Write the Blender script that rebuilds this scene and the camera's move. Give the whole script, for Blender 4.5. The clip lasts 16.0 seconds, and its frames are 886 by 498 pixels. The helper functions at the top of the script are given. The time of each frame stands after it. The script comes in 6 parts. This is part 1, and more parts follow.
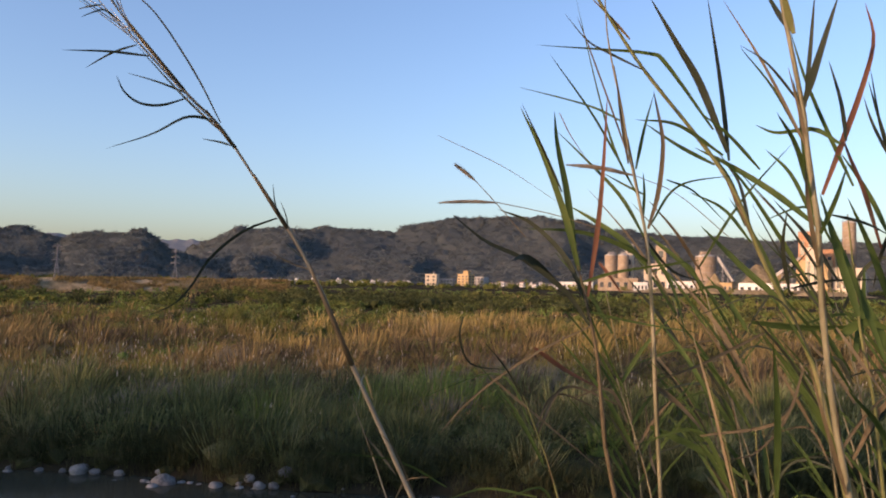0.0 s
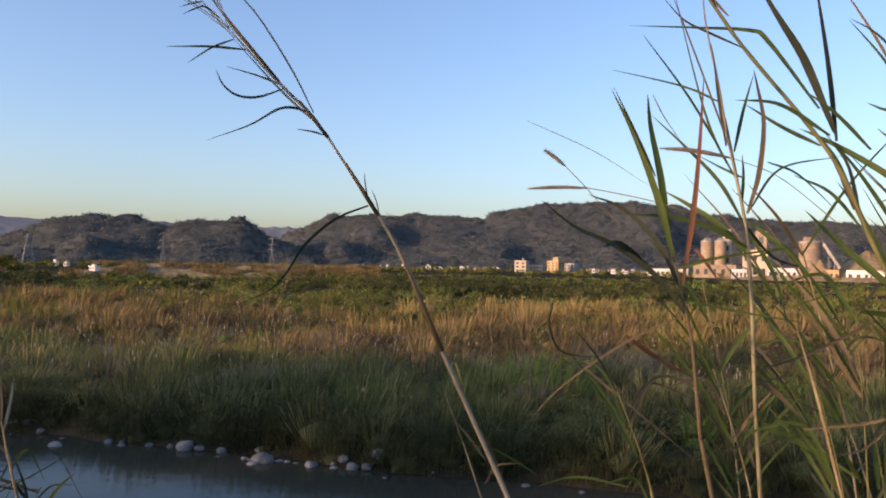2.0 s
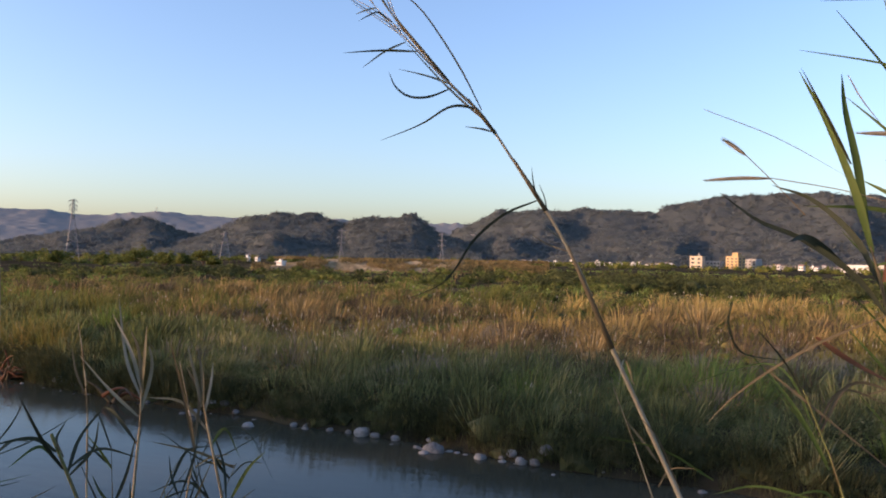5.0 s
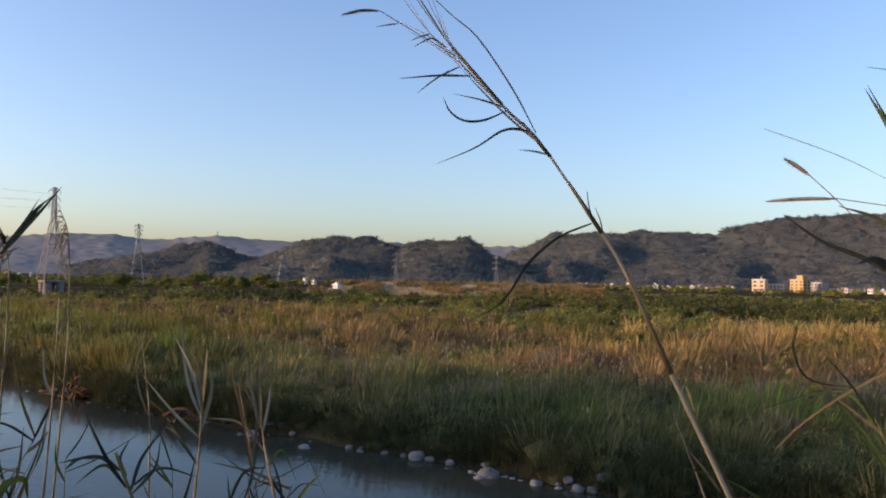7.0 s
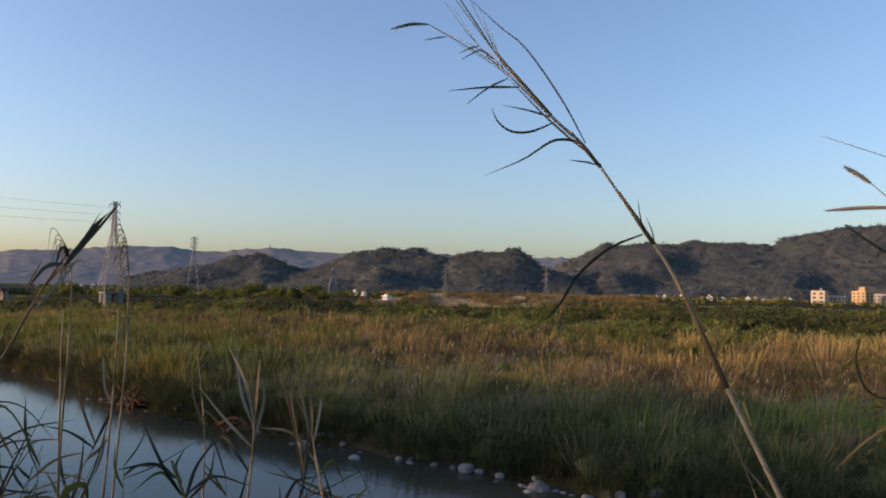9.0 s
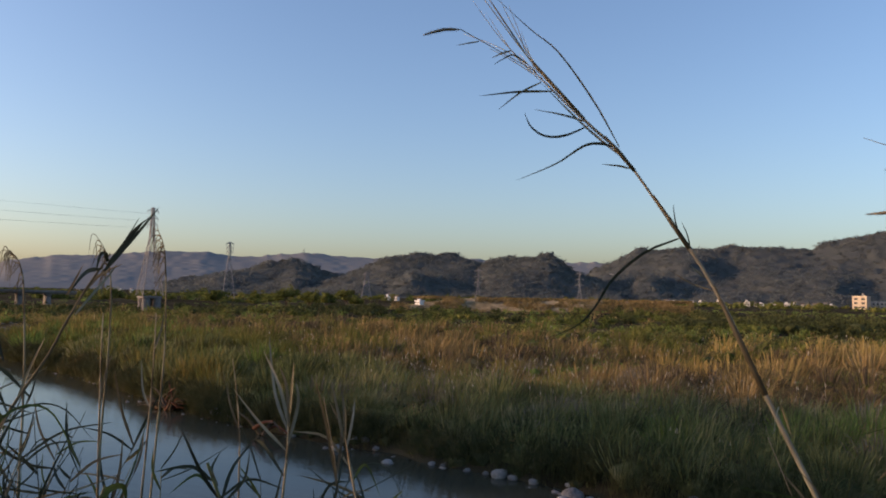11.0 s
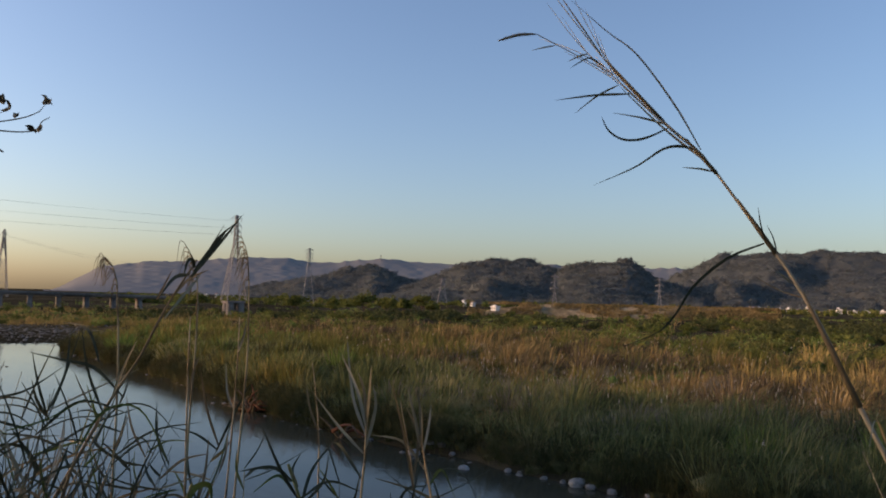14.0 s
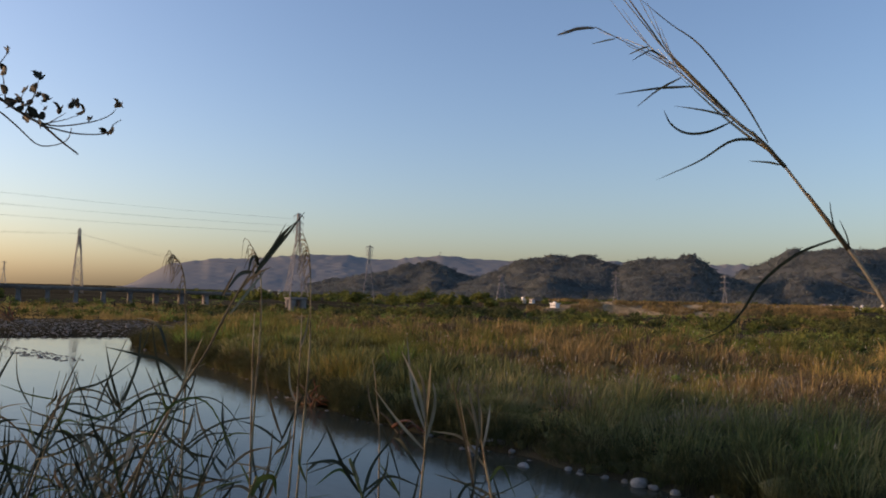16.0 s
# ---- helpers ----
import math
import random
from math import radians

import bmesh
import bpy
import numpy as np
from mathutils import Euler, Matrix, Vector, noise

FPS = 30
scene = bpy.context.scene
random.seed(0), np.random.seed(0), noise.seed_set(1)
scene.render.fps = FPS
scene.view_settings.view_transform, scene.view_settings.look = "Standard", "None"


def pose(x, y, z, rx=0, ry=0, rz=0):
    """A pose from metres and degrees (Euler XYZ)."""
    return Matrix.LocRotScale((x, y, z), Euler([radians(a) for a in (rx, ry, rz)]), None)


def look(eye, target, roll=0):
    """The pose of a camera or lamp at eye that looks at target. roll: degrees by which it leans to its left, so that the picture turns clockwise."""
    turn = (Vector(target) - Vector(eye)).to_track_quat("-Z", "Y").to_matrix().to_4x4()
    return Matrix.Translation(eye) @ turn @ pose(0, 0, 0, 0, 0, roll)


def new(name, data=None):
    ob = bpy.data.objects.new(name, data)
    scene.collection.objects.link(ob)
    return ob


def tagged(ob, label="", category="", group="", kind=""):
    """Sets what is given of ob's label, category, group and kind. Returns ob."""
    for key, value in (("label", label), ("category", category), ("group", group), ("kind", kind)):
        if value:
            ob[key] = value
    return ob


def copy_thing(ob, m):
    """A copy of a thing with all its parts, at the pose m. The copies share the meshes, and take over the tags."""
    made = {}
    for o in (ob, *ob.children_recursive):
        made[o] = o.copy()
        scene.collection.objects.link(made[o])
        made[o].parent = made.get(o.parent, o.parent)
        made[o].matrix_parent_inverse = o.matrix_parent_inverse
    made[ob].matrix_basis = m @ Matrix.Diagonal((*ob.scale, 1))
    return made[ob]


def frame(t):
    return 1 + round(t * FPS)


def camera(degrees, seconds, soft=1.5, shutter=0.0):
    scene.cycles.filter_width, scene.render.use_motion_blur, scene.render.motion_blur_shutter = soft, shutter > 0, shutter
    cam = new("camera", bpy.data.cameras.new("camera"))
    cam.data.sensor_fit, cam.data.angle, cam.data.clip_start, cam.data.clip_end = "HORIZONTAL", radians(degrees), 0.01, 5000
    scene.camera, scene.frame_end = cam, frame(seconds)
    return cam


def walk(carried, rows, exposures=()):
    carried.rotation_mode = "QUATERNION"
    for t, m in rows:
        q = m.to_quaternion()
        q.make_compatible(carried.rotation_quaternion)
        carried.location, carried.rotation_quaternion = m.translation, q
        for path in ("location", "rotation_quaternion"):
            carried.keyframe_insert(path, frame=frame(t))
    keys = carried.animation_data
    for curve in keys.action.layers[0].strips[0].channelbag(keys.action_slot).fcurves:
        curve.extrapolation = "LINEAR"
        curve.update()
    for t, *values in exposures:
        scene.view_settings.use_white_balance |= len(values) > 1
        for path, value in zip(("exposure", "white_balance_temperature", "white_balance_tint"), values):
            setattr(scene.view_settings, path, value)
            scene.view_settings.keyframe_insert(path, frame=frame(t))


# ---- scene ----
EYE = 8.0  # eye height over the river's water
cam = camera(60.58, 16.0, 1.9)
# seconds, yaw, pitch, roll of a camera that turns where it stands
PATH = [
    (0.0, 0.0, 2.3, -1.0), (0.5, 1.2, 2.22, -1.04), (1.0, 2.88, 1.9, -1.04), (1.5, 4.73, 1.53, -1.07), (2.0, 6.73, 1.16, -1.07),
    (2.5, 8.81, 0.85, -1.14), (3.0, 11.23, 0.59, -1.15), (3.5, 14.15, 0.45, -1.2), (4.0, 16.61, 0.32, -1.21), (4.5, 18.15, 0.3, -1.17),
    (5.0, 19.36, 0.58, -1.12), (7.5, 24.48, 2.54, -1.13), (8.0, 25.54, 2.75, -1.16), (8.5, 26.56, 2.92, -1.14), (11.0, 29.64, 3.36, -1.18),
    (11.5, 31.35, 3.4, -1.22), (12.0, 32.63, 3.44, -1.24), (12.5, 33.68, 3.52, -1.3), (13.0, 34.37, 3.61, -1.28), (13.5, 34.94, 3.63, -1.33),
    (14.0, 35.35, 3.67, -1.38), (14.5, 35.66, 3.59, -1.4), (15.0, 36.52, 3.54, -1.38), (15.5, 38.06, 3.45, -1.43), (16.0, 39.8, 3.32, -1.47),
]
EXPOSURES = [(0.0, 1.04, 6550, 25), (2.0, 1.13, 6550, 25), (5.0, 1.34, 6550, 25), (8.5, 0.94, 6600, 23), (11.0, 0.81, 6650, 22), (16.0, 0.7, 6850, 23)]
walk(cam, [(t, pose(0, 0, EYE, 90 + p, r, y)) for t, y, p, r in PATH], EXPOSURES)

# ---- sky and sun ----
SUN_AZ, SUN_EL = 124.0, 10.5  # degrees to the left of straight ahead, and above the horizon
world = bpy.data.worlds.new("world")
scene.world = world
world.use_nodes = True
wn = world.node_tree
sky = wn.nodes.new("ShaderNodeTexSky")
sky.sky_type = "NISHITA"
sky.sun_disc = False
sky.sun_elevation = radians(SUN_EL)
sky.sun_rotation = radians(-SUN_AZ)
sky.altitude, sky.air_density, sky.dust_density, sky.ozone_density = 50, 1.06, 2.0, 3.0
wn.links.new(sky.outputs["Color"], wn.nodes["Background"].inputs["Color"])
wn.nodes["Background"].inputs["Strength"].default_value = 0.15


def toward(az, el):
    a, e = radians(az), radians(el)
    return Vector((-math.sin(a) * math.cos(e), math.cos(a) * math.cos(e), math.sin(e)))


sun_data = bpy.data.lights.new("sun", "SUN")
sun_data.energy, sun_data.angle, sun_data.color = 2.6, radians(3.0), (1.0, 0.64, 0.37)
sun = new("sun", sun_data)
sun.matrix_world = look(toward(SUN_AZ, SUN_EL) * 50, (0, 0, 0))


def at(az, el, d):
    """The point d metres away on the level, az degrees to the left of straight ahead, seen at el degrees over the horizon."""
    a = radians(az)
    return Vector((-d * math.sin(a), d * math.cos(a), EYE + d * math.tan(radians(el))))


# ---- materials ----
def node(nt, kind, **values):
    n = nt.nodes.new(kind)
    for k, v in values.items():
        n.inputs[k.replace("_", " ")].default_value = v
    return n


def ramp(nt, fac, stops):
    n = nt.nodes.new("ShaderNodeValToRGB")
    while len(n.color_ramp.elements) < len(stops):
        n.color_ramp.elements.new(0.5)
    for e, (p, c) in zip(n.color_ramp.elements, stops):
        e.position, e.color = p, (*c, 1)
    nt.links.new(fac, n.inputs["Fac"])
    return n.outputs["Color"]


def math_node(nt, op, a, b):
    n = nt.nodes.new("ShaderNodeMath")
    n.operation = op
    for i, v in enumerate((a, b)):
        if isinstance(v, (int, float)):
            n.inputs[i].default_value = v
        else:
            nt.links.new(v, n.inputs[i])
    return n.outputs[0]


def surface(name, stops, scales=(0.3, 2.0), per_piece=0.3, rough=0.85, translucent=0.0, bump=0.0, bump_scale=20.0, metal=0.0, specular=0.06, piece="island"):
    """A matte surface: its colours run over noise of two sizes and a random shade for each piece."""
    m = bpy.data.materials.new(name)
    m.use_nodes = True
    nt = m.node_tree
    b = nt.nodes["Principled BSDF"]
    pos = nt.nodes.new("ShaderNodeNewGeometry")
    fac = None
    share = (1 - per_piece) / len(scales)
    for s in scales:
        n = node(nt, "ShaderNodeTexNoise", Scale=s, Detail=3.0, Roughness=0.6)
        nt.links.new(pos.outputs["Position"], n.inputs["Vector"])
        spread = math_node(nt, "MULTIPLY_ADD", n.outputs["Fac"], 2.8)
        spread.node.inputs[2].default_value = -0.9
        spread.node.use_clamp = True
        part_ = math_node(nt, "MULTIPLY", spread, share)
        fac = part_ if fac is None else math_node(nt, "ADD", fac, part_)
    if per_piece:
        if piece == "island":
            rnd = pos.outputs["Random Per Island"]
        else:
            rnd = nt.nodes.new("ShaderNodeObjectInfo").outputs["Random"]
        fac = math_node(nt, "ADD", fac, math_node(nt, "MULTIPLY", rnd, per_piece))
    colour = ramp(nt, fac, stops)
    nt.links.new(colour, b.inputs["Base Color"])
    b.inputs["Roughness"].default_value = rough
    b.inputs["Metallic"].default_value = metal
    b.inputs["Specular IOR Level"].default_value = specular
    if bump:
        n = node(nt, "ShaderNodeTexNoise", Scale=bump_scale, Detail=4.0)
        nt.links.new(pos.outputs["Position"], n.inputs["Vector"])
        bn = node(nt, "ShaderNodeBump", Strength=bump, Distance=1.0 / bump_scale)
        nt.links.new(n.outputs["Fac"], bn.inputs["Height"])
        nt.links.new(bn.outputs["Normal"], b.inputs["Normal"])
    if translucent:
        tr = nt.nodes.new("ShaderNodeBsdfTranslucent")
        nt.links.new(colour, tr.inputs["Color"])
        mix = node(nt, "ShaderNodeMixShader", Fac=translucent)
        nt.links.new(b.outputs[0], mix.inputs[1])
        nt.links.new(tr.outputs[0], mix.inputs[2])
        nt.links.new(mix.outputs[0], nt.nodes["Material Output"].inputs["Surface"])
    return m


GREEN_BANK = surface("bank_grass", [(0.15, (0.050, 0.064, 0.026)), (0.4, (0.118, 0.136, 0.052)), (0.6, (0.195, 0.200, 0.080)), (0.85, (0.310, 0.275, 0.140))], (0.25, 0.8), 0.12, translucent=0.25)
# darker copy of the bank grass: shade at its foot is painted in
SHADE_GRASS = surface("painted_shade_grass", [(0.15, (0.040, 0.046, 0.020)), (0.5, (0.085, 0.090, 0.038)), (0.85, (0.150, 0.128, 0.062))], (0.3, 1.5), 0.15, translucent=0.2)
BRIGHT_GREEN = surface("lush_grass", [(0.15, (0.080, 0.125, 0.028)), (0.5, (0.145, 0.205, 0.048)), (0.85, (0.240, 0.275, 0.080))], (0.3, 1.4), 0.2, translucent=0.3)
GREY_WEED = surface("grey_weeds", [(0.15, (0.105, 0.092, 0.066)), (0.5, (0.185, 0.162, 0.120)), (0.85, (0.300, 0.265, 0.210))], (0.25, 1.2), 0.25, translucent=0.3)
GOLD = surface("golden_grass", [(0.1, (0.130, 0.110, 0.040)), (0.4, (0.240, 0.178, 0.062)), (0.7, (0.365, 0.268, 0.095)), (0.95, (0.480, 0.370, 0.175))], (0.12, 0.7), 0.12, translucent=0.25)
THICKET = surface("thicket_leaves", [(0.2, (0.028, 0.036, 0.014)), (0.5, (0.062, 0.070, 0.026)), (0.8, (0.115, 0.115, 0.042))], (0.05, 0.4), 0.25, translucent=0.2)
DRY = surface("dry_grass", [(0.1, (0.080, 0.078, 0.038)), (0.35, (0.150, 0.124, 0.054)), (0.55, (0.235, 0.165, 0.070)), (0.75, (0.325, 0.232, 0.100)), (0.95, (0.440, 0.340, 0.195))], (0.14, 0.9), 0.1, translucent=0.25)
SCRUB = surface("scrub_leaves", [(0.2, (0.043, 0.055, 0.014)), (0.45, (0.103, 0.120, 0.029)), (0.7, (0.173, 0.170, 0.045)), (0.9, (0.270, 0.210, 0.072))], (0.03, 0.25), 0.25, translucent=0.25)
FIELD_GREEN = surface("meadow_grass", [(0.15, (0.066, 0.075, 0.019)), (0.45, (0.132, 0.135, 0.035)), (0.7, (0.209, 0.175, 0.053)), (0.9, (0.330, 0.240, 0.088))], (0.05, 0.5), 0.2, translucent=0.3)
BROWN_WEED = surface("seeding_weeds", [(0.2, (0.062, 0.050, 0.030)), (0.5, (0.125, 0.095, 0.058)), (0.8, (0.215, 0.160, 0.100))], (0.15, 0.9), 0.3, translucent=0.3)
PLUME = surface("grass_plumes", [(0.2, (0.32, 0.27, 0.19)), (0.8, (0.58, 0.52, 0.41))], (0.5,), 0.4, translucent=0.3)
# hill woods: leaf green lifted to grey-blue, so the colour carries the haze
HAZED_FOREST = surface("hazed_forest", [(0.2, (0.128, 0.143, 0.142)), (0.5, (0.138, 0.151, 0.144)), (0.75, (0.148, 0.157, 0.144)), (0.95, (0.162, 0.164, 0.142))], (0.006, 0.04), 0.04, rough=1.0, specular=0.0, translucent=0.5)
# far woods: thick haze is put into the base colour, pale and grey
HAZED_FAR_FOREST = surface("hazed_far_forest", [(0.2, (0.186, 0.192, 0.192)), (0.5, (0.198, 0.202, 0.199)), (0.9, (0.212, 0.213, 0.206))], (0.002, 0.01), 0.1, rough=1.0, specular=0.0)
EARTH = surface("river_earth", [(0.2, (0.026, 0.023, 0.015)), (0.5, (0.048, 0.042, 0.026)), (0.8, (0.085, 0.072, 0.044))], (0.02, 0.3), 0.0, bump=0.25, bump_scale=8.0, specular=0.0)
GRAVEL = surface("gravel", [(0.2, (0.1, 0.092, 0.08)), (0.5, (0.165, 0.15, 0.13)), (0.8, (0.26, 0.24, 0.21))], (0.05, 1.5), 0.35, bump=0.5, bump_scale=6.0)
TAN = surface("levee_earth", [(0.2, (0.160, 0.120, 0.062)), (0.5, (0.250, 0.185, 0.100)), (0.8, (0.380, 0.290, 0.170))], (0.06, 0.4), 0.1, bump=0.8, bump_scale=1.0)
STONE = surface("river_stone", [(0.2, (0.12, 0.117, 0.11)), (0.5, (0.22, 0.213, 0.2)), (0.85, (0.33, 0.32, 0.3))], (1.2, 9.0), 0.3, bump=0.3, bump_scale=14.0, piece="object", specular=0.2)
WEATHERED = surface("weathered_stalk", [(0.2, (0.185, 0.160, 0.110)), (0.5, (0.235, 0.205, 0.145)), (0.9, (0.310, 0.272, 0.200))], (1.6, 9.0), 0.2, rough=0.6, specular=0.15)
STALK = surface("old_reed_stalk", [(0.2, (0.105, 0.095, 0.052)), (0.5, (0.185, 0.165, 0.095)), (0.9, (0.310, 0.275, 0.180))], (1.6, 9.0), 0.2, rough=0.55, specular=0.2)
CONCRETE = surface("concrete", [(0.2, (0.2, 0.19, 0.17)), (0.5, (0.3, 0.28, 0.26)), (0.8, (0.4, 0.38, 0.35))], (0.08, 0.7), 0.1, bump=0.2, bump_scale=4.0, piece="object")
TERRACOTTA = surface("red_cladding", [(0.2, (0.26, 0.135, 0.075)), (0.5, (0.36, 0.195, 0.11)), (0.8, (0.44, 0.27, 0.17))], (0.15, 0.8), 0.1, bump=0.15, bump_scale=2.0, piece="object")
SILO = surface("silo_concrete", [(0.2, (0.21, 0.16, 0.11)), (0.5, (0.29, 0.22, 0.155)), (0.8, (0.36, 0.28, 0.2))], (0.04, 0.3), 0.1, bump=0.2, bump_scale=1.0, piece="object")
CREAM = surface("cream_render", [(0.2, (0.36, 0.25, 0.125)), (0.8, (0.48, 0.34, 0.18))], (0.08, 0.6), 0.2, piece="object")
PALE = surface("pale_render", [(0.2, (0.40, 0.33, 0.24)), (0.8, (0.54, 0.46, 0.35))], (0.08, 0.6), 0.3, piece="object")
WHITE = surface("white_render", [(0.2, (0.5, 0.48, 0.44)), (0.8, (0.72, 0.7, 0.66))], (0.08, 0.6), 0.4, piece="object")
ROOF = surface("roof_sheet", [(0.2, (0.12, 0.1, 0.09)), (0.5, (0.24, 0.2, 0.18)), (0.9, (0.4, 0.26, 0.2))], (0.1, 0.8), 0.6, piece="object")
PANE = surface("dark_glass", [(0.0, (0.03, 0.035, 0.04)), (1.0, (0.06, 0.065, 0.07))], (0.5,), 0.2, rough=0.15, specular=0.5)
STEEL = surface("galvanised_steel", [(0.2, (0.17, 0.165, 0.16)), (0.8, (0.29, 0.28, 0.27))], (0.3, 3.0), 0.1, rough=0.65, metal=0.15)
WIRE = surface("line_wire", [(0.0, (0.1, 0.1, 0.1)), (1.0, (0.16, 0.16, 0.16))], (0.5,), 0.0, rough=0.6)
BARK = surface("bark", [(0.2, (0.06, 0.045, 0.032)), (0.8, (0.15, 0.115, 0.085))], (3.0, 20.0), 0.1, bump=0.6, bump_scale=40.0)
# near-black: the branch's silhouette against the sky is put into the colour
SILHOUETTE_LEAF = surface("silhouette_leaf", [(0.2, (0.014, 0.017, 0.013)), (0.8, (0.036, 0.040, 0.030))], (0.8, 5.0), 0.4, translucent=0.04, rough=0.6)
REED_GREEN = surface("reed_leaf_green", [(0.2, (0.034, 0.058, 0.016)), (0.55, (0.068, 0.100, 0.028)), (0.9, (0.150, 0.160, 0.055))], (1.6, 9.0), 0.5, translucent=0.28, rough=0.5)
REED_DRY = surface("reed_leaf_dry", [(0.2, (0.085, 0.068, 0.040)), (0.5, (0.150, 0.118, 0.070)), (0.9, (0.260, 0.210, 0.135))], (1.6, 9.0), 0.5, translucent=0.2, rough=0.6)
# concrete darkened: the backlit bridge's shade is put into the colour
SHADED_CONCRETE = surface("shaded_concrete", [(0.2, (0.1, 0.095, 0.09)), (0.5, (0.15, 0.14, 0.13)), (0.8, (0.22, 0.2, 0.18))], (0.06, 0.6), 0.1, bump=0.2, bump_scale=3.0)
REED_RED = surface("reed_leaf_red", [(0.2, (0.13, 0.055, 0.035)), (0.8, (0.24, 0.115, 0.06))], (1.6, 9.0), 0.3, translucent=0.25, rough=0.5)
# dark reed green, with the shade of backlit leaves painted into it
REED_DARK_SHADED = surface("reed_leaf_dark_shaded", [(0.2, (0.022, 0.029, 0.019)), (0.8, (0.062, 0.070, 0.046))], (1.6, 9.0), 0.5, translucent=0.12, rough=0.6)
REED_PALE = surface("reed_leaf_pale", [(0.2, (0.15, 0.14, 0.095)), (0.5, (0.25, 0.23, 0.165)), (0.9, (0.38, 0.35, 0.26))], (1.6, 9.0), 0.4, translucent=0.2, rough=0.6)
THREAD = surface("pale_grass_thread", [(0.2, (0.34, 0.30, 0.24)), (0.8, (0.56, 0.51, 0.43))], (3.0, 12.0), 0.3, translucent=0.3, rough=0.6)
STRAW = surface("reed_stem_straw", [(0.2, (0.2, 0.155, 0.095)), (0.5, (0.32, 0.26, 0.165)), (0.9, (0.45, 0.38, 0.26))], (1.6, 9.0), 0.2, rough=0.55)
STEM_GREEN = surface("reed_stem_green", [(0.2, (0.075, 0.085, 0.03)), (0.6, (0.14, 0.14, 0.055)), (0.9, (0.24, 0.2, 0.1))], (1.6, 9.0), 0.2, rough=0.5)
BRISTLE = surface("seed_bristle", [(0.2, (0.130, 0.110, 0.082)), (0.8, (0.300, 0.262, 0.200))], (20.0, 90.0), 0.4, translucent=0.25)


def water_material():
    m = bpy.data.materials.new("river_water")
    m.use_nodes = True
    nt = m.node_tree
    b = nt.nodes["Principled BSDF"]
    b.inputs["Base Color"].default_value = (0.044, 0.046, 0.033, 1)
    b.inputs["Roughness"].default_value = 0.06
    b.inputs["IOR"].default_value = 1.33
    b.inputs["Specular IOR Level"].default_value = 0.24
    pos = nt.nodes.new("ShaderNodeNewGeometry")
    stretch = nt.nodes.new("ShaderNodeMapping")
    stretch.inputs["Scale"].default_value = (0.5, 1.6, 1.0)
    nt.links.new(pos.outputs["Position"], stretch.inputs["Vector"])
    n1 = node(nt, "ShaderNodeTexNoise", Scale=1.6, Detail=4.0, Roughness=0.6)
    n2 = node(nt, "ShaderNodeTexNoise", Scale=0.12, Detail=2.0)
    for n in (n1, n2):
        nt.links.new(stretch.outputs["Vector"], n.inputs["Vector"])
    calm = math_node(nt, "MULTIPLY", n2.outputs["Fac"], n1.outputs["Fac"])
    bn = node(nt, "ShaderNodeBump", Strength=0.2, Distance=0.12)
    nt.links.new(calm, bn.inputs["Height"])
    nt.links.new(bn.outputs["Normal"], b.inputs["Normal"])
    return m


WATER = water_material()


# ---- mesh helpers ----
def mesh_from(name, verts, tris, mat, smooth=False):
    """A mesh from arrays of corners and triangles."""
    verts, tris = np.asarray(verts, np.float32), np.asarray(tris, np.int32)
    me = bpy.data.meshes.new(name)
    me.vertices.add(len(verts))
    me.vertices.foreach_set("co", verts.ravel())
    me.loops.add(tris.size)
    me.loops.foreach_set("vertex_index", tris.ravel())
    me.polygons.add(len(tris))
    me.polygons.foreach_set("loop_start", np.arange(0, tris.size, 3, dtype=np.int32))
    me.polygons.foreach_set("loop_total", np.full(len(tris), 3, np.int32))
    me.polygons.foreach_set("use_smooth", np.full(len(tris), smooth))
    me.materials.append(mat)
    me.update()
    return me


def part(name, bm, mat, parent=None, label="", smooth=False):
    """Links a bmesh, or a finished mesh, as one object under a thing or a part."""
    if isinstance(bm, bpy.types.Mesh):
        me = bm
    else:
        me = bpy.data.meshes.new(name)
        bm.normal_update()
        bm.to_mesh(me)
        bm.free()
        me.materials.append(mat)
        if smooth:
            me.polygons.foreach_set("use_smooth", [True] * len(me.polygons))
    ob = new(name, me)
    ob.parent = parent
    return tagged(ob, label)


def thing(name, place, label, category, group="", turn=0.0):
    ob = new(name)
    ob.empty_display_size = 0.2
    ob.matrix_world = Matrix.Translation(place) @ Matrix.Rotation(radians(turn), 4, "Z")
    return tagged(ob, label, category, group)


def box(bm, x0, y0, z0, x1, y1, z1, bevel=0.0):
    vs = [bm.verts.new((x, y, z)) for z in (z0, z1) for x, y in ((x0, y0), (x1, y0), (x1, y1), (x0, y1))]
    for f in ((3, 2, 1, 0), (4, 5, 6, 7), (0, 1, 5, 4), (1, 2, 6, 5), (2, 3, 7, 6), (3, 0, 4, 7)):
        bm.faces.new([vs[i] for i in f])
    if bevel:
        edges = list({e for v in vs for e in v.link_edges})
        bmesh.ops.bevel(bm, geom=edges, offset=bevel, segments=1, affect="EDGES")


def drum(bm, x, y, z0, z1, r0, r1, n=24):
    lo = [bm.verts.new((x + r0 * math.cos(i * math.tau / n), y + r0 * math.sin(i * math.tau / n), z0)) for i in range(n)]
    hi = [bm.verts.new((x + r1 * math.cos(i * math.tau / n), y + r1 * math.sin(i * math.tau / n), z1)) for i in range(n)]
    for i in range(n):
        bm.faces.new((lo[i], lo[(i + 1) % n], hi[(i + 1) % n], hi[i]))
    bm.faces.new(hi)
    bm.faces.new(lo[::-1])


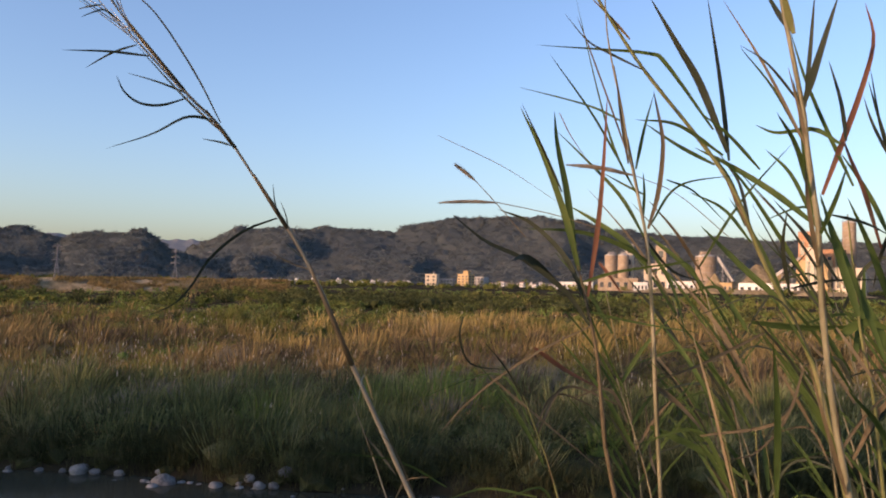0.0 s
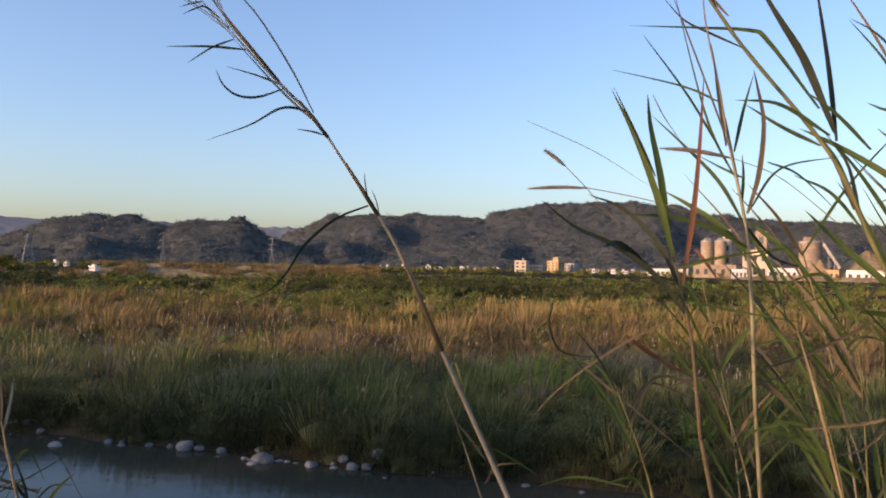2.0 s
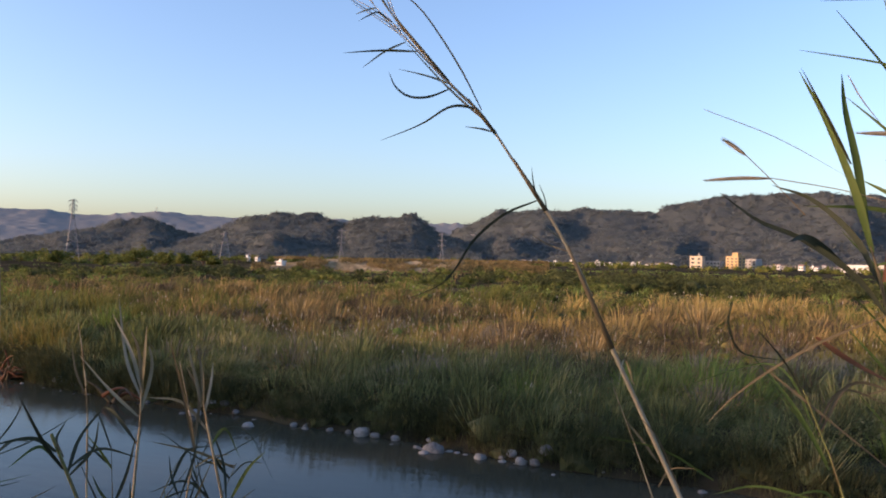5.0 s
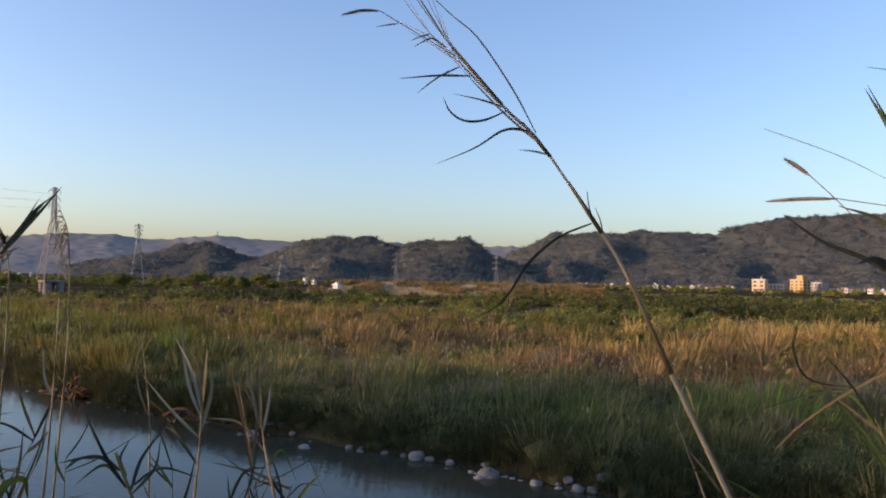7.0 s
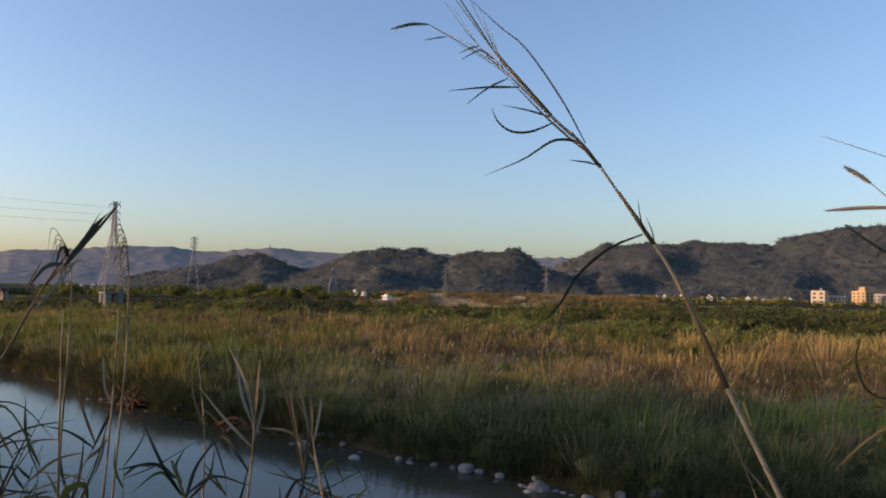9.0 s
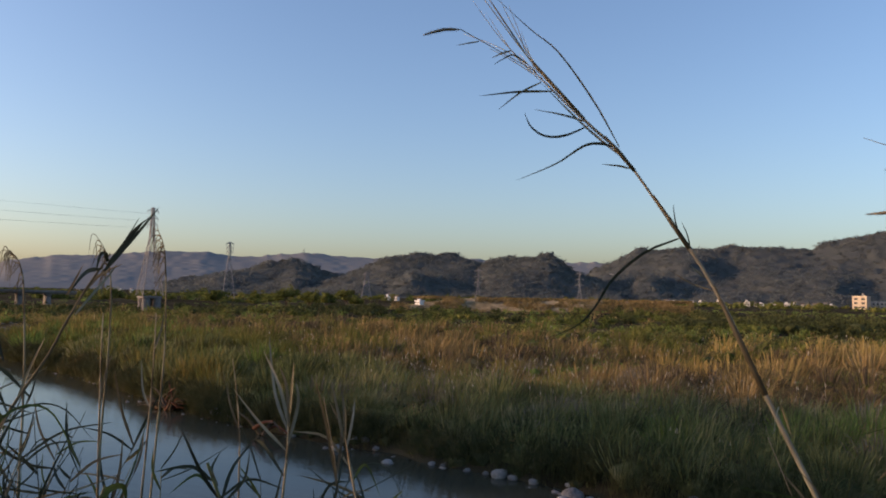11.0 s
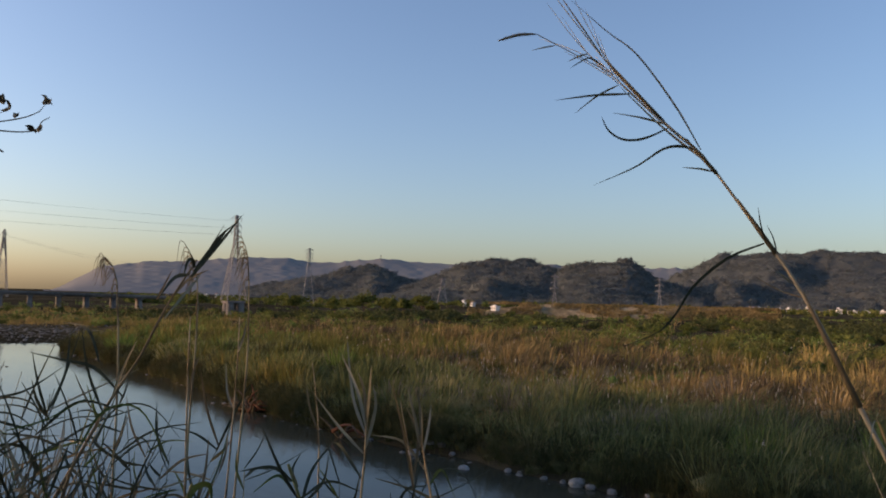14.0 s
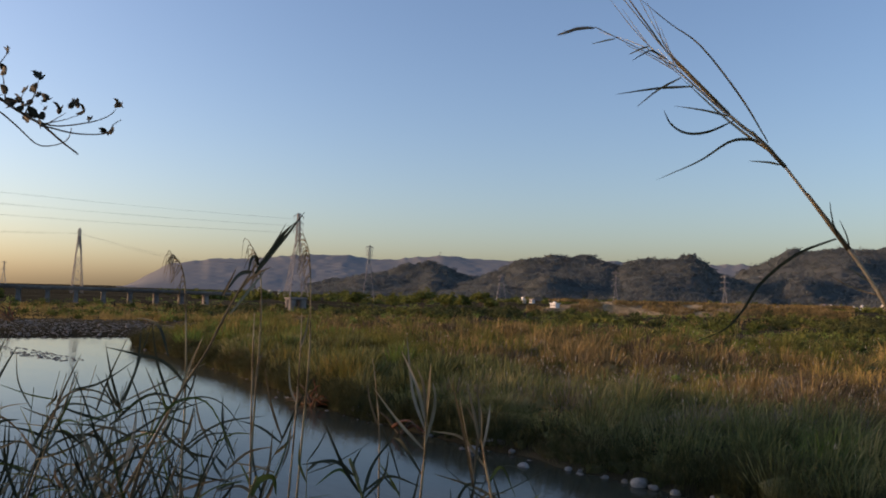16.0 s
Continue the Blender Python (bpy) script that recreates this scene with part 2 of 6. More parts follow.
def rod(bm, a, b, r, n=4, r2=None):
    """A straight bar from a to b."""
    a, b = Vector(a), Vector(b)
    way = (b - a).normalized()
    u = way.cross(Vector((0, 0, 1)) if abs(way.z) < 0.9 else Vector((1, 0, 0))).normalized()
    w = way.cross(u)
    rings = []
    for p, q in ((a, r), (b, r if r2 is None else r2)):
        rings.append([bm.verts.new(p + (u * math.cos(i * math.tau / n + 0.785) + w * math.sin(i * math.tau / n + 0.785)) * q) for i in range(n)])
    for i in range(n):
        bm.faces.new((rings[0][i], rings[0][(i + 1) % n], rings[1][(i + 1) % n], rings[1][i]))
    bm.faces.new(rings[1])
    bm.faces.new(rings[0][::-1])


def tube(bm, pts, radii, n=6):
    """A round stem along a run of points."""
    rings = []
    u = None
    for i, p in enumerate(pts):
        way = (pts[min(i + 1, len(pts) - 1)] - pts[max(i - 1, 0)]).normalized()
        if u is None:
            u = way.cross(Vector((0.3, 1, 0.2))).normalized()
        u = (u - way * u.dot(way)).normalized()
        w = way.cross(u)
        rings.append([bm.verts.new(p + (u * math.cos(k * math.tau / n) + w * math.sin(k * math.tau / n)) * radii[i]) for k in range(n)])
    for a, b in zip(rings, rings[1:]):
        for k in range(n):
            bm.faces.new((a[k], a[(k + 1) % n], b[(k + 1) % n], b[k]))
    bm.faces.new(rings[-1])
    bm.faces.new(rings[0][::-1])


def curve_points(ctrl, n):
    """A smooth run of n points through the control points (Catmull-Rom)."""
    c = [Vector(p) for p in ctrl]
    c = [c[0] * 2 - c[1]] + c + [c[-1] * 2 - c[-2]]
    out = []
    segs = len(c) - 3
    for i in range(n):
        s = i / (n - 1) * segs
        k = min(int(s), segs - 1)
        t = s - k
        p0, p1, p2, p3 = c[k:k + 4]
        out.append(0.5 * (2 * p1 + (p2 - p0) * t + (2 * p0 - 5 * p1 + 4 * p2 - p3) * t * t + (3 * p1 - p0 - 3 * p2 + p3) * t ** 3))
    return out


def value_noise(x, y, scale, seed):
    """Smooth noise from 0 to 1 on arrays of places."""
    rng = np.random.default_rng(seed)
    grid = rng.random((64, 64))
    u, v = np.asarray(x) / scale + 1000.0, np.asarray(y) / scale + 1000.0
    i, j = np.floor(u).astype(int), np.floor(v).astype(int)
    fu, fv = u - i, v - j
    fu, fv = fu * fu * (3 - 2 * fu), fv * fv * (3 - 2 * fv)
    g = lambda a, b: grid[a % 64, b % 64]
    return (g(i, j) * (1 - fu) + g(i + 1, j) * fu) * (1 - fv) + (g(i, j + 1) * (1 - fu) + g(i + 1, j + 1) * fu) * fv


# ---- lie of the land: the river runs across the view, z = 0 is its water ----
def far_shore(x):
    xs = [-600, -170, -128, -118, -112, -84, -60, -34, -17, -6, 2, 40, 150, 600]
    ys = [-20, 20, 34, 42, 58, 48.6, 42.5, 33.6, 30.8, 28.8, 28.0, 26, 22, 10]
    x = np.asarray(x, float)
    return np.interp(x, xs, ys) + 0.9 * (value_noise(x, x * 0, 2.3, 3) - 0.5) + 1.2 * (value_noise(x, x * 0, 7.0, 4) - 0.5)


def near_shore(x):
    x = np.asarray(x, float)
    return 9.0 + 1.5 * (value_noise(x, x * 0, 5.0, 5) - 0.5) - 0.02 * np.maximum(0, -x - 40)


def gravel_share(x, y):
    """1 on the gravel bar, 0 off it."""
    x, y = np.asarray(x, float), np.asarray(y, float)
    edge = 5 * (value_noise(x, y, 9.0, 6) - 0.5)
    return np.clip((-99 - 0.25 * (y - 55) - x + edge) / 6, 0, 1) * np.clip((np.minimum(82, 80 + 1.05 * (x + 146)) + edge - y) / 6, 0, 1)


def ground_height(x, y):
    x, y = np.asarray(x, float), np.asarray(y, float)
    fs, ns = far_shore(x), near_shore(x)
    over = y - fs
    far = np.interp(over, [-3, -0.3, 0.3, 1.5, 6, 20, 120, 700], [-0.9, -0.15, 0.15, 0.7, 1.15, 1.5, 1.8, 1.9])
    far = far + np.clip(over / 8, 0, 1) * (0.5 * (value_noise(x, y, 6.0, 7) - 0.5) + 0.6 * (value_noise(x, y, 23.0, 8) - 0.5))
    low = np.clip((-x - 125 - 0.15 * (y - 60)) / 50, 0, 1) * np.clip((420 - np.hypot(x, y)) / 60, 0, 1)
    far = np.where(over > 0, far * (1 - 0.85 * low), far)
    g = gravel_share(x, y) * (over > -3)
    far = far * (1 - g) + g * np.interp(over, [-3, 0, 6, 30], [-0.6, -0.02, 0.25, 0.6])
    back = ns - y
    near = np.interp(back, [-3, 0, 1.0, 6.8, 8.0, 40, 120, 1000], [-0.9, -0.05, 0.6, 5.4, 6.35, 6.5, 4.0, 2.0])
    near = near + np.clip(back / 3, 0, 1) * 0.25 * (value_noise(x, y, 1.7, 9) - 0.5)
    mid = (fs + ns) / 2
    return np.where(y > mid, far, near)


def gz(x, y):
    return float(ground_height(np.array([x]), np.array([y]))[0])


def build_ground():
    """One sheet from the camera's foot to the horizon, finer near the eye."""
    na, rings = 440, np.concatenate([[0.0], np.geomspace(0.6, 12, 44), np.geomspace(12.5, 150, 100), np.geomspace(156, 4700, 36)])
    a = np.arange(na) / na * math.tau
    r = rings[1:]
    x, y = -np.outer(r, np.sin(a)), np.outer(r, np.cos(a))
    z = ground_height(x, y)
    verts = np.concatenate([[[0, 0, gz(0, 0)]], np.stack([x, y, z], -1).reshape(-1, 3)])
    k = np.arange(na)
    nxt = (k + 1) % na
    tris = [np.stack([np.zeros(na, int), 1 + k, 1 + nxt], -1)]
    i = np.arange(len(r) - 1)[:, None] * na + 1
    p, q, s, t = i + k, i + nxt, i + na + k, i + na + nxt
    tris += [np.stack([p, s, t], -1).reshape(-1, 3), np.stack([p, t, q], -1).reshape(-1, 3)]
    ob = part("ground", mesh_from("ground", verts, np.concatenate(tris), EARTH, True), None)
    tagged(ob, "brown earth banks and flat river plain under dry grass", "ground", kind="structure")


build_ground()
bm = bmesh.new()
bmesh.ops.create_grid(bm, x_segments=8, y_segments=8, size=1)
bmesh.ops.transform(bm, matrix=Matrix.Translation((-150, 5, 0)) @ Matrix.Diagonal((700, 75, 1, 1)), verts=bm.verts)
tagged(part("water", bm, WATER), "calm dark river water that mirrors the sky", "river", kind="structure")


# ---- hills ----
def clumps(centres, sizes, seed, flat=0.8, coarse=False):
    """Uneven many-sided tufts, one at each centre, as corners and triangles."""
    rng = np.random.default_rng(seed)
    bm = bmesh.new()
    if coarse:
        top = bm.verts.new((0, 0, 0.95))
        rings = [[bm.verts.new((r * math.cos(i * 1.2566 + r), r * math.sin(i * 1.2566 + r), z)) for i in range(5)] for r, z in ((1.0, -0.1), (0.72, 0.62))]
        for i in range(5):
            j = (i + 1) % 5
            bm.faces.new((rings[1][i], rings[1][j], top))
            bm.faces.new((rings[0][i], rings[0][j], rings[1][j]))
            bm.faces.new((rings[0][i], rings[1][j], rings[1][i]))
    else:
        bmesh.ops.create_icosphere(bm, subdivisions=1, radius=1)
    bm.verts.index_update()
    base = np.array([v.co[:] for v in bm.verts])
    tri = np.array([[v.index for v in f.verts] for f in bm.faces])
    bm.free()
    n, k = len(centres), len(base)
    shape = base[None] * (1 + 0.5 * (rng.random((n, k, 1)) - 0.5)) * np.asarray(sizes)[:, None, None]
    shape[:, :, 2] *= flat
    ang = rng.random(n) * math.tau
    c, s = np.cos(ang)[:, None], np.sin(ang)[:, None]
    shape = np.stack([shape[:, :, 0] * c - shape[:, :, 1] * s, shape[:, :, 0] * s + shape[:, :, 1] * c, shape[:, :, 2]], -1)
    verts = (shape + np.asarray(centres)[:, None]).reshape(-1, 3)
    tris = (tri[None] + (np.arange(n) * k)[:, None, None]).reshape(-1, 3)
    return verts, tris


def leafy(centres, radii, leaves, leaf, seed, squash=0.8):
    """Bushes of many small leaves round several lobes, as corners and triangles."""
    rng = np.random.default_rng(seed)
    n = len(centres)
    k = np.repeat(np.arange(n), leaves)
    m = len(k)
    lobes = rng.normal(0, 0.42, (n, 6, 3))
    lobes[:, :, 2] = np.abs(lobes[:, :, 2]) * 0.9
    pick = lobes[k, rng.integers(0, 6, m)]
    dirs = rng.normal(0, 1, (m, 3))
    dirs /= np.linalg.norm(dirs, axis=1)[:, None]
    p = pick + dirs * rng.uniform(0.3, 0.6, (m, 1))
    p[:, 2] = np.maximum(p[:, 2], -0.05) * squash
    p = np.asarray(centres)[k] + p * np.asarray(radii)[k][:, None]
    u = rng.normal(0, 1, (m, 3))
    u /= np.linalg.norm(u, axis=1)[:, None]
    w = np.cross(u, dirs)
    w /= np.linalg.norm(w, axis=1)[:, None] + 1e-6
    ls = np.broadcast_to(leaf, (n,))[k] * rng.uniform(0.6, 1.4, m)
    u, w = u * ls[:, None], w * ls[:, None] * 0.6
    verts = np.stack([p - u, p + w, p + u, p - w], 1).reshape(-1, 3)
    tri = np.array([[0, 1, 2], [0, 2, 3]])
    return verts, (tri[None] + (np.arange(m) * 4)[:, None, None]).reshape(-1, 3)


def ridge(name, label, crest, dist, depth, seed, trees, size, rugged=0.35, mat=HAZED_FOREST):
    """A wooded ridge: crest gives (azimuth, elevation) of its skyline at dist metres; it falls over depth metres to the plain."""
    az_c, el_c = np.array(crest).T
    order = np.argsort(az_c)
    az = np.linspace(az_c.min(), az_c.max(), 40 + int(8 * np.ptp(az_c)))
    top = np.interp(az, az_c[order], el_c[order])
    kernel = np.hanning(9) / np.hanning(9).sum()
    top = np.convolve(np.pad(top, 4, mode="edge"), kernel, mode="valid")
    high = EYE + dist * np.tan(np.radians(top)) + size * 0.3
    steps = np.concatenate([np.linspace(-1, 0.1, 80), np.linspace(0.2, 1, 6)])

    def height(a, s):
        h = np.interp(a, az, high)
        along = np.radians(a) * dist
        spur = value_noise(along, s * depth * 0.5, depth * 0.42, seed) * 0.5 + value_noise(along, s * depth * 0.4, depth * 0.15, seed + 1) * 0.5
        fall = np.clip(1 - np.abs(s), 0, 1)
        shape = fall ** (1.0 + rugged * 3 * (spur - 0.4) * np.clip(np.abs(s) * 4, 0, 1))
        across = s * depth
        canopy = size * 0.9 * (value_noise(along, across, size * 7, seed + 2) - 0.5) * np.clip(fall * 8, 0, 1)
        canopy = canopy + size * 0.75 * (value_noise(along, across, size * 2.1, seed + 5) - 0.5) * np.clip(fall * 8, 0, 1) * (dist < 2000)
        canopy = canopy + size * 2.6 * np.clip(value_noise(along, along * 0, size * 6, seed + 4) - 0.52, 0, 1) * np.clip(1 - np.abs(s) * 9, 0, 1)
        return canopy + 1.5 + np.maximum(h - 1.5, 0) * shape * (1 - rugged * 0.9 * np.clip(spur - 0.3, 0, 1) * np.clip(np.abs(s) * 3, 0, 1))

    def place(a, s):
        d = dist + s * depth
        ra = np.radians(a)
        return np.stack([-d * np.sin(ra), d * np.cos(ra), height(a, s)], -1)

    A, S = np.meshgrid(az, steps, indexing="ij")
    verts = place(A, S).reshape(-1, 3)
    m = len(steps)
    i, j = np.meshgrid(np.arange(len(az) - 1), np.arange(m - 1), indexing="ij")
    p = i * m + j
    tris = np.concatenate([np.stack([p, p + m, p + m + 1], -1).reshape(-1, 3), np.stack([p, p + m + 1, p + 1], -1).reshape(-1, 3)])
    rng = np.random.default_rng(seed + 7)
    ta = rng.uniform(az.min(), az.max(), trees)
    ts = np.where(rng.random(trees) < 0.14, rng.uniform(-0.12, 0.05, trees), rng.uniform(-1, 0.05, trees))
    c = place(ta, ts)
    keep = c[:, 2] > 4
    c = c[keep]
    sz = size * (0.6 + 0.8 * rng.random(len(c)) ** 1.4)
    c[:, 2] -= sz * 0.12
    v2, t2 = leafy(c, sz, 28, size * 0.2, seed + 9, 0.6)
    ob = part(name, mesh_from(name, np.concatenate([verts, v2]), np.concatenate([tris, t2 + len(verts)]), mat, True), None)
    tagged(ob, label, "hill", "wooded hills", "stuff")


ridge("far_ridge", "long ridge far behind the plain, blue-grey haze in its colour",
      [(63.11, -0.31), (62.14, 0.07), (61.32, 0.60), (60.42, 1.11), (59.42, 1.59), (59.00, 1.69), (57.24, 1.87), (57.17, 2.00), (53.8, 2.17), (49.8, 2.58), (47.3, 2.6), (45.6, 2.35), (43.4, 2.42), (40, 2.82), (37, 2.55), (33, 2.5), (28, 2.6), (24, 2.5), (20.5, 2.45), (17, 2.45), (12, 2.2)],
      2700, 700, 11, 0, 4.0, 0.05, HAZED_FAR_FOREST)
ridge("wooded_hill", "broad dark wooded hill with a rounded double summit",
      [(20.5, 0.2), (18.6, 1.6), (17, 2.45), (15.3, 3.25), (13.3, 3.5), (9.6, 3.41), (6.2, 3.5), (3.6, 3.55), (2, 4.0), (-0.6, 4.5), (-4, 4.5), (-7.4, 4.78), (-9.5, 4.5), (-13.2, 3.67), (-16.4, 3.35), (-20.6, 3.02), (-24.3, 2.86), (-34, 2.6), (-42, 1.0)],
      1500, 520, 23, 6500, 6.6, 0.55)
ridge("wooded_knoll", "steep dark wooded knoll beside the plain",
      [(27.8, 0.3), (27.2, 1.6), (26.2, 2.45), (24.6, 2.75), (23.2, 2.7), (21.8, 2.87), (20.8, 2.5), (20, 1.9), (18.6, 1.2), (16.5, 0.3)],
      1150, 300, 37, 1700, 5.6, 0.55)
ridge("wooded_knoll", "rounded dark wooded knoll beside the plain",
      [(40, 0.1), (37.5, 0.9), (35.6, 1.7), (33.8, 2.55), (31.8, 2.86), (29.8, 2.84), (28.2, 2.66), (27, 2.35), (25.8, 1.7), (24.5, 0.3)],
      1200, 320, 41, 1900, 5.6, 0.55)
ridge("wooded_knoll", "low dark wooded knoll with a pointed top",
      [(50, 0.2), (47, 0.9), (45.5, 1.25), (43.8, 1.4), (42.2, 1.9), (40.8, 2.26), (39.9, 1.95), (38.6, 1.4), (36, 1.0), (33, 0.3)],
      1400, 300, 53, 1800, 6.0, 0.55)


# ---- earth bank, quarry heaps ----
def mound(name, label, az0, az1, dist, el, depth, mat, seed, cat="embankment", kind="structure"):
    """A long low bank of earth across the plain."""
    az = np.linspace(az0, az1, 120)
    s = np.linspace(-1, 1, 16)
    A, S = np.meshgrid(az, s, indexing="ij")
    d = dist + S * depth
    x, y = -d * np.sin(np.radians(A)), d * np.cos(np.radians(A))
    ends = np.clip(np.minimum(A - min(az0, az1), max(az0, az1) - A) / 4, 0, 1) ** 0.6
    crest = EYE + dist * math.tan(radians(el)) - 1.4
    z = 1.2 + (crest - 1.2) * ends * np.clip(1.25 - np.abs(S) * 1.3, 0, 1) ** 0.7 + 1.3 * (value_noise(x, y, 14.0, seed) - 0.5) * ends + 0.8 * (value_noise(x, y, 3.0, seed + 1) - 0.5) * ends
    m = len(s)
    i, j = np.meshgrid(np.arange(len(az) - 1), np.arange(m - 1), indexing="ij")
    p = i * m + j
    tris = np.concatenate([np.stack([p, p + m, p + m + 1], -1).reshape(-1, 3), np.stack([p, p + m + 1, p + 1], -1).reshape(-1, 3)])
    ob = part(name, mesh_from(name, np.stack([x, y, z], -1).reshape(-1, 3), tris, mat, True), None)
    tagged(ob, label, cat, kind=kind)


mound("embankment", "long tan earth bank with dry grass across the plain", 12.0, 33.0, 310, -0.12, 20, TAN, 61)
mound("embankment", "low tan earth bank below the cement works", -30, -13, 520, -0.2, 9, TAN, 63)


def heap(az0, az1, el, dist, label):
    c = at((az0 + az1) / 2, 0, dist)
    r = radians(az1 - az0) * dist / 2
    h = EYE + dist * math.tan(radians(el)) - 1.5
    bm = bmesh.new()
    bmesh.ops.create_cone(bm, cap_ends=False, segments=40, radius1=1, radius2=0.04, depth=1)
    bmesh.ops.subdivide_edges(bm, edges=bm.edges[:], cuts=5, use_grid_fill=True)
    for v in bm.verts:
        t = v.co.z + 0.5
        k = 1 + 0.14 * noise.noise(Vector((v.co.x * 2, v.co.y * 2, az0))) + 0.05 * noise.noise(v.co * 9)
        v.co = Vector((v.co.x * r * k, v.co.y * r * 0.8 * k, h * t * (1 + 0.06 * noise.noise(v.co * 5))))
    ob = part("quarry_heap", bm, TAN, None, smooth=True)
    ob.location = (c.x, c.y, 1.2)
    tagged(ob, label, "heap", "quarry heaps")


heap(-25.58, -19.44, 1.43, 640, "wide tan heap of quarried sand beside the plant")
heap(-25.4, -22.6, 0.95, 600, "small tan heap of quarried sand beside the plant")
heap(-20.8, -18.6, 0.8, 560, "low tan heap of gravel beside the silo")


# ---- houses and works ----
def facade_windows(parent, w, z0, z1, y, rows, cols, side=0.0, mat=PANE):
    """Recessed-looking windows: a frame with a pane in it, row by row, on the face at y."""
    for r_ in range(rows):
        for c_ in range(cols):
            ww, hh = w / cols * 0.45, (z1 - z0) / rows * 0.45
            x = -w / 2 + (c_ + 0.5) * w / cols
            z = z0 + (r_ + 0.5) * (z1 - z0) / rows
            bm = bmesh.new()
            if side == 0:
                box(bm, x - ww / 2 - 0.12, y - 0.1, z - hh / 2 - 0.12, x + ww / 2 + 0.12, y + 0.02, z + hh / 2 + 0.12)
            else:
                box(bm, y - 0.02 if side > 0 else y - 0.1, x - ww / 2 - 0.12, z - hh / 2 - 0.12, y + 0.1 if side > 0 else y + 0.02, x + ww / 2 + 0.12, z + hh / 2 + 0.12)
            win = part("window", bm, CONCRETE, parent)
            bm = bmesh.new()
            if side == 0:
                box(bm, x - ww / 2, y - 0.13, z - hh / 2, x + ww / 2, y - 0.05, z + hh / 2)
            else:
                box(bm, y + 0.05 if side > 0 else y - 0.13, x - ww / 2, z - hh / 2, y + 0.13 if side > 0 else y - 0.05, x + ww / 2, z + hh / 2)
            part("pane", bm, mat, win)


def block(name, label, az0, az1, el0, dist, mat, turn=0.0, depth=10.0, rows=3, cols=4, cat="building", parapet=0.5, base=1.2, side=0):
    """A flat-roofed building that fills az0 to az1 and reaches el0 over the horizon."""
    c = at((az0 + az1) / 2, 0, dist)
    w = abs(radians(az1 - az0)) * dist
    h = EYE + dist * math.tan(radians(el0)) - base
    ob = thing(name, (c.x, c.y, base), label, cat, turn=(az0 + az1) / 2 + turn)
    bm = bmesh.new()
    box(bm, -w / 2, -depth / 2, 0, w / 2, depth / 2, h - parapet, 0.08)
    part("wall", bm, mat, ob)
    bm = bmesh.new()
    t = 0.3
    for x0, y0, x1, y1 in ((-w / 2 - 0.1, -depth / 2 - 0.1, w / 2 + 0.1, -depth / 2 + t), (-w / 2 - 0.1, depth / 2 - t, w / 2 + 0.1, depth / 2 + 0.1), (-w / 2 - 0.1, -depth / 2 + t, -w / 2 + t, depth / 2 - t), (w / 2 - t, -depth / 2 + t, w / 2 + 0.1, depth / 2 - t)):
        box(bm, x0, y0, h - parapet - 0.05, x1, y1, h)
    part("roof", bm, mat, ob)
    if rows:
        facade_windows(ob, w, 0.8, h - parapet - 0.4, -depth / 2, rows, cols)
        if side:
            facade_windows(ob, depth, 0.8, h - parapet - 0.4, side * w / 2, rows, max(2, cols // 2), side)
    return ob, w, h


ob, w, h = block("apartment_house", "small whitish apartment house with a flat roof and tank", 1.25, 0.36, 0.4, 720, PALE, -18, 9, 3, 2)
bm = bmesh.new()
drum(bm, 1.5, 0, h - 0.6, h + 2.2, 1.1, 1.1, 12)
part("water_tank", bm, STEEL, ob)
ob, w, h = block("apartment_house", "orange-lit cream apartment block with a stair tower", -1.25, -2.22, 0.42, 720, CREAM, -32, 11, 4, 3, side=1)
bm = bmesh.new()
box(bm, -1.5, -3.0, h - 0.6, 4, 3, h + 3.4, 0.1)
part("stair_tower", bm, CREAM, ob)
block("apartment_house", "low grey concrete house between the apartment blocks", 0.35, -0.9, 0.08, 735, CONCRETE, -20, 10, 2, 5)
block("apartment_house", "grey concrete apartment house in the shade of its neighbour", -2.45, -3.3, 0.26, 745, CONCRETE, -25, 12, 3, 3)
block("works_hall", "long low white works hall with a flat roof", -8.4, -11.2, -0.02, 640, WHITE, -5, 14, 1, 9)
block("works_hall", "long low pale shed beside the silos", -14.1, -15.1, 0.05, 560, WHITE, 0, 10, 1, 4)
block("works_hall", "low pale site hut beside the sand heaps", -20.0, -20.9, 0.12, 560, CREAM, -8, 8, 1, 3)
block("works_hall", "low white shed in front of the cement plant", -22.6, -24.2, -0.02, 540, WHITE, -8, 8, 1, 5)
block("works_hall", "low white greenhouse row behind the earth bank", 20.0, 17.4, -0.30, 560, WHITE, 0, 8, 1, 10)

rng = random.Random(5)


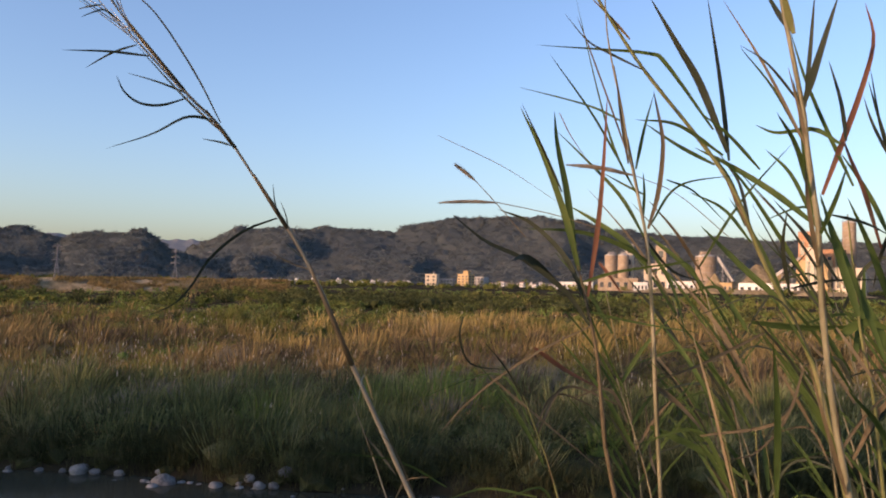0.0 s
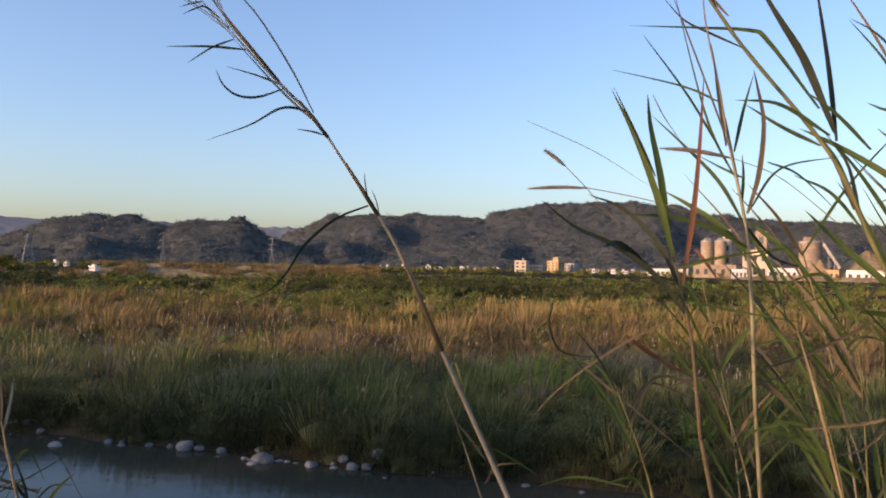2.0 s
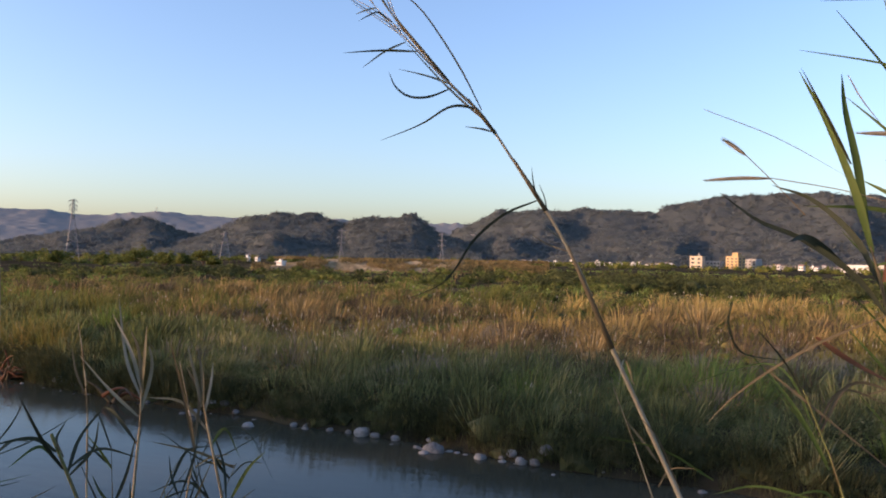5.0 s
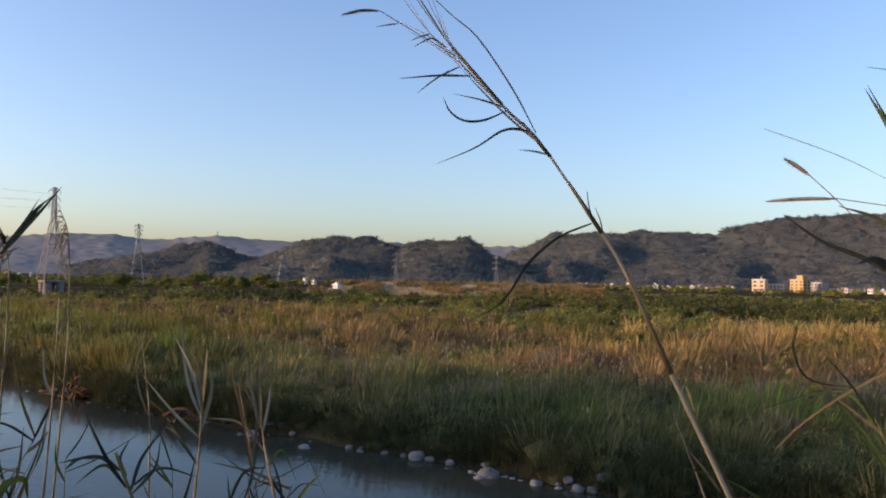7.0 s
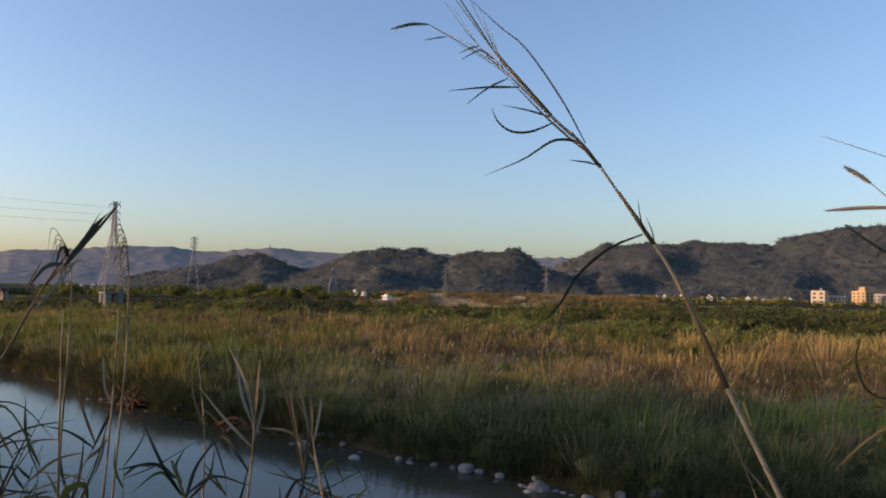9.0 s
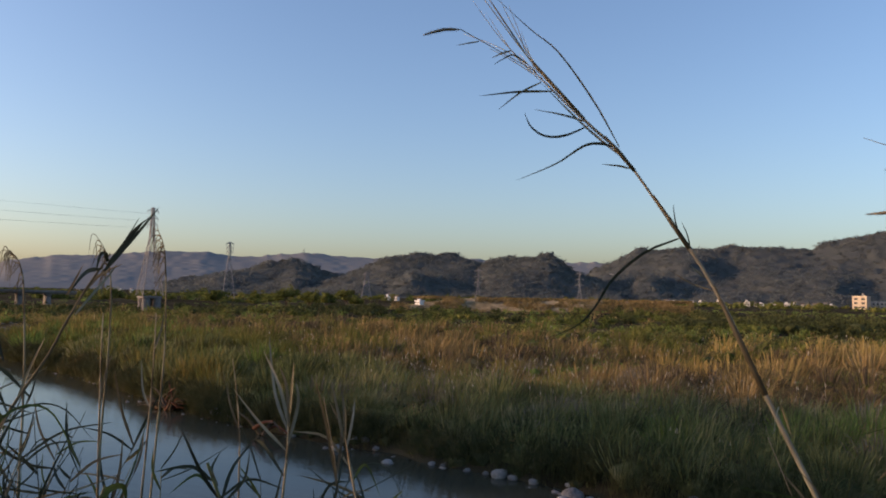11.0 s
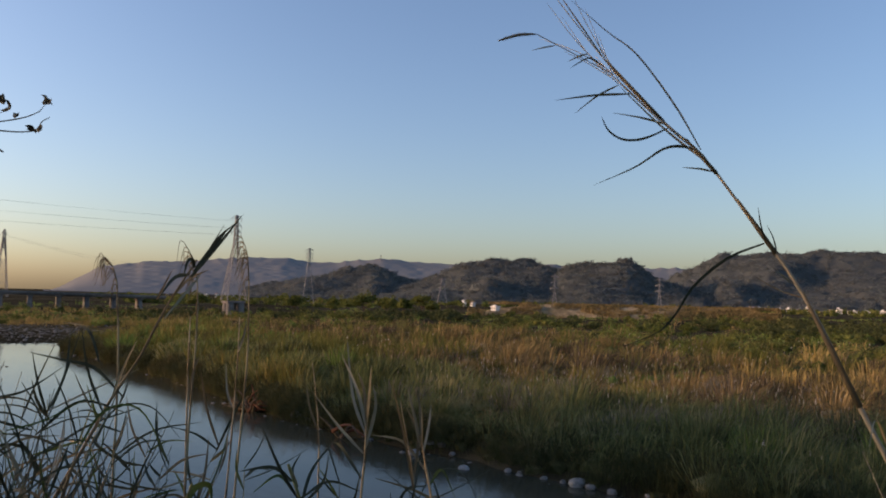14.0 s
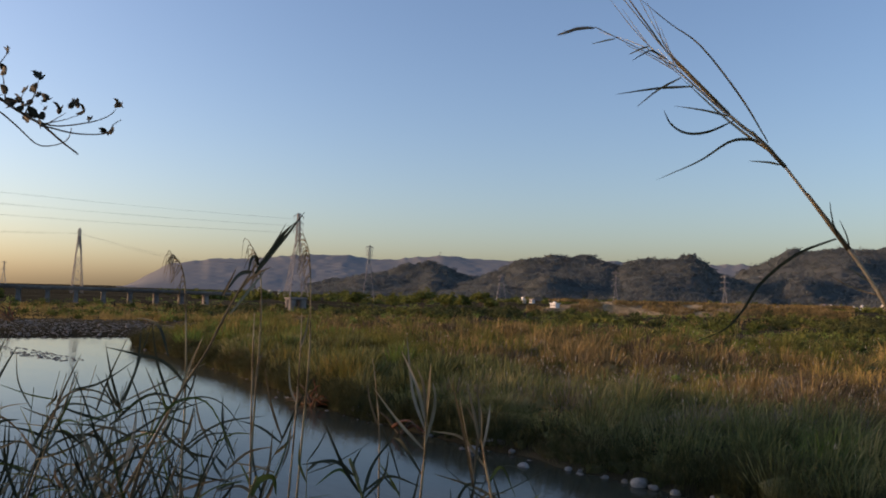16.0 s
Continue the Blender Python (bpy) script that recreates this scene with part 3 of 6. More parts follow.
def house(az, dist, w, dpt, h, mat, turn, label, gable=True, base=None):
    c = at(az, 0, dist)
    ob = thing("house", (c.x, c.y, gz(c.x, c.y) - 0.3 if base is None else base), label, "house", "village houses", az + turn)
    bm = bmesh.new()
    box(bm, -w / 2, -dpt / 2, 0, w / 2, dpt / 2, h, 0.05)
    part("wall", bm, mat, ob)
    bm = bmesh.new()
    if gable:
        a = [bm.verts.new(p) for p in ((-w / 2 - 0.4, -dpt / 2 - 0.4, h), (w / 2 + 0.4, -dpt / 2 - 0.4, h), (w / 2 + 0.4, dpt / 2 + 0.4, h), (-w / 2 - 0.4, dpt / 2 + 0.4, h), (-w / 2 - 0.4, 0, h + dpt * 0.28), (w / 2 + 0.4, 0, h + dpt * 0.28))]
        for f in ((0, 1, 5, 4), (2, 3, 4, 5), (1, 2, 5), (3, 0, 4), (3, 2, 1, 0)):
            bm.faces.new([a[i] for i in f])
        part("roof", bm, ROOF, ob)
    else:
        box(bm, -w / 2 - 0.2, -dpt / 2 - 0.2, h, w / 2 + 0.2, dpt / 2 + 0.2, h + 0.4)
        box(bm, -w * 0.3, -dpt * 0.2, h + 0.4, w * 0.1, dpt * 0.3, h + 0.4 + min(2.2, h * 0.4))
        part("roof", bm, mat, ob)
    facade_windows(ob, w, 0.8, h - 0.3, -dpt / 2, 2 if h > 5 else 1, 2 if w < 8 else 3)


for az0, az1, n in ((34.2, 31.8, 6), (13.4, 9.2, 9), (8.5, 2.2, 13), (-3.6, -8.2, 13), (55.5, 51.5, 5), (33, 34.5, 3)):
    for i in range(n):
        az = az0 + (az1 - az0) * (i + rng.uniform(0.1, 0.9)) / n
        d = rng.uniform(900, 1010) if az > 30 else rng.uniform(740, 900)
        tall = rng.random() < 0.4
        house(az, d, rng.uniform(2.6, 5.2), rng.uniform(3, 5.5), rng.uniform(3.9, 4.8) if tall else rng.uniform(2.5, 3.3), rng.choice((WHITE, WHITE, WHITE, CREAM, CONCRETE)), rng.uniform(-35, 20),
              "small pale two-storey village house below the hills" if tall else "small white village house below the hills", rng.random() < 0.55)
house(31.4, 296, 2.6, 2.4, 1.4, WHITE, -40, "white house at the end of the earth bank", False, 3.4)
house(33.1, 560, 2.8, 3, 3.4, WHITE, -40, "white house behind the end of the earth bank")
house(33.8, 570, 3.2, 3, 3.3, WHITE, -35, "white house behind the end of the earth bank", False)
c = at(17.1, 1.7, 1330)
ob = thing("house", (c.x, c.y, c.z - 7), "small white house high on the wooded hillside", "house", "village houses", 17)
bm = bmesh.new()
box(bm, -4, -3, 2.4, 4, 3, 6.4, 0.1)
part("wall", bm, WHITE, ob)
bm = bmesh.new()
box(bm, -4.3, -3.3, 6.4, 4.3, 3.3, 6.8)
part("roof", bm, WHITE, ob)


def silo(name, label, az0, az1, el, dist, group=""):
    c = at((az0 + az1) / 2, 0, dist)
    r = abs(radians(az1 - az0)) * dist / 2
    h = EYE + dist * math.tan(radians(el)) - 1.2
    ob = thing(name, (c.x, c.y, 1.2), label, "silo", group)
    bm = bmesh.new()
    drum(bm, 0, 0, 0, h - 0.8, r, r, 32)
    part("shell", bm, SILO, ob)
    bm = bmesh.new()
    drum(bm, 0, 0, h - 0.8, h, r * 1.03, r * 1.03, 32)
    drum(bm, 0, 0, h, h + 1.2, r * 0.95, r * 0.35, 32)
    part("cap", bm, CONCRETE, ob)
    for k in range(1, int(h // 5)):
        bm = bmesh.new()
        drum(bm, 0, 0, k * 5, k * 5 + 0.25, r + 0.06, r + 0.06, 32)
        part("hoop", bm, CONCRETE, ob)
    return ob, r, h


for a0, a1, e in ((-12.03, -12.87, 2.03), (-12.95, -13.75, 2.04)):
    ob, r, h = silo("cement_silo", "tall pale concrete cement silo with a domed cap", a0, a1, e, 600, "twin cement silos")
    bm = bmesh.new()
    box(bm, -r * 0.4, -r * 0.4, h + 0.8, r * 0.5, r * 0.5, h + 2.2)
    part("head_box", bm, STEEL, ob)
ob, r, h = silo("cement_silo", "wide pale cement silo with a railed head house", -18.38, -19.81, 2.00, 600)
bm = bmesh.new()
box(bm, -r * 0.5, -2, h + 0.6, r * 0.35, 3, h + 3.2, 0.1)
part("head_house", bm, SILO, ob)
for k in range(20):
    a = k * math.tau / 20
    bm = bmesh.new()
    rod(bm, (r * 0.98 * math.cos(a), r * 0.98 * math.sin(a), h), (r * 0.98 * math.cos(a), r * 0.98 * math.sin(a), h + 1.2), 0.05)
    part("rail_post", bm, STEEL, ob)
bm = bmesh.new()
for k in range(int(h // 2.4)):
    box(bm, r + 0.1, -1.2, k * 2.4, r + 1.6, 1.2, k * 2.4 + 0.15)
rod(bm, (r + 1.5, -1.1, 0), (r + 1.5, -1.1, h + 1), 0.1)
rod(bm, (r + 1.5, 1.1, 0), (r + 1.5, 1.1, h + 1), 0.1)
part("stair_tower", bm, STEEL, ob)

block("cement_works", "slim pale lift tower behind the twin silos", -13.55, -14.07, 2.83, 612, PALE, -10, 6, 4, 1)
block("cement_works", "low tan podium below the twin silos", -11.62, -14.51, 0.34, 590, SILO, -10, 12, 1, 5)
block("cement_works", "pale works house with a flat roof beside the silos", -14.90, -16.54, 1.41, 600, PALE, -10, 12, 2, 3)
block("cement_works", "grey upper tower of the works house", -15.69, -16.43, 2.71, 606, SILO, -10, 7, 3, 1)
block("cement_works", "orange-red hoist tower on top of the cement works", -25.17, -26.22, 3.67, 566, TERRACOTTA, -14, 9, 2, 2)
block("cement_works", "pale cream cabin below the hoist tower", -25.58, -26.42, 2.60, 548, PALE, -14, 6, 1, 2)
block("cement_works", "tan hopper hall of the cement works", -25.07, -27.06, 1.73, 556, CREAM, -14, 12, 1, 1)
block("cement_works", "reddish brown wing of the cement works", -26.39, -27.88, 2.45, 572, TERRACOTTA, -14, 12, 2, 3)
block("cement_works", "pale lower hall along the foot of the works", -27.02, -29.07, 1.22, 560, PALE, -14, 12, 1, 5)
block("cement_works", "low white huts in front of the works house", -16.47, -18.38, 0.17, 560, WHITE, -8, 7, 1, 5)
block("cement_works", "long low pale wall along the works yard", -21.28, -25.17, 0.12, 545, WHITE, -8, 5, 1, 8)
ob, r, h = silo("cement_silo", "tall round grey silo behind the cement works", -27.75, -28.59, 4.30, 590)
for k in range(16):
    a = k * math.tau / 16
    bm = bmesh.new()
    rod(bm, (r * math.cos(a), r * math.sin(a), h), (r * math.cos(a), r * math.sin(a), h + 1.2), 0.06)
    part("rail_post", bm, STEEL, ob)


def conveyor(a, b, label):
    ob = thing("conveyor", (a.x, a.y, gz(a.x, a.y)), label, "conveyor", "conveyor belts")
    o = Vector((a.x, a.y, gz(a.x, a.y)))
    bm = bmesh.new()
    rod(bm, a - o, b - o, 1.3)
    part("gallery", bm, CONCRETE, ob)
    for t in (0.35, 0.7):
        p = (a + (b - a) * t) - o
        bm = bmesh.new()
        rod(bm, Vector((p.x - 0.8, p.y, 0)), p, 0.25)
        rod(bm, Vector((p.x + 0.8, p.y, 0)), p, 0.25)
        part("trestle", bm, STEEL, ob)


conveyor(at(-23.43, 0.47, 560), at(-25.24, 1.92, 556), "sloping conveyor gallery up to the cement works")
conveyor(at(-20.92, 0.23, 590), at(-19.92, 1.89, 596), "steep conveyor gallery beside the wide silo")


# ---- pylons and wires ----
def pylon(az, d, top_el, base, spread, label, arms=((0.72, 0.55), (0.83, 0.5), (0.94, 0.45)), bar=0.13, turn=0.0, waist=0.62, pedestal=0.0, brace=0.55, arm_bar=0.8):
    """A lattice tower: four legs that draw in to a waist, braces, and pairs of cross-arms (height share, half length share of spread)."""
    c = at(az, 0, d)
    h = EYE + d * math.tan(radians(top_el)) - base
    ob = thing("pylon", (c.x, c.y, base), label, "pylon", "power line pylons", az + turn)
    half = spread / 2

    def corner(t, i):
        k = half * (1 - t / waist * 0.8) if t < waist else half * 0.2 * (1 - (t - waist) / (1 - waist) * 0.55)
        return Vector((k * (-1, 1, 1, -1)[i], k * (-1, -1, 1, 1)[i], h * t))

    levels = [0, 0.14, 0.27, 0.38, 0.47, 0.55, waist, 0.69, 0.76, 0.83, 0.9, 0.96, 1.0]
    for i in range(4):
        bm = bmesh.new()
        tube(bm, [corner(a, i) for a in levels], [bar * 1.2] * len(levels), 4)
        part("leg", bm, STEEL, ob)
    bm = bmesh.new()
    for a, b in zip(levels, levels[1:]):
        for i in range(4):
            j = (i + 1) % 4
            rod(bm, corner(a, i), corner(b, j), bar * brace)
            rod(bm, corner(a, j), corner(b, i), bar * brace)
            rod(bm, corner(b, i), corner(b, j), bar * 0.5)
    part("bracing", bm, STEEL, ob)
    ends = []
    for t, share in arms:
        for s in (-1, 1):
            tip = Vector((s * spread * share, 0, h * t))
            bm = bmesh.new()
            for i in ((0, 3) if s < 0 else (1, 2)):
                rod(bm, corner(t, i), tip, bar * arm_bar)
                rod(bm, corner(min(t + 0.04, 1), i), tip, bar * arm_bar * 0.65)
            arm = part("cross_arm", bm, STEEL, ob)
            bm = bmesh.new()
            rod(bm, tip, tip - Vector((0, 0, h * 0.035)), bar * 0.8, 6)
            part("insulator", bm, CONCRETE, arm)
            ends.append(ob.matrix_world @ (tip - Vector((0, 0, h * 0.035))))
    if pedestal:
        for i in range(4):
            p = corner(0, i) * 0.98
            bm = bmesh.new()
            drum(bm, p.x * 0.55, p.y * 0.55, -pedestal, -0.9, 1.3, 1.15, 14)
            part("pier", bm, SHADED_CONCRETE, ob)
        bm = bmesh.new()
        box(bm, -half + 0.2, -half + 0.2, -0.9, half - 0.2, half - 0.2, -0.2, 0.1)
        part("platform", bm, SHADED_CONCRETE, ob)
    return ends


ARMS4 = ((0.62, 0.28), (0.75, 0.26), (0.86, 0.24), (0.97, 0.24))
big = pylon(50.75, 250, 5.63, 5.6, 6.2, "tall galvanised lattice pylon on a concrete river pier", ((0.8, 0.26), (0.88, 0.26), (0.965, 0.26)), 0.11, 20, 0.66, 6.2)
mid = pylon(65.55, 450, 3.78, 3.0, 5.4, "slender galvanised lattice pylon beside the bridge", ((0.95, 0.2),), 0.16, 10, 0.9)
pylon(45.42, 440, 3.42, 1.6, 7.0, "tall hazy lattice pylon among bare trees", ((0.83, 0.26), (0.9, 0.26), (0.97, 0.3)), 0.17, 0, 0.72, brace=0.7, arm_bar=1.1)
pylon(35.4, 640, 1.5, 1.6, 8.5, "small lattice pylon behind the scrub", ((0.93, 0.34),), 0.36, 0, 0.92, brace=0.7, arm_bar=1.1)
pylon(27.0, 700, 1.98, 1.6, 5.0, "galvanised lattice pylon with six cross-arms behind the earth bank", ((0.56, 0.72), (0.74, 0.72), (0.92, 0.68)), 0.27, 0, 0.5, brace=0.75, arm_bar=1.3)
pylon(19.45, 780, 1.86, 1.6, 5.2, "lattice pylon with six cross-arms behind the village greenhouses", ((0.56, 0.72), (0.74, 0.72), (0.92, 0.68)), 0.28, 0, 0.5, brace=0.75, arm_bar=1.3)
pylon(69.9, 900, 1.35, 1.6, 6.5, "small distant lattice pylon behind the bridge", ((0.7, 0.4), (0.95, 0.4)), 0.22, 0, 0.6)
for az, d, el, base in ((40.1, 2650, 3.1, 105), (9.5, 1500, 3.75, 85), (24.6, 2650, 2.95, 95)):
    pylon(az, d, el, base, 9, "tiny pylon on the crest of the hills", ((0.7, 0.5), (0.9, 0.5)), 0.3)


def wire(a, b, sag, r):
    pts = [a.lerp(b, t) - Vector((0, 0, sag * 4 * t * (1 - t))) for t in [i / 24 for i in range(25)]]
    bm = bmesh.new()
    tube(bm, pts, [r] * len(pts), 4)
    tagged(part("power_line", bm, WIRE), "thin dark power line sagging between pylons", "power line", "power lines")


for i, e in enumerate(big):
    wire(e, at(108, 5.2 + 0.9 * (i // 2), 235) + Vector((0, 6 if i % 2 else -6, 0)), 3.0, 0.016)
for i, e in enumerate(mid):
    wire(e, at(100, 3.6 + 0.4 * i, 420), 4.0, 0.03)
    wire(e, at(53.0, 1.9 + 0.3 * i, 1100), 10.0, 0.04)


# ---- bridge ----
def bridge():
    a, b = at(79, -0.02, 338), at(55.5, -0.36, 336)
    way = (b - a).normalized()
    n = Vector((-way.y, way.x, 0)).normalized()
    ob = thing("bridge", (a.x, a.y, 0), "long low concrete road bridge on wall piers", "bridge")
    o = Vector((a.x, a.y, 0))
    L = (b - a).length
    count = 14

    def slab(name, w0, w1, z0, z1, parent=ob):
        bm = bmesh.new()
        p = [a - o + n * w + Vector((0, 0, z)) for z in (z0, z1) for w in (w0, w1)]
        q = [v + (b - a) for v in p]
        vs = [bm.verts.new(v) for v in (*p, *q)]
        for f in ((0, 1, 3, 2), (5, 4, 6, 7), (0, 4, 5, 1), (2, 3, 7, 6), (0, 2, 6, 4), (1, 5, 7, 3)):
            bm.faces.new([vs[i] for i in f])
        bmesh.ops.recalc_face_normals(bm, faces=bm.faces)
        return part(name, bm, SHADED_CONCRETE, parent)

    slab("deck", -4.5, 4.5, -0.75, -0.45)
    for w in (-2.8, 0, 2.8):
        slab("girder", w - 0.4, w + 0.4, -1.35, -0.75)
    for w in (-4.5, 4.2):
        slab("parapet", w, w + 0.3, -0.45, 0.1)
    for k in range(1, count):
        p = a.lerp(b, k / count) - o
        bm = bmesh.new()
        bot = gz(p.x + o.x, p.y + o.y) - 0.8
        for s in (0,):
            vs = []
            for z, wx, wy in ((bot, 0.95, 4.2), (p.z - 1.95, 0.7, 3.4), (p.z - 1.85, 0.95, 4.1), (p.z - 1.35, 0.95, 4.1)):
                vs.append([bm.verts.new(Vector((p.x, p.y, z)) + way * u * wx + n * v * wy) for u, v in ((-1, -1), (1, -1), (1, 1), (-1, 1))])
            for lo, hi in zip(vs, vs[1:]):
                for i in range(4):
                    bm.faces.new((lo[i], lo[(i + 1) % 4], hi[(i + 1) % 4], hi[i]))
        bmesh.ops.recalc_face_normals(bm, faces=bm.faces)
        part("pier", bm, SHADED_CONCRETE, ob)


bridge()


# ---- river plain: grass, scrub, stones ----
def blades(base, high, width, seed, lean=0.45, wind=(0.08, 0.0)):
    """Bent tapering blades, one at each base point, as corners and triangles."""
    rng = np.random.default_rng(seed)
    n = len(base)
    ang = rng.random(n) * math.tau
    bend = lean * rng.random(n) ** 0.8 * high
    lx, ly = np.cos(ang) * bend + wind[0] * high, np.sin(ang) * bend + wind[1] * high
    turn = rng.random(n) * math.pi
    wx, wy = np.cos(turn) * width / 2, np.sin(turn) * width / 2
    zero = np.zeros(n)
    side = np.stack([wx, wy, zero], -1)
    mid = base + np.stack([lx * 0.28, ly * 0.28, high * 0.6], -1)
    tip = base + np.stack([lx, ly, high * (1 - 0.25 * np.hypot(lx, ly) / np.maximum(high, 0.01))], -1)
    verts = np.stack([base - side * 0.7, base + side * 0.7, mid - side, mid + side, tip], 1).reshape(-1, 3)
    tri = np.array([[0, 1, 3], [0, 3, 2], [2, 3, 4]])
    return verts, (tri[None] + (np.arange(n) * 5)[:, None, None]).reshape(-1, 3)


def scatter(n, d0, d1, az0, az1, seed, power=1.0):
    """Places on the plain, denser near the eye."""
    rng = np.random.default_rng(seed)
    u = rng.random(n)
    d = d0 * (d1 / d0) ** u if power == 1.0 else (d0 ** -power + u * (d1 ** -power - d0 ** -power)) ** (-1 / power)
    a = np.radians(rng.uniform(az0, az1, n))
    return -d * np.sin(a), d * np.cos(a), d


def tufts(x, y, per, radius, seed):
    """Blade roots gathered round tuft centres."""
    rng = np.random.default_rng(seed)
    k = np.repeat(np.arange(len(x)), per)
    rr = np.repeat(np.broadcast_to(radius, x.shape), per) * np.sqrt(rng.random(len(k)))
    a = rng.random(len(k)) * math.tau
    return x[k] + rr * np.cos(a), y[k] + rr * np.sin(a), k


def grass(name, label, mat, count, per, d0, d1, over0, over1, high, wide, seed, az=(-36, 76), tuft=0.45, patch=None, lean=0.45, power=1.0):
    """A stand of grass between two distances from the far shore."""
    x, y, d = scatter(count, d0, d1, az[0], az[1], seed, power)
    over = y - far_shore(x)
    soft = 5 * (value_noise(x, y, 11.0, seed + 1) - 0.5)
    keep = (over > over0 + (soft if over0 > 2 else 0)) & (over < over1 + soft) & (gravel_share(x, y) < 0.5)
    if patch:
        keep &= value_noise(x, y, patch[0], patch[1]) > patch[2]
    x, y, d, over = x[keep], y[keep], d[keep], over[keep]
    rng = np.random.default_rng(seed + 2)
    lump = 0.2 + 1.5 * value_noise(x, y, 5.0, 71) ** 1.7
    th = high * lump * (0.45 + 1.0 * value_noise(x, y, 2.2, seed + 3)) * rng.uniform(0.7, 1.25, len(x)) * np.clip(0.7 + over / 4, 0.7, 1)
    bx, by, k = tufts(x, y, per, tuft * (1 + d / 150), seed + 4)
    h = th[k] * rng.uniform(0.5, 1.1, len(k))
    base = np.stack([bx, by, ground_height(bx, by) - 0.05], -1)
    v, t = blades(base, h, np.maximum(wide, d[k] * 0.0006) * rng.uniform(0.7, 1.6, len(k)), seed + 5, lean)
    tagged(part(name, mesh_from(name, v, t, mat), None), label, "grass", kind="stuff")


grass("bank_grass", "lush dark green grass on the far river bank", GREEN_BANK, 4600, 14, 26, 75, 0.5, 14, 0.7, 0.024, 101, lean=1.0)
grass("bank_grass", "lush green grass on the distant river bank", GREEN_BANK, 4600, 13, 60, 140, -0.1, 14, 1.1, 0.05, 111, az=(25, 72), lean=1.0)
grass("dry_grass", "tall tawny dry grass over the river plain", DRY, 5200, 12, 38, 120, 12, 75, 1.05, 0.03, 121, az=(-36, 26), lean=1.25, patch=(8.0, 4, 0.42))
grass("dry_grass", "tawny dry grass among green tufts", DRY, 1300, 12, 38, 120, 12, 75, 1.05, 0.03, 124, az=(20, 50), lean=0.8, patch=(13.0, 4, 0.4))
grass("golden_grass", "bright golden grass in a belt across the plain", GOLD, 3300, 12, 58, 150, 27, 95, 1.1, 0.035, 134, az=(-36, 12), lean=1.2, patch=(11.0, 21, 0.5))
grass("golden_grass", "golden dry grass between the gravel and the bridge", GOLD, 3600, 11, 95, 330, 20, 330, 1.2, 0.06, 137, az=(50, 78), lean=0.8, patch=(20.0, 22, 0.3))
grass("grey_weeds", "grey-brown seeding weeds behind the green bank", GREY_WEED, 3200, 12, 40, 74, 10, 32, 1.3, 0.026, 139, az=(-36, 44), lean=0.7, patch=(6.0, 23, 0.45))
grass("brown_weeds", "dull brown seeding weeds over the plain", BROWN_WEED, 3600, 12, 44, 130, 13, 80, 1.35, 0.03, 143, az=(-36, 60), lean=0.9, patch=(7.0, 25, 0.5))
grass("meadow_grass", "olive grass among tawny tufts", FIELD_GREEN, 2400, 12, 40, 120, 12, 80, 1.25, 0.03, 128, az=(10, 50), lean=0.95, patch=(8.0, 26, 0.45))
grass("dry_grass", "tawny dry grass beside the pool", DRY, 2000, 12, 60, 180, 14, 120, 1.1, 0.03, 126, az=(38, 76), lean=0.8, patch=(15.0, 4, 0.42))
grass("dry_grass", "tawny dry grass among the scrub", DRY, 3600, 10, 100, 330, 55, 320, 1.2, 0.06, 131, patch=(30.0, 5, 0.45), lean=0.8)
grass("meadow_grass", "yellow-green grass over the far river plain", BRIGHT_GREEN, 4600, 11, 95, 420, 60, 450, 1.3, 0.05, 141, lean=0.9, patch=(24.0, 24, 0.38))
grass("meadow_grass", "yellow-green grass behind the pool", FIELD_GREEN, 3200, 12, 48, 160, 8, 120, 1.3, 0.03, 146, az=(32, 76), lean=0.9)
grass("green_grass", "green grass patches among the dry grass", GREEN_BANK, 3000, 12, 42, 130, 14, 100, 1.3, 0.03, 151, patch=(14.0, 8, 0.5), lean=0.9)


def tussocks(name, label, mat, count, per, d0, d1, over0, over1, high, spread, seed, patch=None):
    """Round fountains of blades that stand out of the grass."""
    x, y, d = scatter(count, d0, d1, -36, 76, seed, 1.0)
    over = y - far_shore(x)
    keep = (over > over0) & (over < over1) & (gravel_share(x, y) < 0.3)
    if patch:
        keep &= value_noise(x, y, patch[0], patch[1]) > patch[2]
    x, y, d = x[keep], y[keep], d[keep]
    rng = np.random.default_rng(seed + 2)
    size = rng.uniform(0.6, 1.3, len(x))
    k = np.repeat(np.arange(len(x)), per)
    a, rr = rng.random(len(k)) * math.tau, np.sqrt(rng.random(len(k))) * spread * size[k]
    bx, by = x[k] + rr * np.cos(a), y[k] + rr * np.sin(a)
    h = high * size[k] * (1.05 - 0.55 * (rr / (spread * size[k])) ** 2) * rng.uniform(0.6, 1.1, len(k))
    base = np.stack([bx, by, ground_height(bx, by) - 0.05], -1)
    v, t = blades(base, h, np.maximum(0.018, d[k] * 0.0006) * rng.uniform(0.6, 1.3, len(k)), seed + 5, 1.05, (0.12, 0.0))
    tagged(part(name, mesh_from(name, v, t, mat), None), label, "grass", kind="stuff")


tussocks("green_tussocks", "round green tussocks of bank grass", GREEN_BANK, 500, 64, 28, 60, 1.6, 16, 1.1, 1.0, 171)
tussocks("green_tussocks", "bright green tussocks among the dry grass", FIELD_GREEN, 1000, 60, 36, 130, 8, 90, 1.3, 1.2, 175, (9.0, 3, 0.4))
tussocks("dry_tussocks", "round straw-coloured tussocks over the plain", DRY, 1200, 46, 36, 130, 9, 90, 1.35, 1.2, 179)


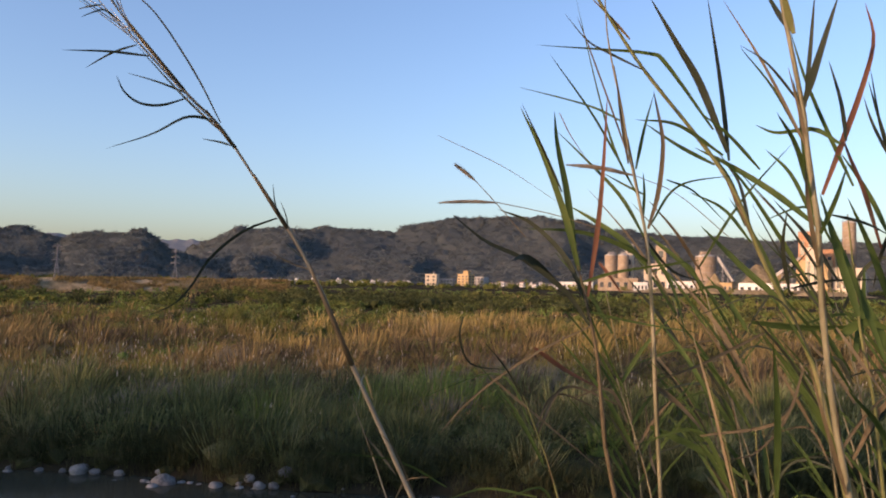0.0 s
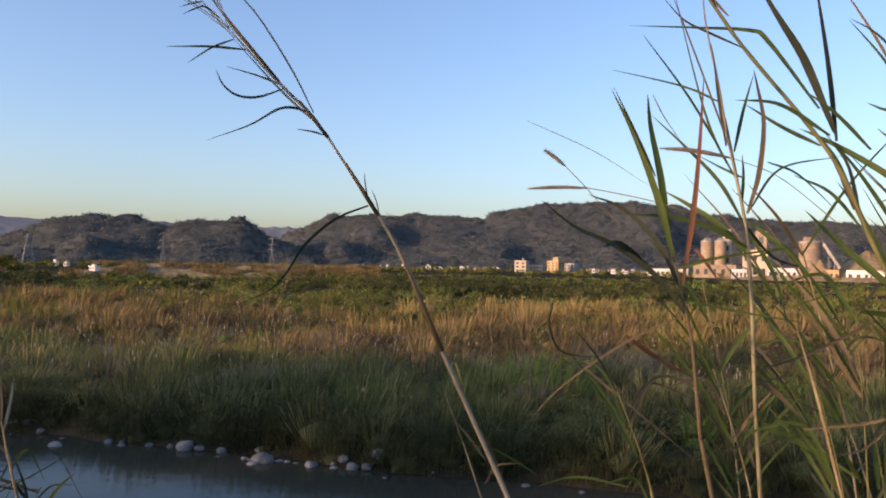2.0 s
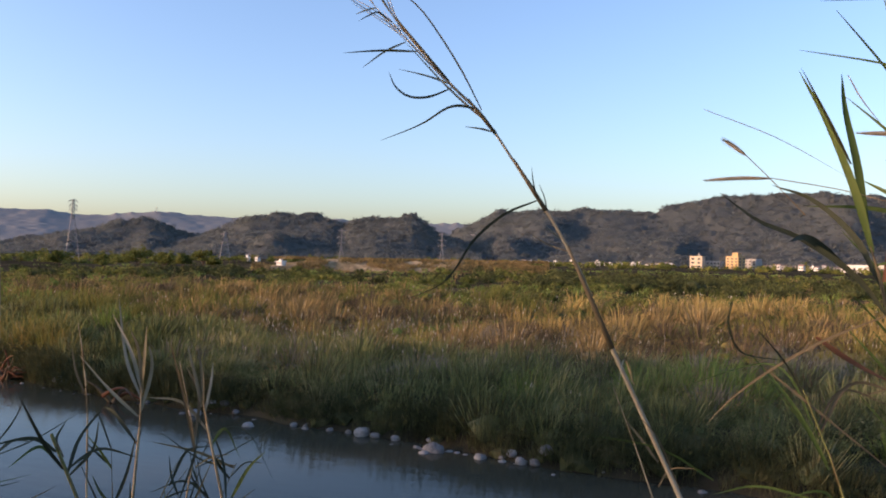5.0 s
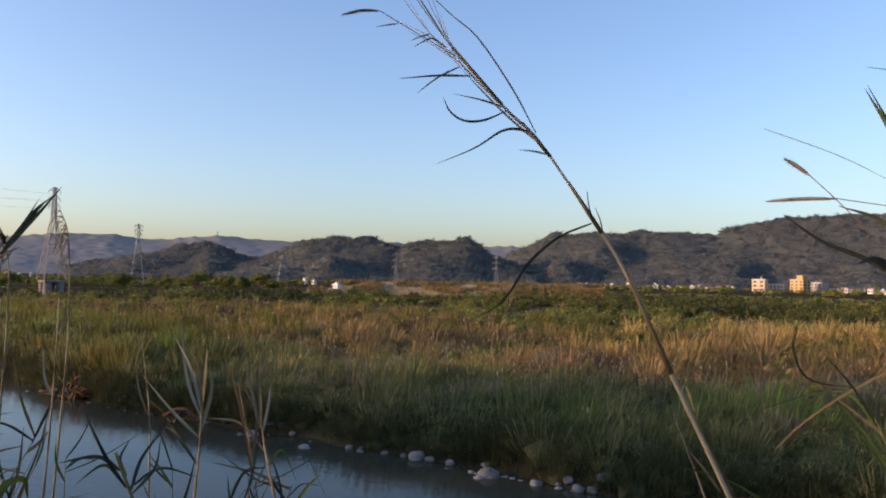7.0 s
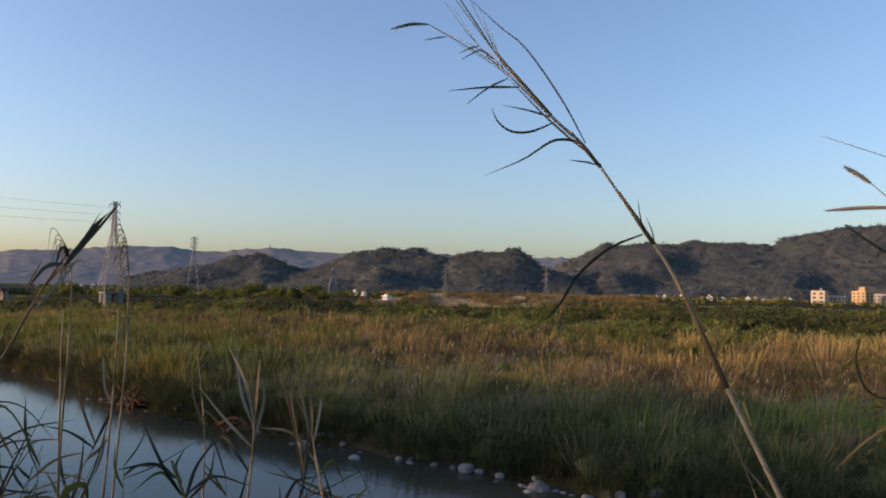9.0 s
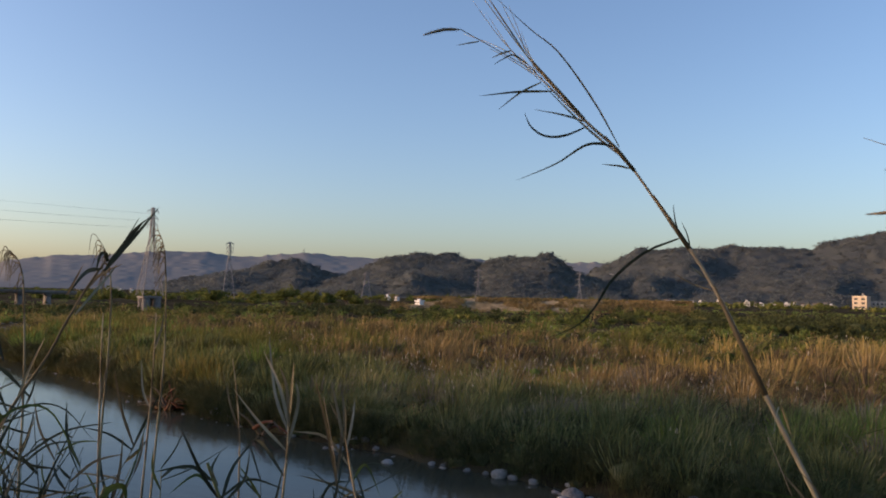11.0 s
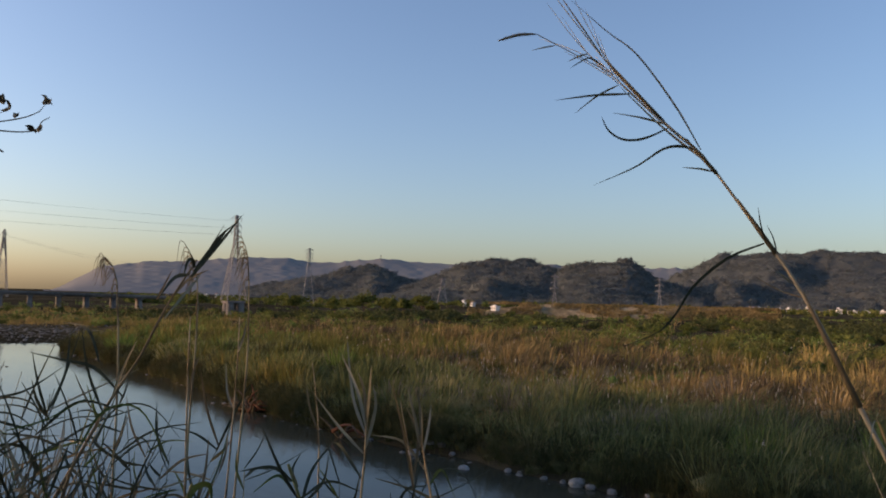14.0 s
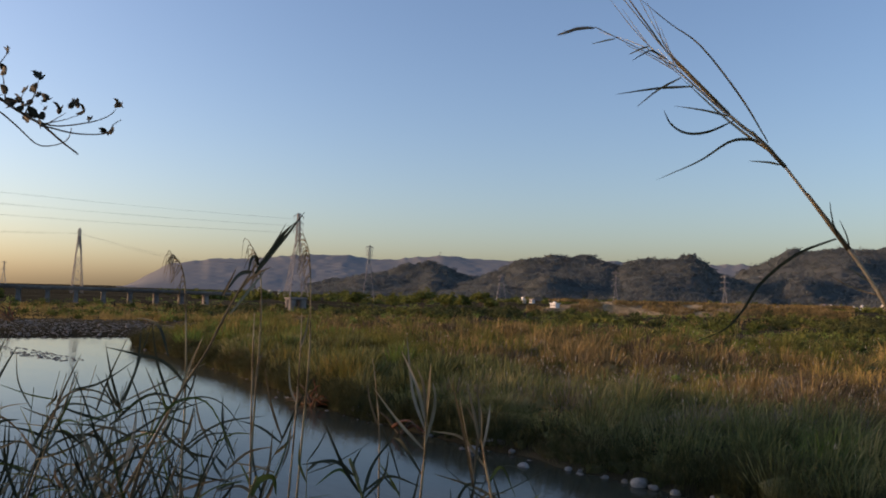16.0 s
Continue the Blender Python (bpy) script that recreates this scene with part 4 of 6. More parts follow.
def mounds(name, label, mat, count, x0, x1, over0, over1, size, seed, patch=None, blades_each=85):
    """Soft rounded humps of bank growth: blades that fan out from a low dome."""
    rng = np.random.default_rng(seed)
    x = rng.uniform(x0, x1, count)
    over = rng.uniform(over0, over1, count)
    y = far_shore(x) + over
    keep = gravel_share(x, y) < 0.3
    if patch:
        keep &= value_noise(x, y, patch[0], patch[1]) > patch[2]
    x, y = x[keep], y[keep]
    d = np.hypot(x, y)
    r = size * rng.uniform(0.6, 1.5, len(x))
    z = ground_height(x, y)
    core, core_t = clumps(np.stack([x, y, z], -1), r * 0.5, seed + 1, 0.6)
    k = np.repeat(np.arange(len(x)), blades_each)
    a = rng.random(len(k)) * math.tau
    u = np.sqrt(rng.random(len(k)))
    out = np.stack([np.cos(a), np.sin(a)], -1) * u[:, None]
    rise = np.sqrt(np.clip(1 - u * u, 0, 1))
    root = np.stack([x[k] + out[:, 0] * r[k] * 0.8, y[k] + out[:, 1] * r[k] * 0.8, z[k] + rise * r[k] * 0.45 - 0.05], -1)
    high = r[k] * rng.uniform(0.35, 0.85, len(k))
    tip = root + np.stack([out[:, 0] * high * 0.9 + 0.15 * high, out[:, 1] * high * 0.9, high * (0.25 + 0.75 * rise)], -1) + rng.normal(0, 0.08, (len(k), 3))
    mid = root * 0.5 + tip * 0.5 + np.stack([0 * high, 0 * high, high * 0.22], -1)
    w = np.maximum(0.024, d[k] * 0.0009) * rng.uniform(0.6, 1.4, len(k))
    turn = rng.random(len(k)) * math.pi
    side = np.stack([np.cos(turn) * w, np.sin(turn) * w, 0 * w], -1) / 2
    verts = np.stack([root - side, root + side, mid - side, mid + side, tip], 1).reshape(-1, 3)
    tri = np.array([[0, 1, 3], [0, 3, 2], [2, 3, 4]])
    t = (tri[None] + (np.arange(len(k)) * 5)[:, None, None]).reshape(-1, 3)
    tagged(part(name, mesh_from(name, np.concatenate([verts, core]), np.concatenate([t, core_t + len(verts)]), mat), None), label, "grass", kind="stuff")


mounds("grass_mounds", "soft dark green humps of grass on the far bank", GREEN_BANK, 420, -70, 26, 1.2, 14, 1.4, 401, None, 105)
mounds("grass_mounds", "bright green humps of lush bank grass", BRIGHT_GREEN, 60, -60, 26, 4.5, 11, 1.6, 405, (8.0, 31, 0.5), 150)
mounds("grass_mounds", "grey-olive humps of weeds on the far bank", GREY_WEED, 130, -60, 26, 4, 17, 1.1, 409, (7.0, 32, 0.45))
mounds("grass_mounds", "humps of growth in painted shade over the far water's edge", SHADE_GRASS, 380, -106, 26, 0.25, 2.2, 0.8, 413)
mounds("grass_mounds", "dark humps of shade-coloured grass among the bank grass", SHADE_GRASS, 190, -104, 26, 2, 16, 1.4, 415, (7.0, 37, 0.5), 100)
mounds("grass_mounds", "yellow-green humps of growth beside the pool", FIELD_GREEN, 260, -106, -40, 1.5, 26, 1.6, 417)
mounds("grass_mounds", "olive humps of growth beside the pool", BRIGHT_GREEN, 130, -106, -45, 1.5, 24, 1.5, 421, (11.0, 33, 0.45))
mounds("grass_mounds", "tawny humps of dry weeds on the plain", DRY, 260, -90, 34, 15, 60, 1.7, 425, (10.0, 34, 0.4))
mounds("grass_mounds", "golden humps of dry grass on the plain", GOLD, 110, -16, 44, 30, 70, 1.9, 429, (12.0, 35, 0.5))
mounds("grass_mounds", "dark brown humps of old weeds among the dry grass", BROWN_WEED, 240, -90, 40, 13, 55, 1.5, 437, (8.0, 38, 0.5), 100)
mounds("grass_mounds", "green humps of weeds among the dry grass", FIELD_GREEN, 200, -90, 34, 16, 70, 1.5, 433, (10.0, 36, 0.45))


def shore_fringe():
    """Grass that hangs over the water's edge."""
    rng = np.random.default_rng(181)
    x = np.concatenate([rng.uniform(-45, 28, 2400), rng.uniform(-112, -40, 3600)])
    y = far_shore(x) + np.where(x < -30, -0.2, 0.15) + 2.0 * rng.random(len(x))
    keep = gravel_share(x, y) < 0.4
    bx, by, k = tufts(x[keep], y[keep], 8, np.full(keep.sum(), 0.35), 182)
    d = np.hypot(bx, by)
    h = rng.uniform(0.45, 1.5, len(bx)) * (0.5 + value_noise(bx, by, 3.0, 184))
    v, t = blades(np.stack([bx, by, np.maximum(ground_height(bx, by), 0) - 0.05], -1), h, np.maximum(0.02, d * 0.0006) * rng.uniform(0.6, 1.2, len(bx)), 183, 1.1, (0.1, -0.4))
    tagged(part("shore_fringe", mesh_from("shore_fringe", v, t, SHADE_GRASS), None), "grass hanging over the far water's edge, shade in its colour", "grass", kind="stuff")


shore_fringe()


def bank_cover():
    """Dry tufts over the earth bank."""
    rng = np.random.default_rng(191)
    a = np.radians(11.5 + 22 * rng.random(3600) ** 1.3)
    d = 310 + rng.uniform(-21, 3, 3600)
    x, y = -d * np.sin(a), d * np.cos(a)
    z = 1.2 + 4.7 * np.clip(1.25 - np.abs(d - 310) / 20 * 1.3, 0, 1) ** 0.7
    keep = value_noise(x, y, 8.0, 192) > np.where(np.degrees(a) > 25, 0.46, 0.3)
    x, y, z = x[keep], y[keep], z[keep]
    bx, by, k = tufts(x, y, 8, np.full(len(x), 0.8), 193)
    v, t = blades(np.stack([bx, by, z[k]], -1), rng.uniform(0.6, 1.5, len(bx)), np.full(len(bx), 0.22), 194, 0.7)
    tagged(part("bank_cover", mesh_from("bank_cover", v, t, DRY), None), "tawny dry grass over the long earth bank", "grass", kind="stuff")


bank_cover()


def plumes(count, d0, d1, over0, over1, high, seed):
    """Pale seed heads on thin stems above the grass."""
    x, y, d = scatter(count, d0, d1, -36, 76, seed)
    over = y - far_shore(x)
    keep = (over > over0) & (over < over1) & (value_noise(x, y, 8.0, seed + 1) > 0.42) & (gravel_share(x, y) < 0.3)
    x, y, d = x[keep], y[keep], d[keep]
    rng = np.random.default_rng(seed + 2)
    n = len(x)
    z = ground_height(x, y)
    h = high * rng.uniform(0.75, 1.2, n)
    lean = rng.uniform(-0.15, 0.35, n)
    root = np.stack([x, y, z], -1)
    neck = root + np.stack([lean * 0.6 * h, 0 * h, h * 0.8], -1)
    v1, t1 = [], []
    w = np.maximum(0.006, d * 0.00018)
    ex, zero = np.stack([w, w * 0, w * 0], -1), None
    stem = np.stack([root - ex, root + ex, neck], 1).reshape(-1, 3)
    ts = np.arange(n * 3).reshape(-1, 3)
    out_v, out_t, k = [stem], [ts], n * 3
    tip = neck + np.stack([lean * 0.5 * h * 0.3, 0 * h, h * 0.22], -1)
    for ang in (0.3, 1.87):
        pw = np.maximum(0.025, d * 0.00045) * rng.uniform(0.7, 1.3, n)
        s = np.stack([np.cos(ang) * pw, np.sin(ang) * pw, 0 * pw], -1)
        mid = neck * 0.55 + tip * 0.45
        q = np.stack([neck, mid - s, mid + s, tip], 1).reshape(-1, 3)
        tri = np.array([[0, 1, 2], [1, 3, 2]])
        out_v.append(q)
        out_t.append((tri[None] + (np.arange(n) * 4)[:, None, None]).reshape(-1, 3) + k)
        k += n * 4
    tagged(part("grass_plumes", mesh_from("grass_plumes", np.concatenate(out_v), np.concatenate(out_t), PLUME), None), "pale feathery seed heads over the grass", "grass", kind="stuff")


plumes(700, 32, 46, 4, 16, 1.5, 159)
plumes(1500, 36, 64, 9, 28, 1.5, 161)
plumes(900, 50, 120, 16, 90, 1.7, 165)


def scrub(name, label, count, d0, d1, az, over0, size, leaves, mat, seed, patch=None, power=1.0):
    x, y, d = scatter(count, d0, d1, az[0], az[1], seed, power)
    keep = (y - far_shore(x) > over0) & (gravel_share(x, y) < 0.2)
    if patch:
        keep &= value_noise(x, y, patch[0], patch[1]) > patch[2]
    x, y, d = x[keep], y[keep], d[keep]
    rng = np.random.default_rng(seed + 1)
    r = size * rng.uniform(0.6, 1.35, len(x))
    c = np.stack([x, y, ground_height(x, y)], -1)
    v, t = leafy(c, r, leaves, np.maximum(0.07, d * 0.0013), seed + 2)
    core_c = c + np.stack([0 * r, 0 * r, r * 0.3], -1)
    v2, t2 = clumps(core_c, r * 0.3, seed + 3, 0.7)
    tagged(part(name, mesh_from(name, np.concatenate([v, v2]), np.concatenate([t, t2 + len(v)]), mat), None), label, "bushes", kind="stuff")


scrub("scrub", "low green scrub over the far river plain", 800, 80, 330, (-36, 76), 48, 2.1, 170, SCRUB, 201, (26.0, 12, 0.3))
scrub("scrub", "dense dark green thicket across the plain", 130, 150, 195, (0.5, 12.5), 60, 3.3, 270, THICKET, 211)
scrub("scrub", "dark green thicket with lower bushes across the plain", 110, 140, 210, (-16, 2), 60, 2.6, 240, THICKET, 213)
scrub("scrub", "scattered dark thicket over the far plain", 90, 170, 280, (12, 40), 60, 2.3, 220, THICKET, 217, (30.0, 41, 0.5))
scrub("scrub", "scattered dark bushes among the dry grass", 240, 46, 125, (-34, 70), 11, 1.3, 200, THICKET, 221, (14.0, 42, 0.4))
scrub("scrub", "dark rounded shrubs in loose rows among the dry grass", 130, 70, 150, (-34, 66), 25, 1.9, 240, THICKET, 223, (22.0, 43, 0.45))
scrub("scrub", "yellow-green shrubs among the dry grass", 120, 60, 160, (-34, 66), 25, 1.7, 200, BRIGHT_GREEN, 227, (18.0, 44, 0.45))
scrub("scrub", "taller scrub and small trees near the pylons", 130, 190, 300, (34, 60), 60, 2.4, 190, THICKET, 231)
scrub("weeds", "soft brown seeding weeds among the grass", 800, 38, 120, (-36, 70), 11, 1.25, 140, BROWN_WEED, 261, (9.0, 14, 0.42))
scrub("weeds", "soft green weeds among the grass", 800, 36, 130, (-36, 74), 9, 1.1, 130, FIELD_GREEN, 265, (8.0, 15, 0.42))
scrub("weeds", "low leafy weeds on the far bank", 420, 30, 62, (-36, 66), 1.2, 0.8, 140, GREEN_BANK, 269)
scrub("far_trees", "dark belt of trees at the foot of the hills", 420, 500, 900, (-36, 60), 100, 4.4, 80, SCRUB, 241, power=-0.5)
scrub("far_trees", "dark trees behind the plain beside the bridge", 80, 400, 520, (38, 58), 100, 3.2, 150, SCRUB, 251)


def shore_bushes(name, label, count, mat, size, deep, seed, x0=-104, x1=22):
    """Ragged clumps of weeds that break the line of the far bank."""
    rng = np.random.default_rng(seed)
    x = rng.uniform(x0, x1, count)
    y = far_shore(x) + 0.6 + rng.uniform(0.1, 1.0, count) * deep
    keep = (gravel_share(x, y) < 0.3) & (value_noise(x, y, 6.0, seed + 1) > 0.36)
    x, y = x[keep], y[keep]
    r = size * rng.uniform(0.55, 1.4, len(x))
    c = np.stack([x, y, np.maximum(ground_height(x, y), 0) + 0.1], -1)
    v, t = leafy(c, r, 120, np.maximum(0.05, np.hypot(x, y) * 0.001), seed + 2, 0.95)
    tagged(part(name, mesh_from(name, v, t, mat), None), label, "bushes", kind="stuff")


shore_bushes("shore_weeds", "dark leafy weeds hanging over the far water's edge", 150, THICKET, 0.85, 2.6, 281)
shore_bushes("shore_weeds", "olive weeds along the top of the far bank", 190, GREEN_BANK, 1.15, 7.0, 285)
shore_bushes("shore_weeds", "tawny seeding weeds along the far bank", 120, DRY, 0.8, 8.0, 289, -104, -14)
shore_bushes("bank_bushes", "dark bushes standing among the bank grass", 90, THICKET, 1.4, 13.0, 293)


shore_bushes("shore_weeds", "soft brown weeds in the shade of the far bank", 170, DRY, 0.9, 13.0, 297, -60, 24)


def mid_tree(az, d, el, label, lean=0.0):
    """A small field tree: trunk, limbs and a ragged crown."""
    c = at(az, el, d)
    z0 = gz(c.x, c.y)
    h = c.z - z0
    ob = thing("tree", (c.x, c.y, z0), label, "tree", "field trees")
    rng = random.Random(int(az * 10))
    bm = bmesh.new()
    top = Vector((lean, 0, h * 0.75))
    tube(bm, curve_points([Vector((0, 0, -0.3)), Vector((0.1, 0, h * 0.35)), top], 7), [h * 0.035 * (1 - i / 8) for i in range(7)], 7)
    part("trunk", bm, BARK, ob)
    cs, rs = [], []
    for i in range(5):
        a = rng.uniform(0, math.tau)
        e = Vector((math.cos(a) * h * 0.28, math.sin(a) * h * 0.28, h * rng.uniform(0.45, 0.8)))
        bm = bmesh.new()
        tube(bm, curve_points([Vector((0.05, 0, h * 0.3)), e * 0.6 + Vector((0, 0, h * 0.1)), e], 5), [h * 0.016 * (1 - k / 6) for k in range(5)], 5)
        part("limb", bm, BARK, ob)
        cs.append(e)
        rs.append(h * rng.uniform(0.22, 0.32))
    cs.append(top)
    rs.append(h * 0.28)
    v, t = leafy(np.array(cs), np.array(rs), 300, d * 0.0011, int(az * 7), 0.9)
    part("crown", mesh_from("crown", v, t, SCRUB), SCRUB, ob)


for az, d, el, lb in ((41.3, 215, 0.25, "round green tree standing over the scrub"), (39.6, 225, -0.1, "dark green tree standing over the scrub"), (38.2, 235, -0.2, "dark green tree standing over the scrub"), (36.9, 300, 0.1, "small dark tree beside a pylon"),
                      (36.2, 230, -0.35, "dark green tree standing over the scrub"), (43.4, 260, -0.2, "dark green tree standing over the scrub"), (53.2, 300, -0.1, "reddish bush-like tree beside the river pylon"), (46.2, 300, -0.1, "hazy green tree near the tall pylon"), (70.6, 230, -0.35, "dark low bush standing on the gravel")):
    mid_tree(az, d, el, lb)


# ---- stones, gravel and driftwood along the water ----
def boulder(x, y, size, seed, sink=0.3):
    bm = bmesh.new()
    bmesh.ops.create_icosphere(bm, subdivisions=3, radius=1)
    o = Vector((seed * 3.1, seed * 1.7, seed * 0.9))
    for v in bm.verts:
        n = v.co.normalized()
        k = 1 + 0.28 * noise.noise(n * 1.1 + o) + 0.12 * noise.noise(n * 2.6 + o)
        v.co = Vector((n.x * k * 0.98, n.y * k * 0.88, n.z * k * 0.66)) * size / 2
    ob = part("boulder", bm, STONE, None, smooth=True)
    ob.matrix_world = pose(x, y, max(gz(x, y), -0.12) + size * (0.36 - sink * 0.72), 0, 0, seed * 57 % 360)
    tagged(ob, "smooth pale grey river boulder at the water's edge", "boulder", "boulders along the shore")


rng = random.Random(12)
for az, el, s in ((11.35, -14.85, 0.85), (12.2, -15.1, 0.55), (13.3, -14.95, 0.45), (14.6, -14.95, 0.5), (16.3, -14.75, 0.8), (17.4, -14.55, 0.42), (19.75, -14.35, 1.15), (20.5, -14.5, 0.6), (20.75, -14.2, 0.4), (21.05, -14.1, 0.5),
                  (22.7, -13.6, 0.55), (23.0, -13.9, 0.35), (25.15, -13.25, 1.0), (26.2, -13.1, 0.4), (33.5, -12.45, 0.75), (35.2, -11.35, 0.6), (37.3, -11.5, 1.0), (36.2, -11.2, 0.55), (38.1, -11.4, 0.5), (33.1, -12.0, 0.4), (45.95, -9.15, 1.0), (45.2, -9.35, 0.35), (51.9, -7.9, 0.5), (36.0, -11.25, 0.7), (34.4, -11.6, 0.45), (18.6, -14.35, 0.5), (13.9, -14.75, 0.6), (24.2, -13.4, 0.6), (27.6, -12.9, 0.45), (29.4, -12.75, 0.5)):
    p = at(az, el, EYE / math.tan(radians(-el)))
    boulder(p.x, p.y, s * 0.8, rng.uniform(1, 90), 0.3)
for i in range(80):
    x = -random.Random(i).uniform(-22, 100)
    y = float(far_shore(np.array([x]))[0]) + rng.uniform(-0.9, 0.25)
    boulder(x, y, rng.uniform(0.14, 0.5) * rng.uniform(0.7, 1.0), rng.uniform(1, 90), 0.3)


def gravel_bar():
    """The bed of cobbles beyond the pool."""
    rng = np.random.default_rng(31)
    x, y = rng.uniform(-200, -96, 6000), rng.uniform(28, 86, 6000)
    keep = (gravel_share(x, y) > 0.3) & (y - far_shore(x) > -1.0)
    x, y = x[keep], y[keep]
    s = 0.08 + 0.24 * rng.random(len(x)) ** 2.5
    v, t = clumps(np.stack([x, y, ground_height(x, y) + s * 0.2], -1), s, 32, 0.6, True)
    tagged(part("gravel_bar", mesh_from("gravel_bar", v, t, GRAVEL), None), "bed of grey river cobbles beyond the pool", "gravel", kind="stuff")
    x, y = rng.uniform(-112, -80, 500), rng.uniform(33, 40, 500)
    keep = ((x + 93) / 15) ** 2 + ((y - 36.5) / 2.2) ** 2 < 1
    s = rng.uniform(0.06, 0.26, keep.sum())
    v, t = clumps(np.stack([x[keep], y[keep], 0 * s - 0.02], -1), s, 33, 0.45)
    tagged(part("gravel_islet", mesh_from("gravel_islet", v, t, GRAVEL), None), "dark stones breaking the water of the pool", "gravel", kind="stuff")


gravel_bar()


def driftwood(x, y, size, seed, label, count=9):
    rng = random.Random(seed)
    ob = thing("driftwood", (x, y, max(gz(x, y), 0)), label, "driftwood")
    for i in range(count):
        a = rng.uniform(-0.4, math.pi + 0.4)
        L = size * rng.uniform(0.5, 1.1)
        d = Vector((math.cos(a), rng.uniform(-0.5, 0.3), abs(math.sin(a)) * rng.uniform(0.2, 0.8))).normalized()
        s = Vector((rng.uniform(-0.5, 0.5) * size, rng.uniform(-0.2, 0.2), rng.uniform(0, 0.15) * size))
        bm = bmesh.new()
        tube(bm, curve_points([s, s + d * L * 0.5 + Vector((0, 0, rng.uniform(0, 0.25) * size)), s + d * L], 6), [size * 0.05 * (1 - k / 7) for k in range(6)], 6)
        part("branch", bm, REED_RED if i % 3 == 0 else REED_DRY if i % 3 == 1 else BARK, ob)


p = at(49.4, -8.5, 53.5)
driftwood(p.x, p.y, 1.7, 3, "reddish tangle of driftwood and roots on the shore", 34)
p = at(41.5, -10.4, 43.6)
driftwood(p.x, p.y - 0.8, 2.4, 8, "bare fallen branch lying in the shallows", 4)
p = at(69.4, -1.77, 165)
driftwood(p.x, p.y, 3.6, 15, "dark tangle of flood driftwood lying on the gravel", 26)


# ---- reeds on the near bank ----
PX = 1 / 1342.0


def reach(pts, d, seed, spread=0.0):
    """Points seen at (azimuth, elevation), about d metres off, wandering a little in depth."""
    rng = random.Random(seed)
    far = rng.uniform(-spread, spread)
    n = max(1, len(pts) - 1)
    return [at(a, e, d + far * i / n) for i, (a, e) in enumerate(pts)]


def reed(label, d, mat, w, stem, taper=0.75, group="reeds on the near bank", power=1.2):
    """A reed: an upright at its root and a jointed stem through the given points, carried down to the bank."""
    pts = reach(stem, d, len(label))
    first = pts[0]
    way = (pts[0] - pts[1]).normalized()
    way = Vector((way.x, way.y, min(way.z, -0.5))).normalized()
    root = first.copy()
    while root.z > gz(root.x, root.y) - 0.05:
        root = root + way * 0.05
    ob = thing("reed", root, label, "reed", group)
    run = curve_points([root, root.lerp(first, 0.5), *pts] if root.z < first.z - 0.1 else pts, 44)
    r0 = w * PX * d / 2
    bm = bmesh.new()
    radii = []
    for i in range(44):
        t = i / 43
        joint = 1.12 if i % 7 == 3 else 1.0
        radii.append(r0 * (1.0 - taper * t ** power) * joint)
    tube(bm, [p - root for p in run], radii, 7)
    part("stem", bm, mat, ob, smooth=True)
    for k in (9, 17, 24, 31):
        a, b = run[k], run[min(k + 5, 43)]
        bm = bmesh.new()
        tube(bm, [a - root, a.lerp(b, 0.5) - root + Vector((r0 * 0.15, 0, 0)), b - root + Vector((r0 * 0.3, 0, 0))], [r0 * 1.05 * (1 - k / 60), r0 * (1 - k / 60), r0 * 0.4], 6)
        part("sheath", bm, REED_DRY, ob, smooth=True)
    return ob


def leaf(parent, d, mat, w, pts):
    """A long blade with a sunk midrib, broadest a third of the way along, folded and slightly twisted."""
    seed = int(abs(pts[0][0]) * 100 + abs(pts[-1][1]) * 37 + w)
    rng = random.Random(seed)
    run = curve_points(reach(pts, d, seed, 0.22), 15)
    o = parent.matrix_world.translation
    bm = bmesh.new()
    rows = []
    half = w * PX * d / 2 * 0.85
    roll0, roll1 = rng.uniform(-0.5, 0.5), rng.uniform(-0.9, 0.9)
    eye = Vector((0, 0, EYE))
    for i, p in enumerate(run):
        t = i / 14
        way = (run[min(i + 1, 14)] - run[max(i - 1, 0)]).normalized()
        view = (p - eye).normalized()
        side = way.cross(view)
        side = side.normalized() if side.length > 0.05 else Vector((1, 0, 0))
        flat_n = way.cross(side).normalized()
        ang = roll0 + (roll1 - roll0) * t
        u = side * math.cos(ang) + flat_n * math.sin(ang)
        nrm = way.cross(u).normalized()
        k = half * min(1, 0.45 + 2.2 * t) * (1 - t ** 2.2) ** 0.8 + 0.0003
        fold = k * 0.35
        rows.append([bm.verts.new(p - o - u * k + nrm * fold), bm.verts.new(p - o), bm.verts.new(p - o + u * k + nrm * fold)])
    for a, b in zip(rows, rows[1:]):
        for i in range(2):
            bm.faces.new((a[i], a[i + 1], b[i + 1], b[i]))
    part("leaf", bm, mat, parent, smooth=True)


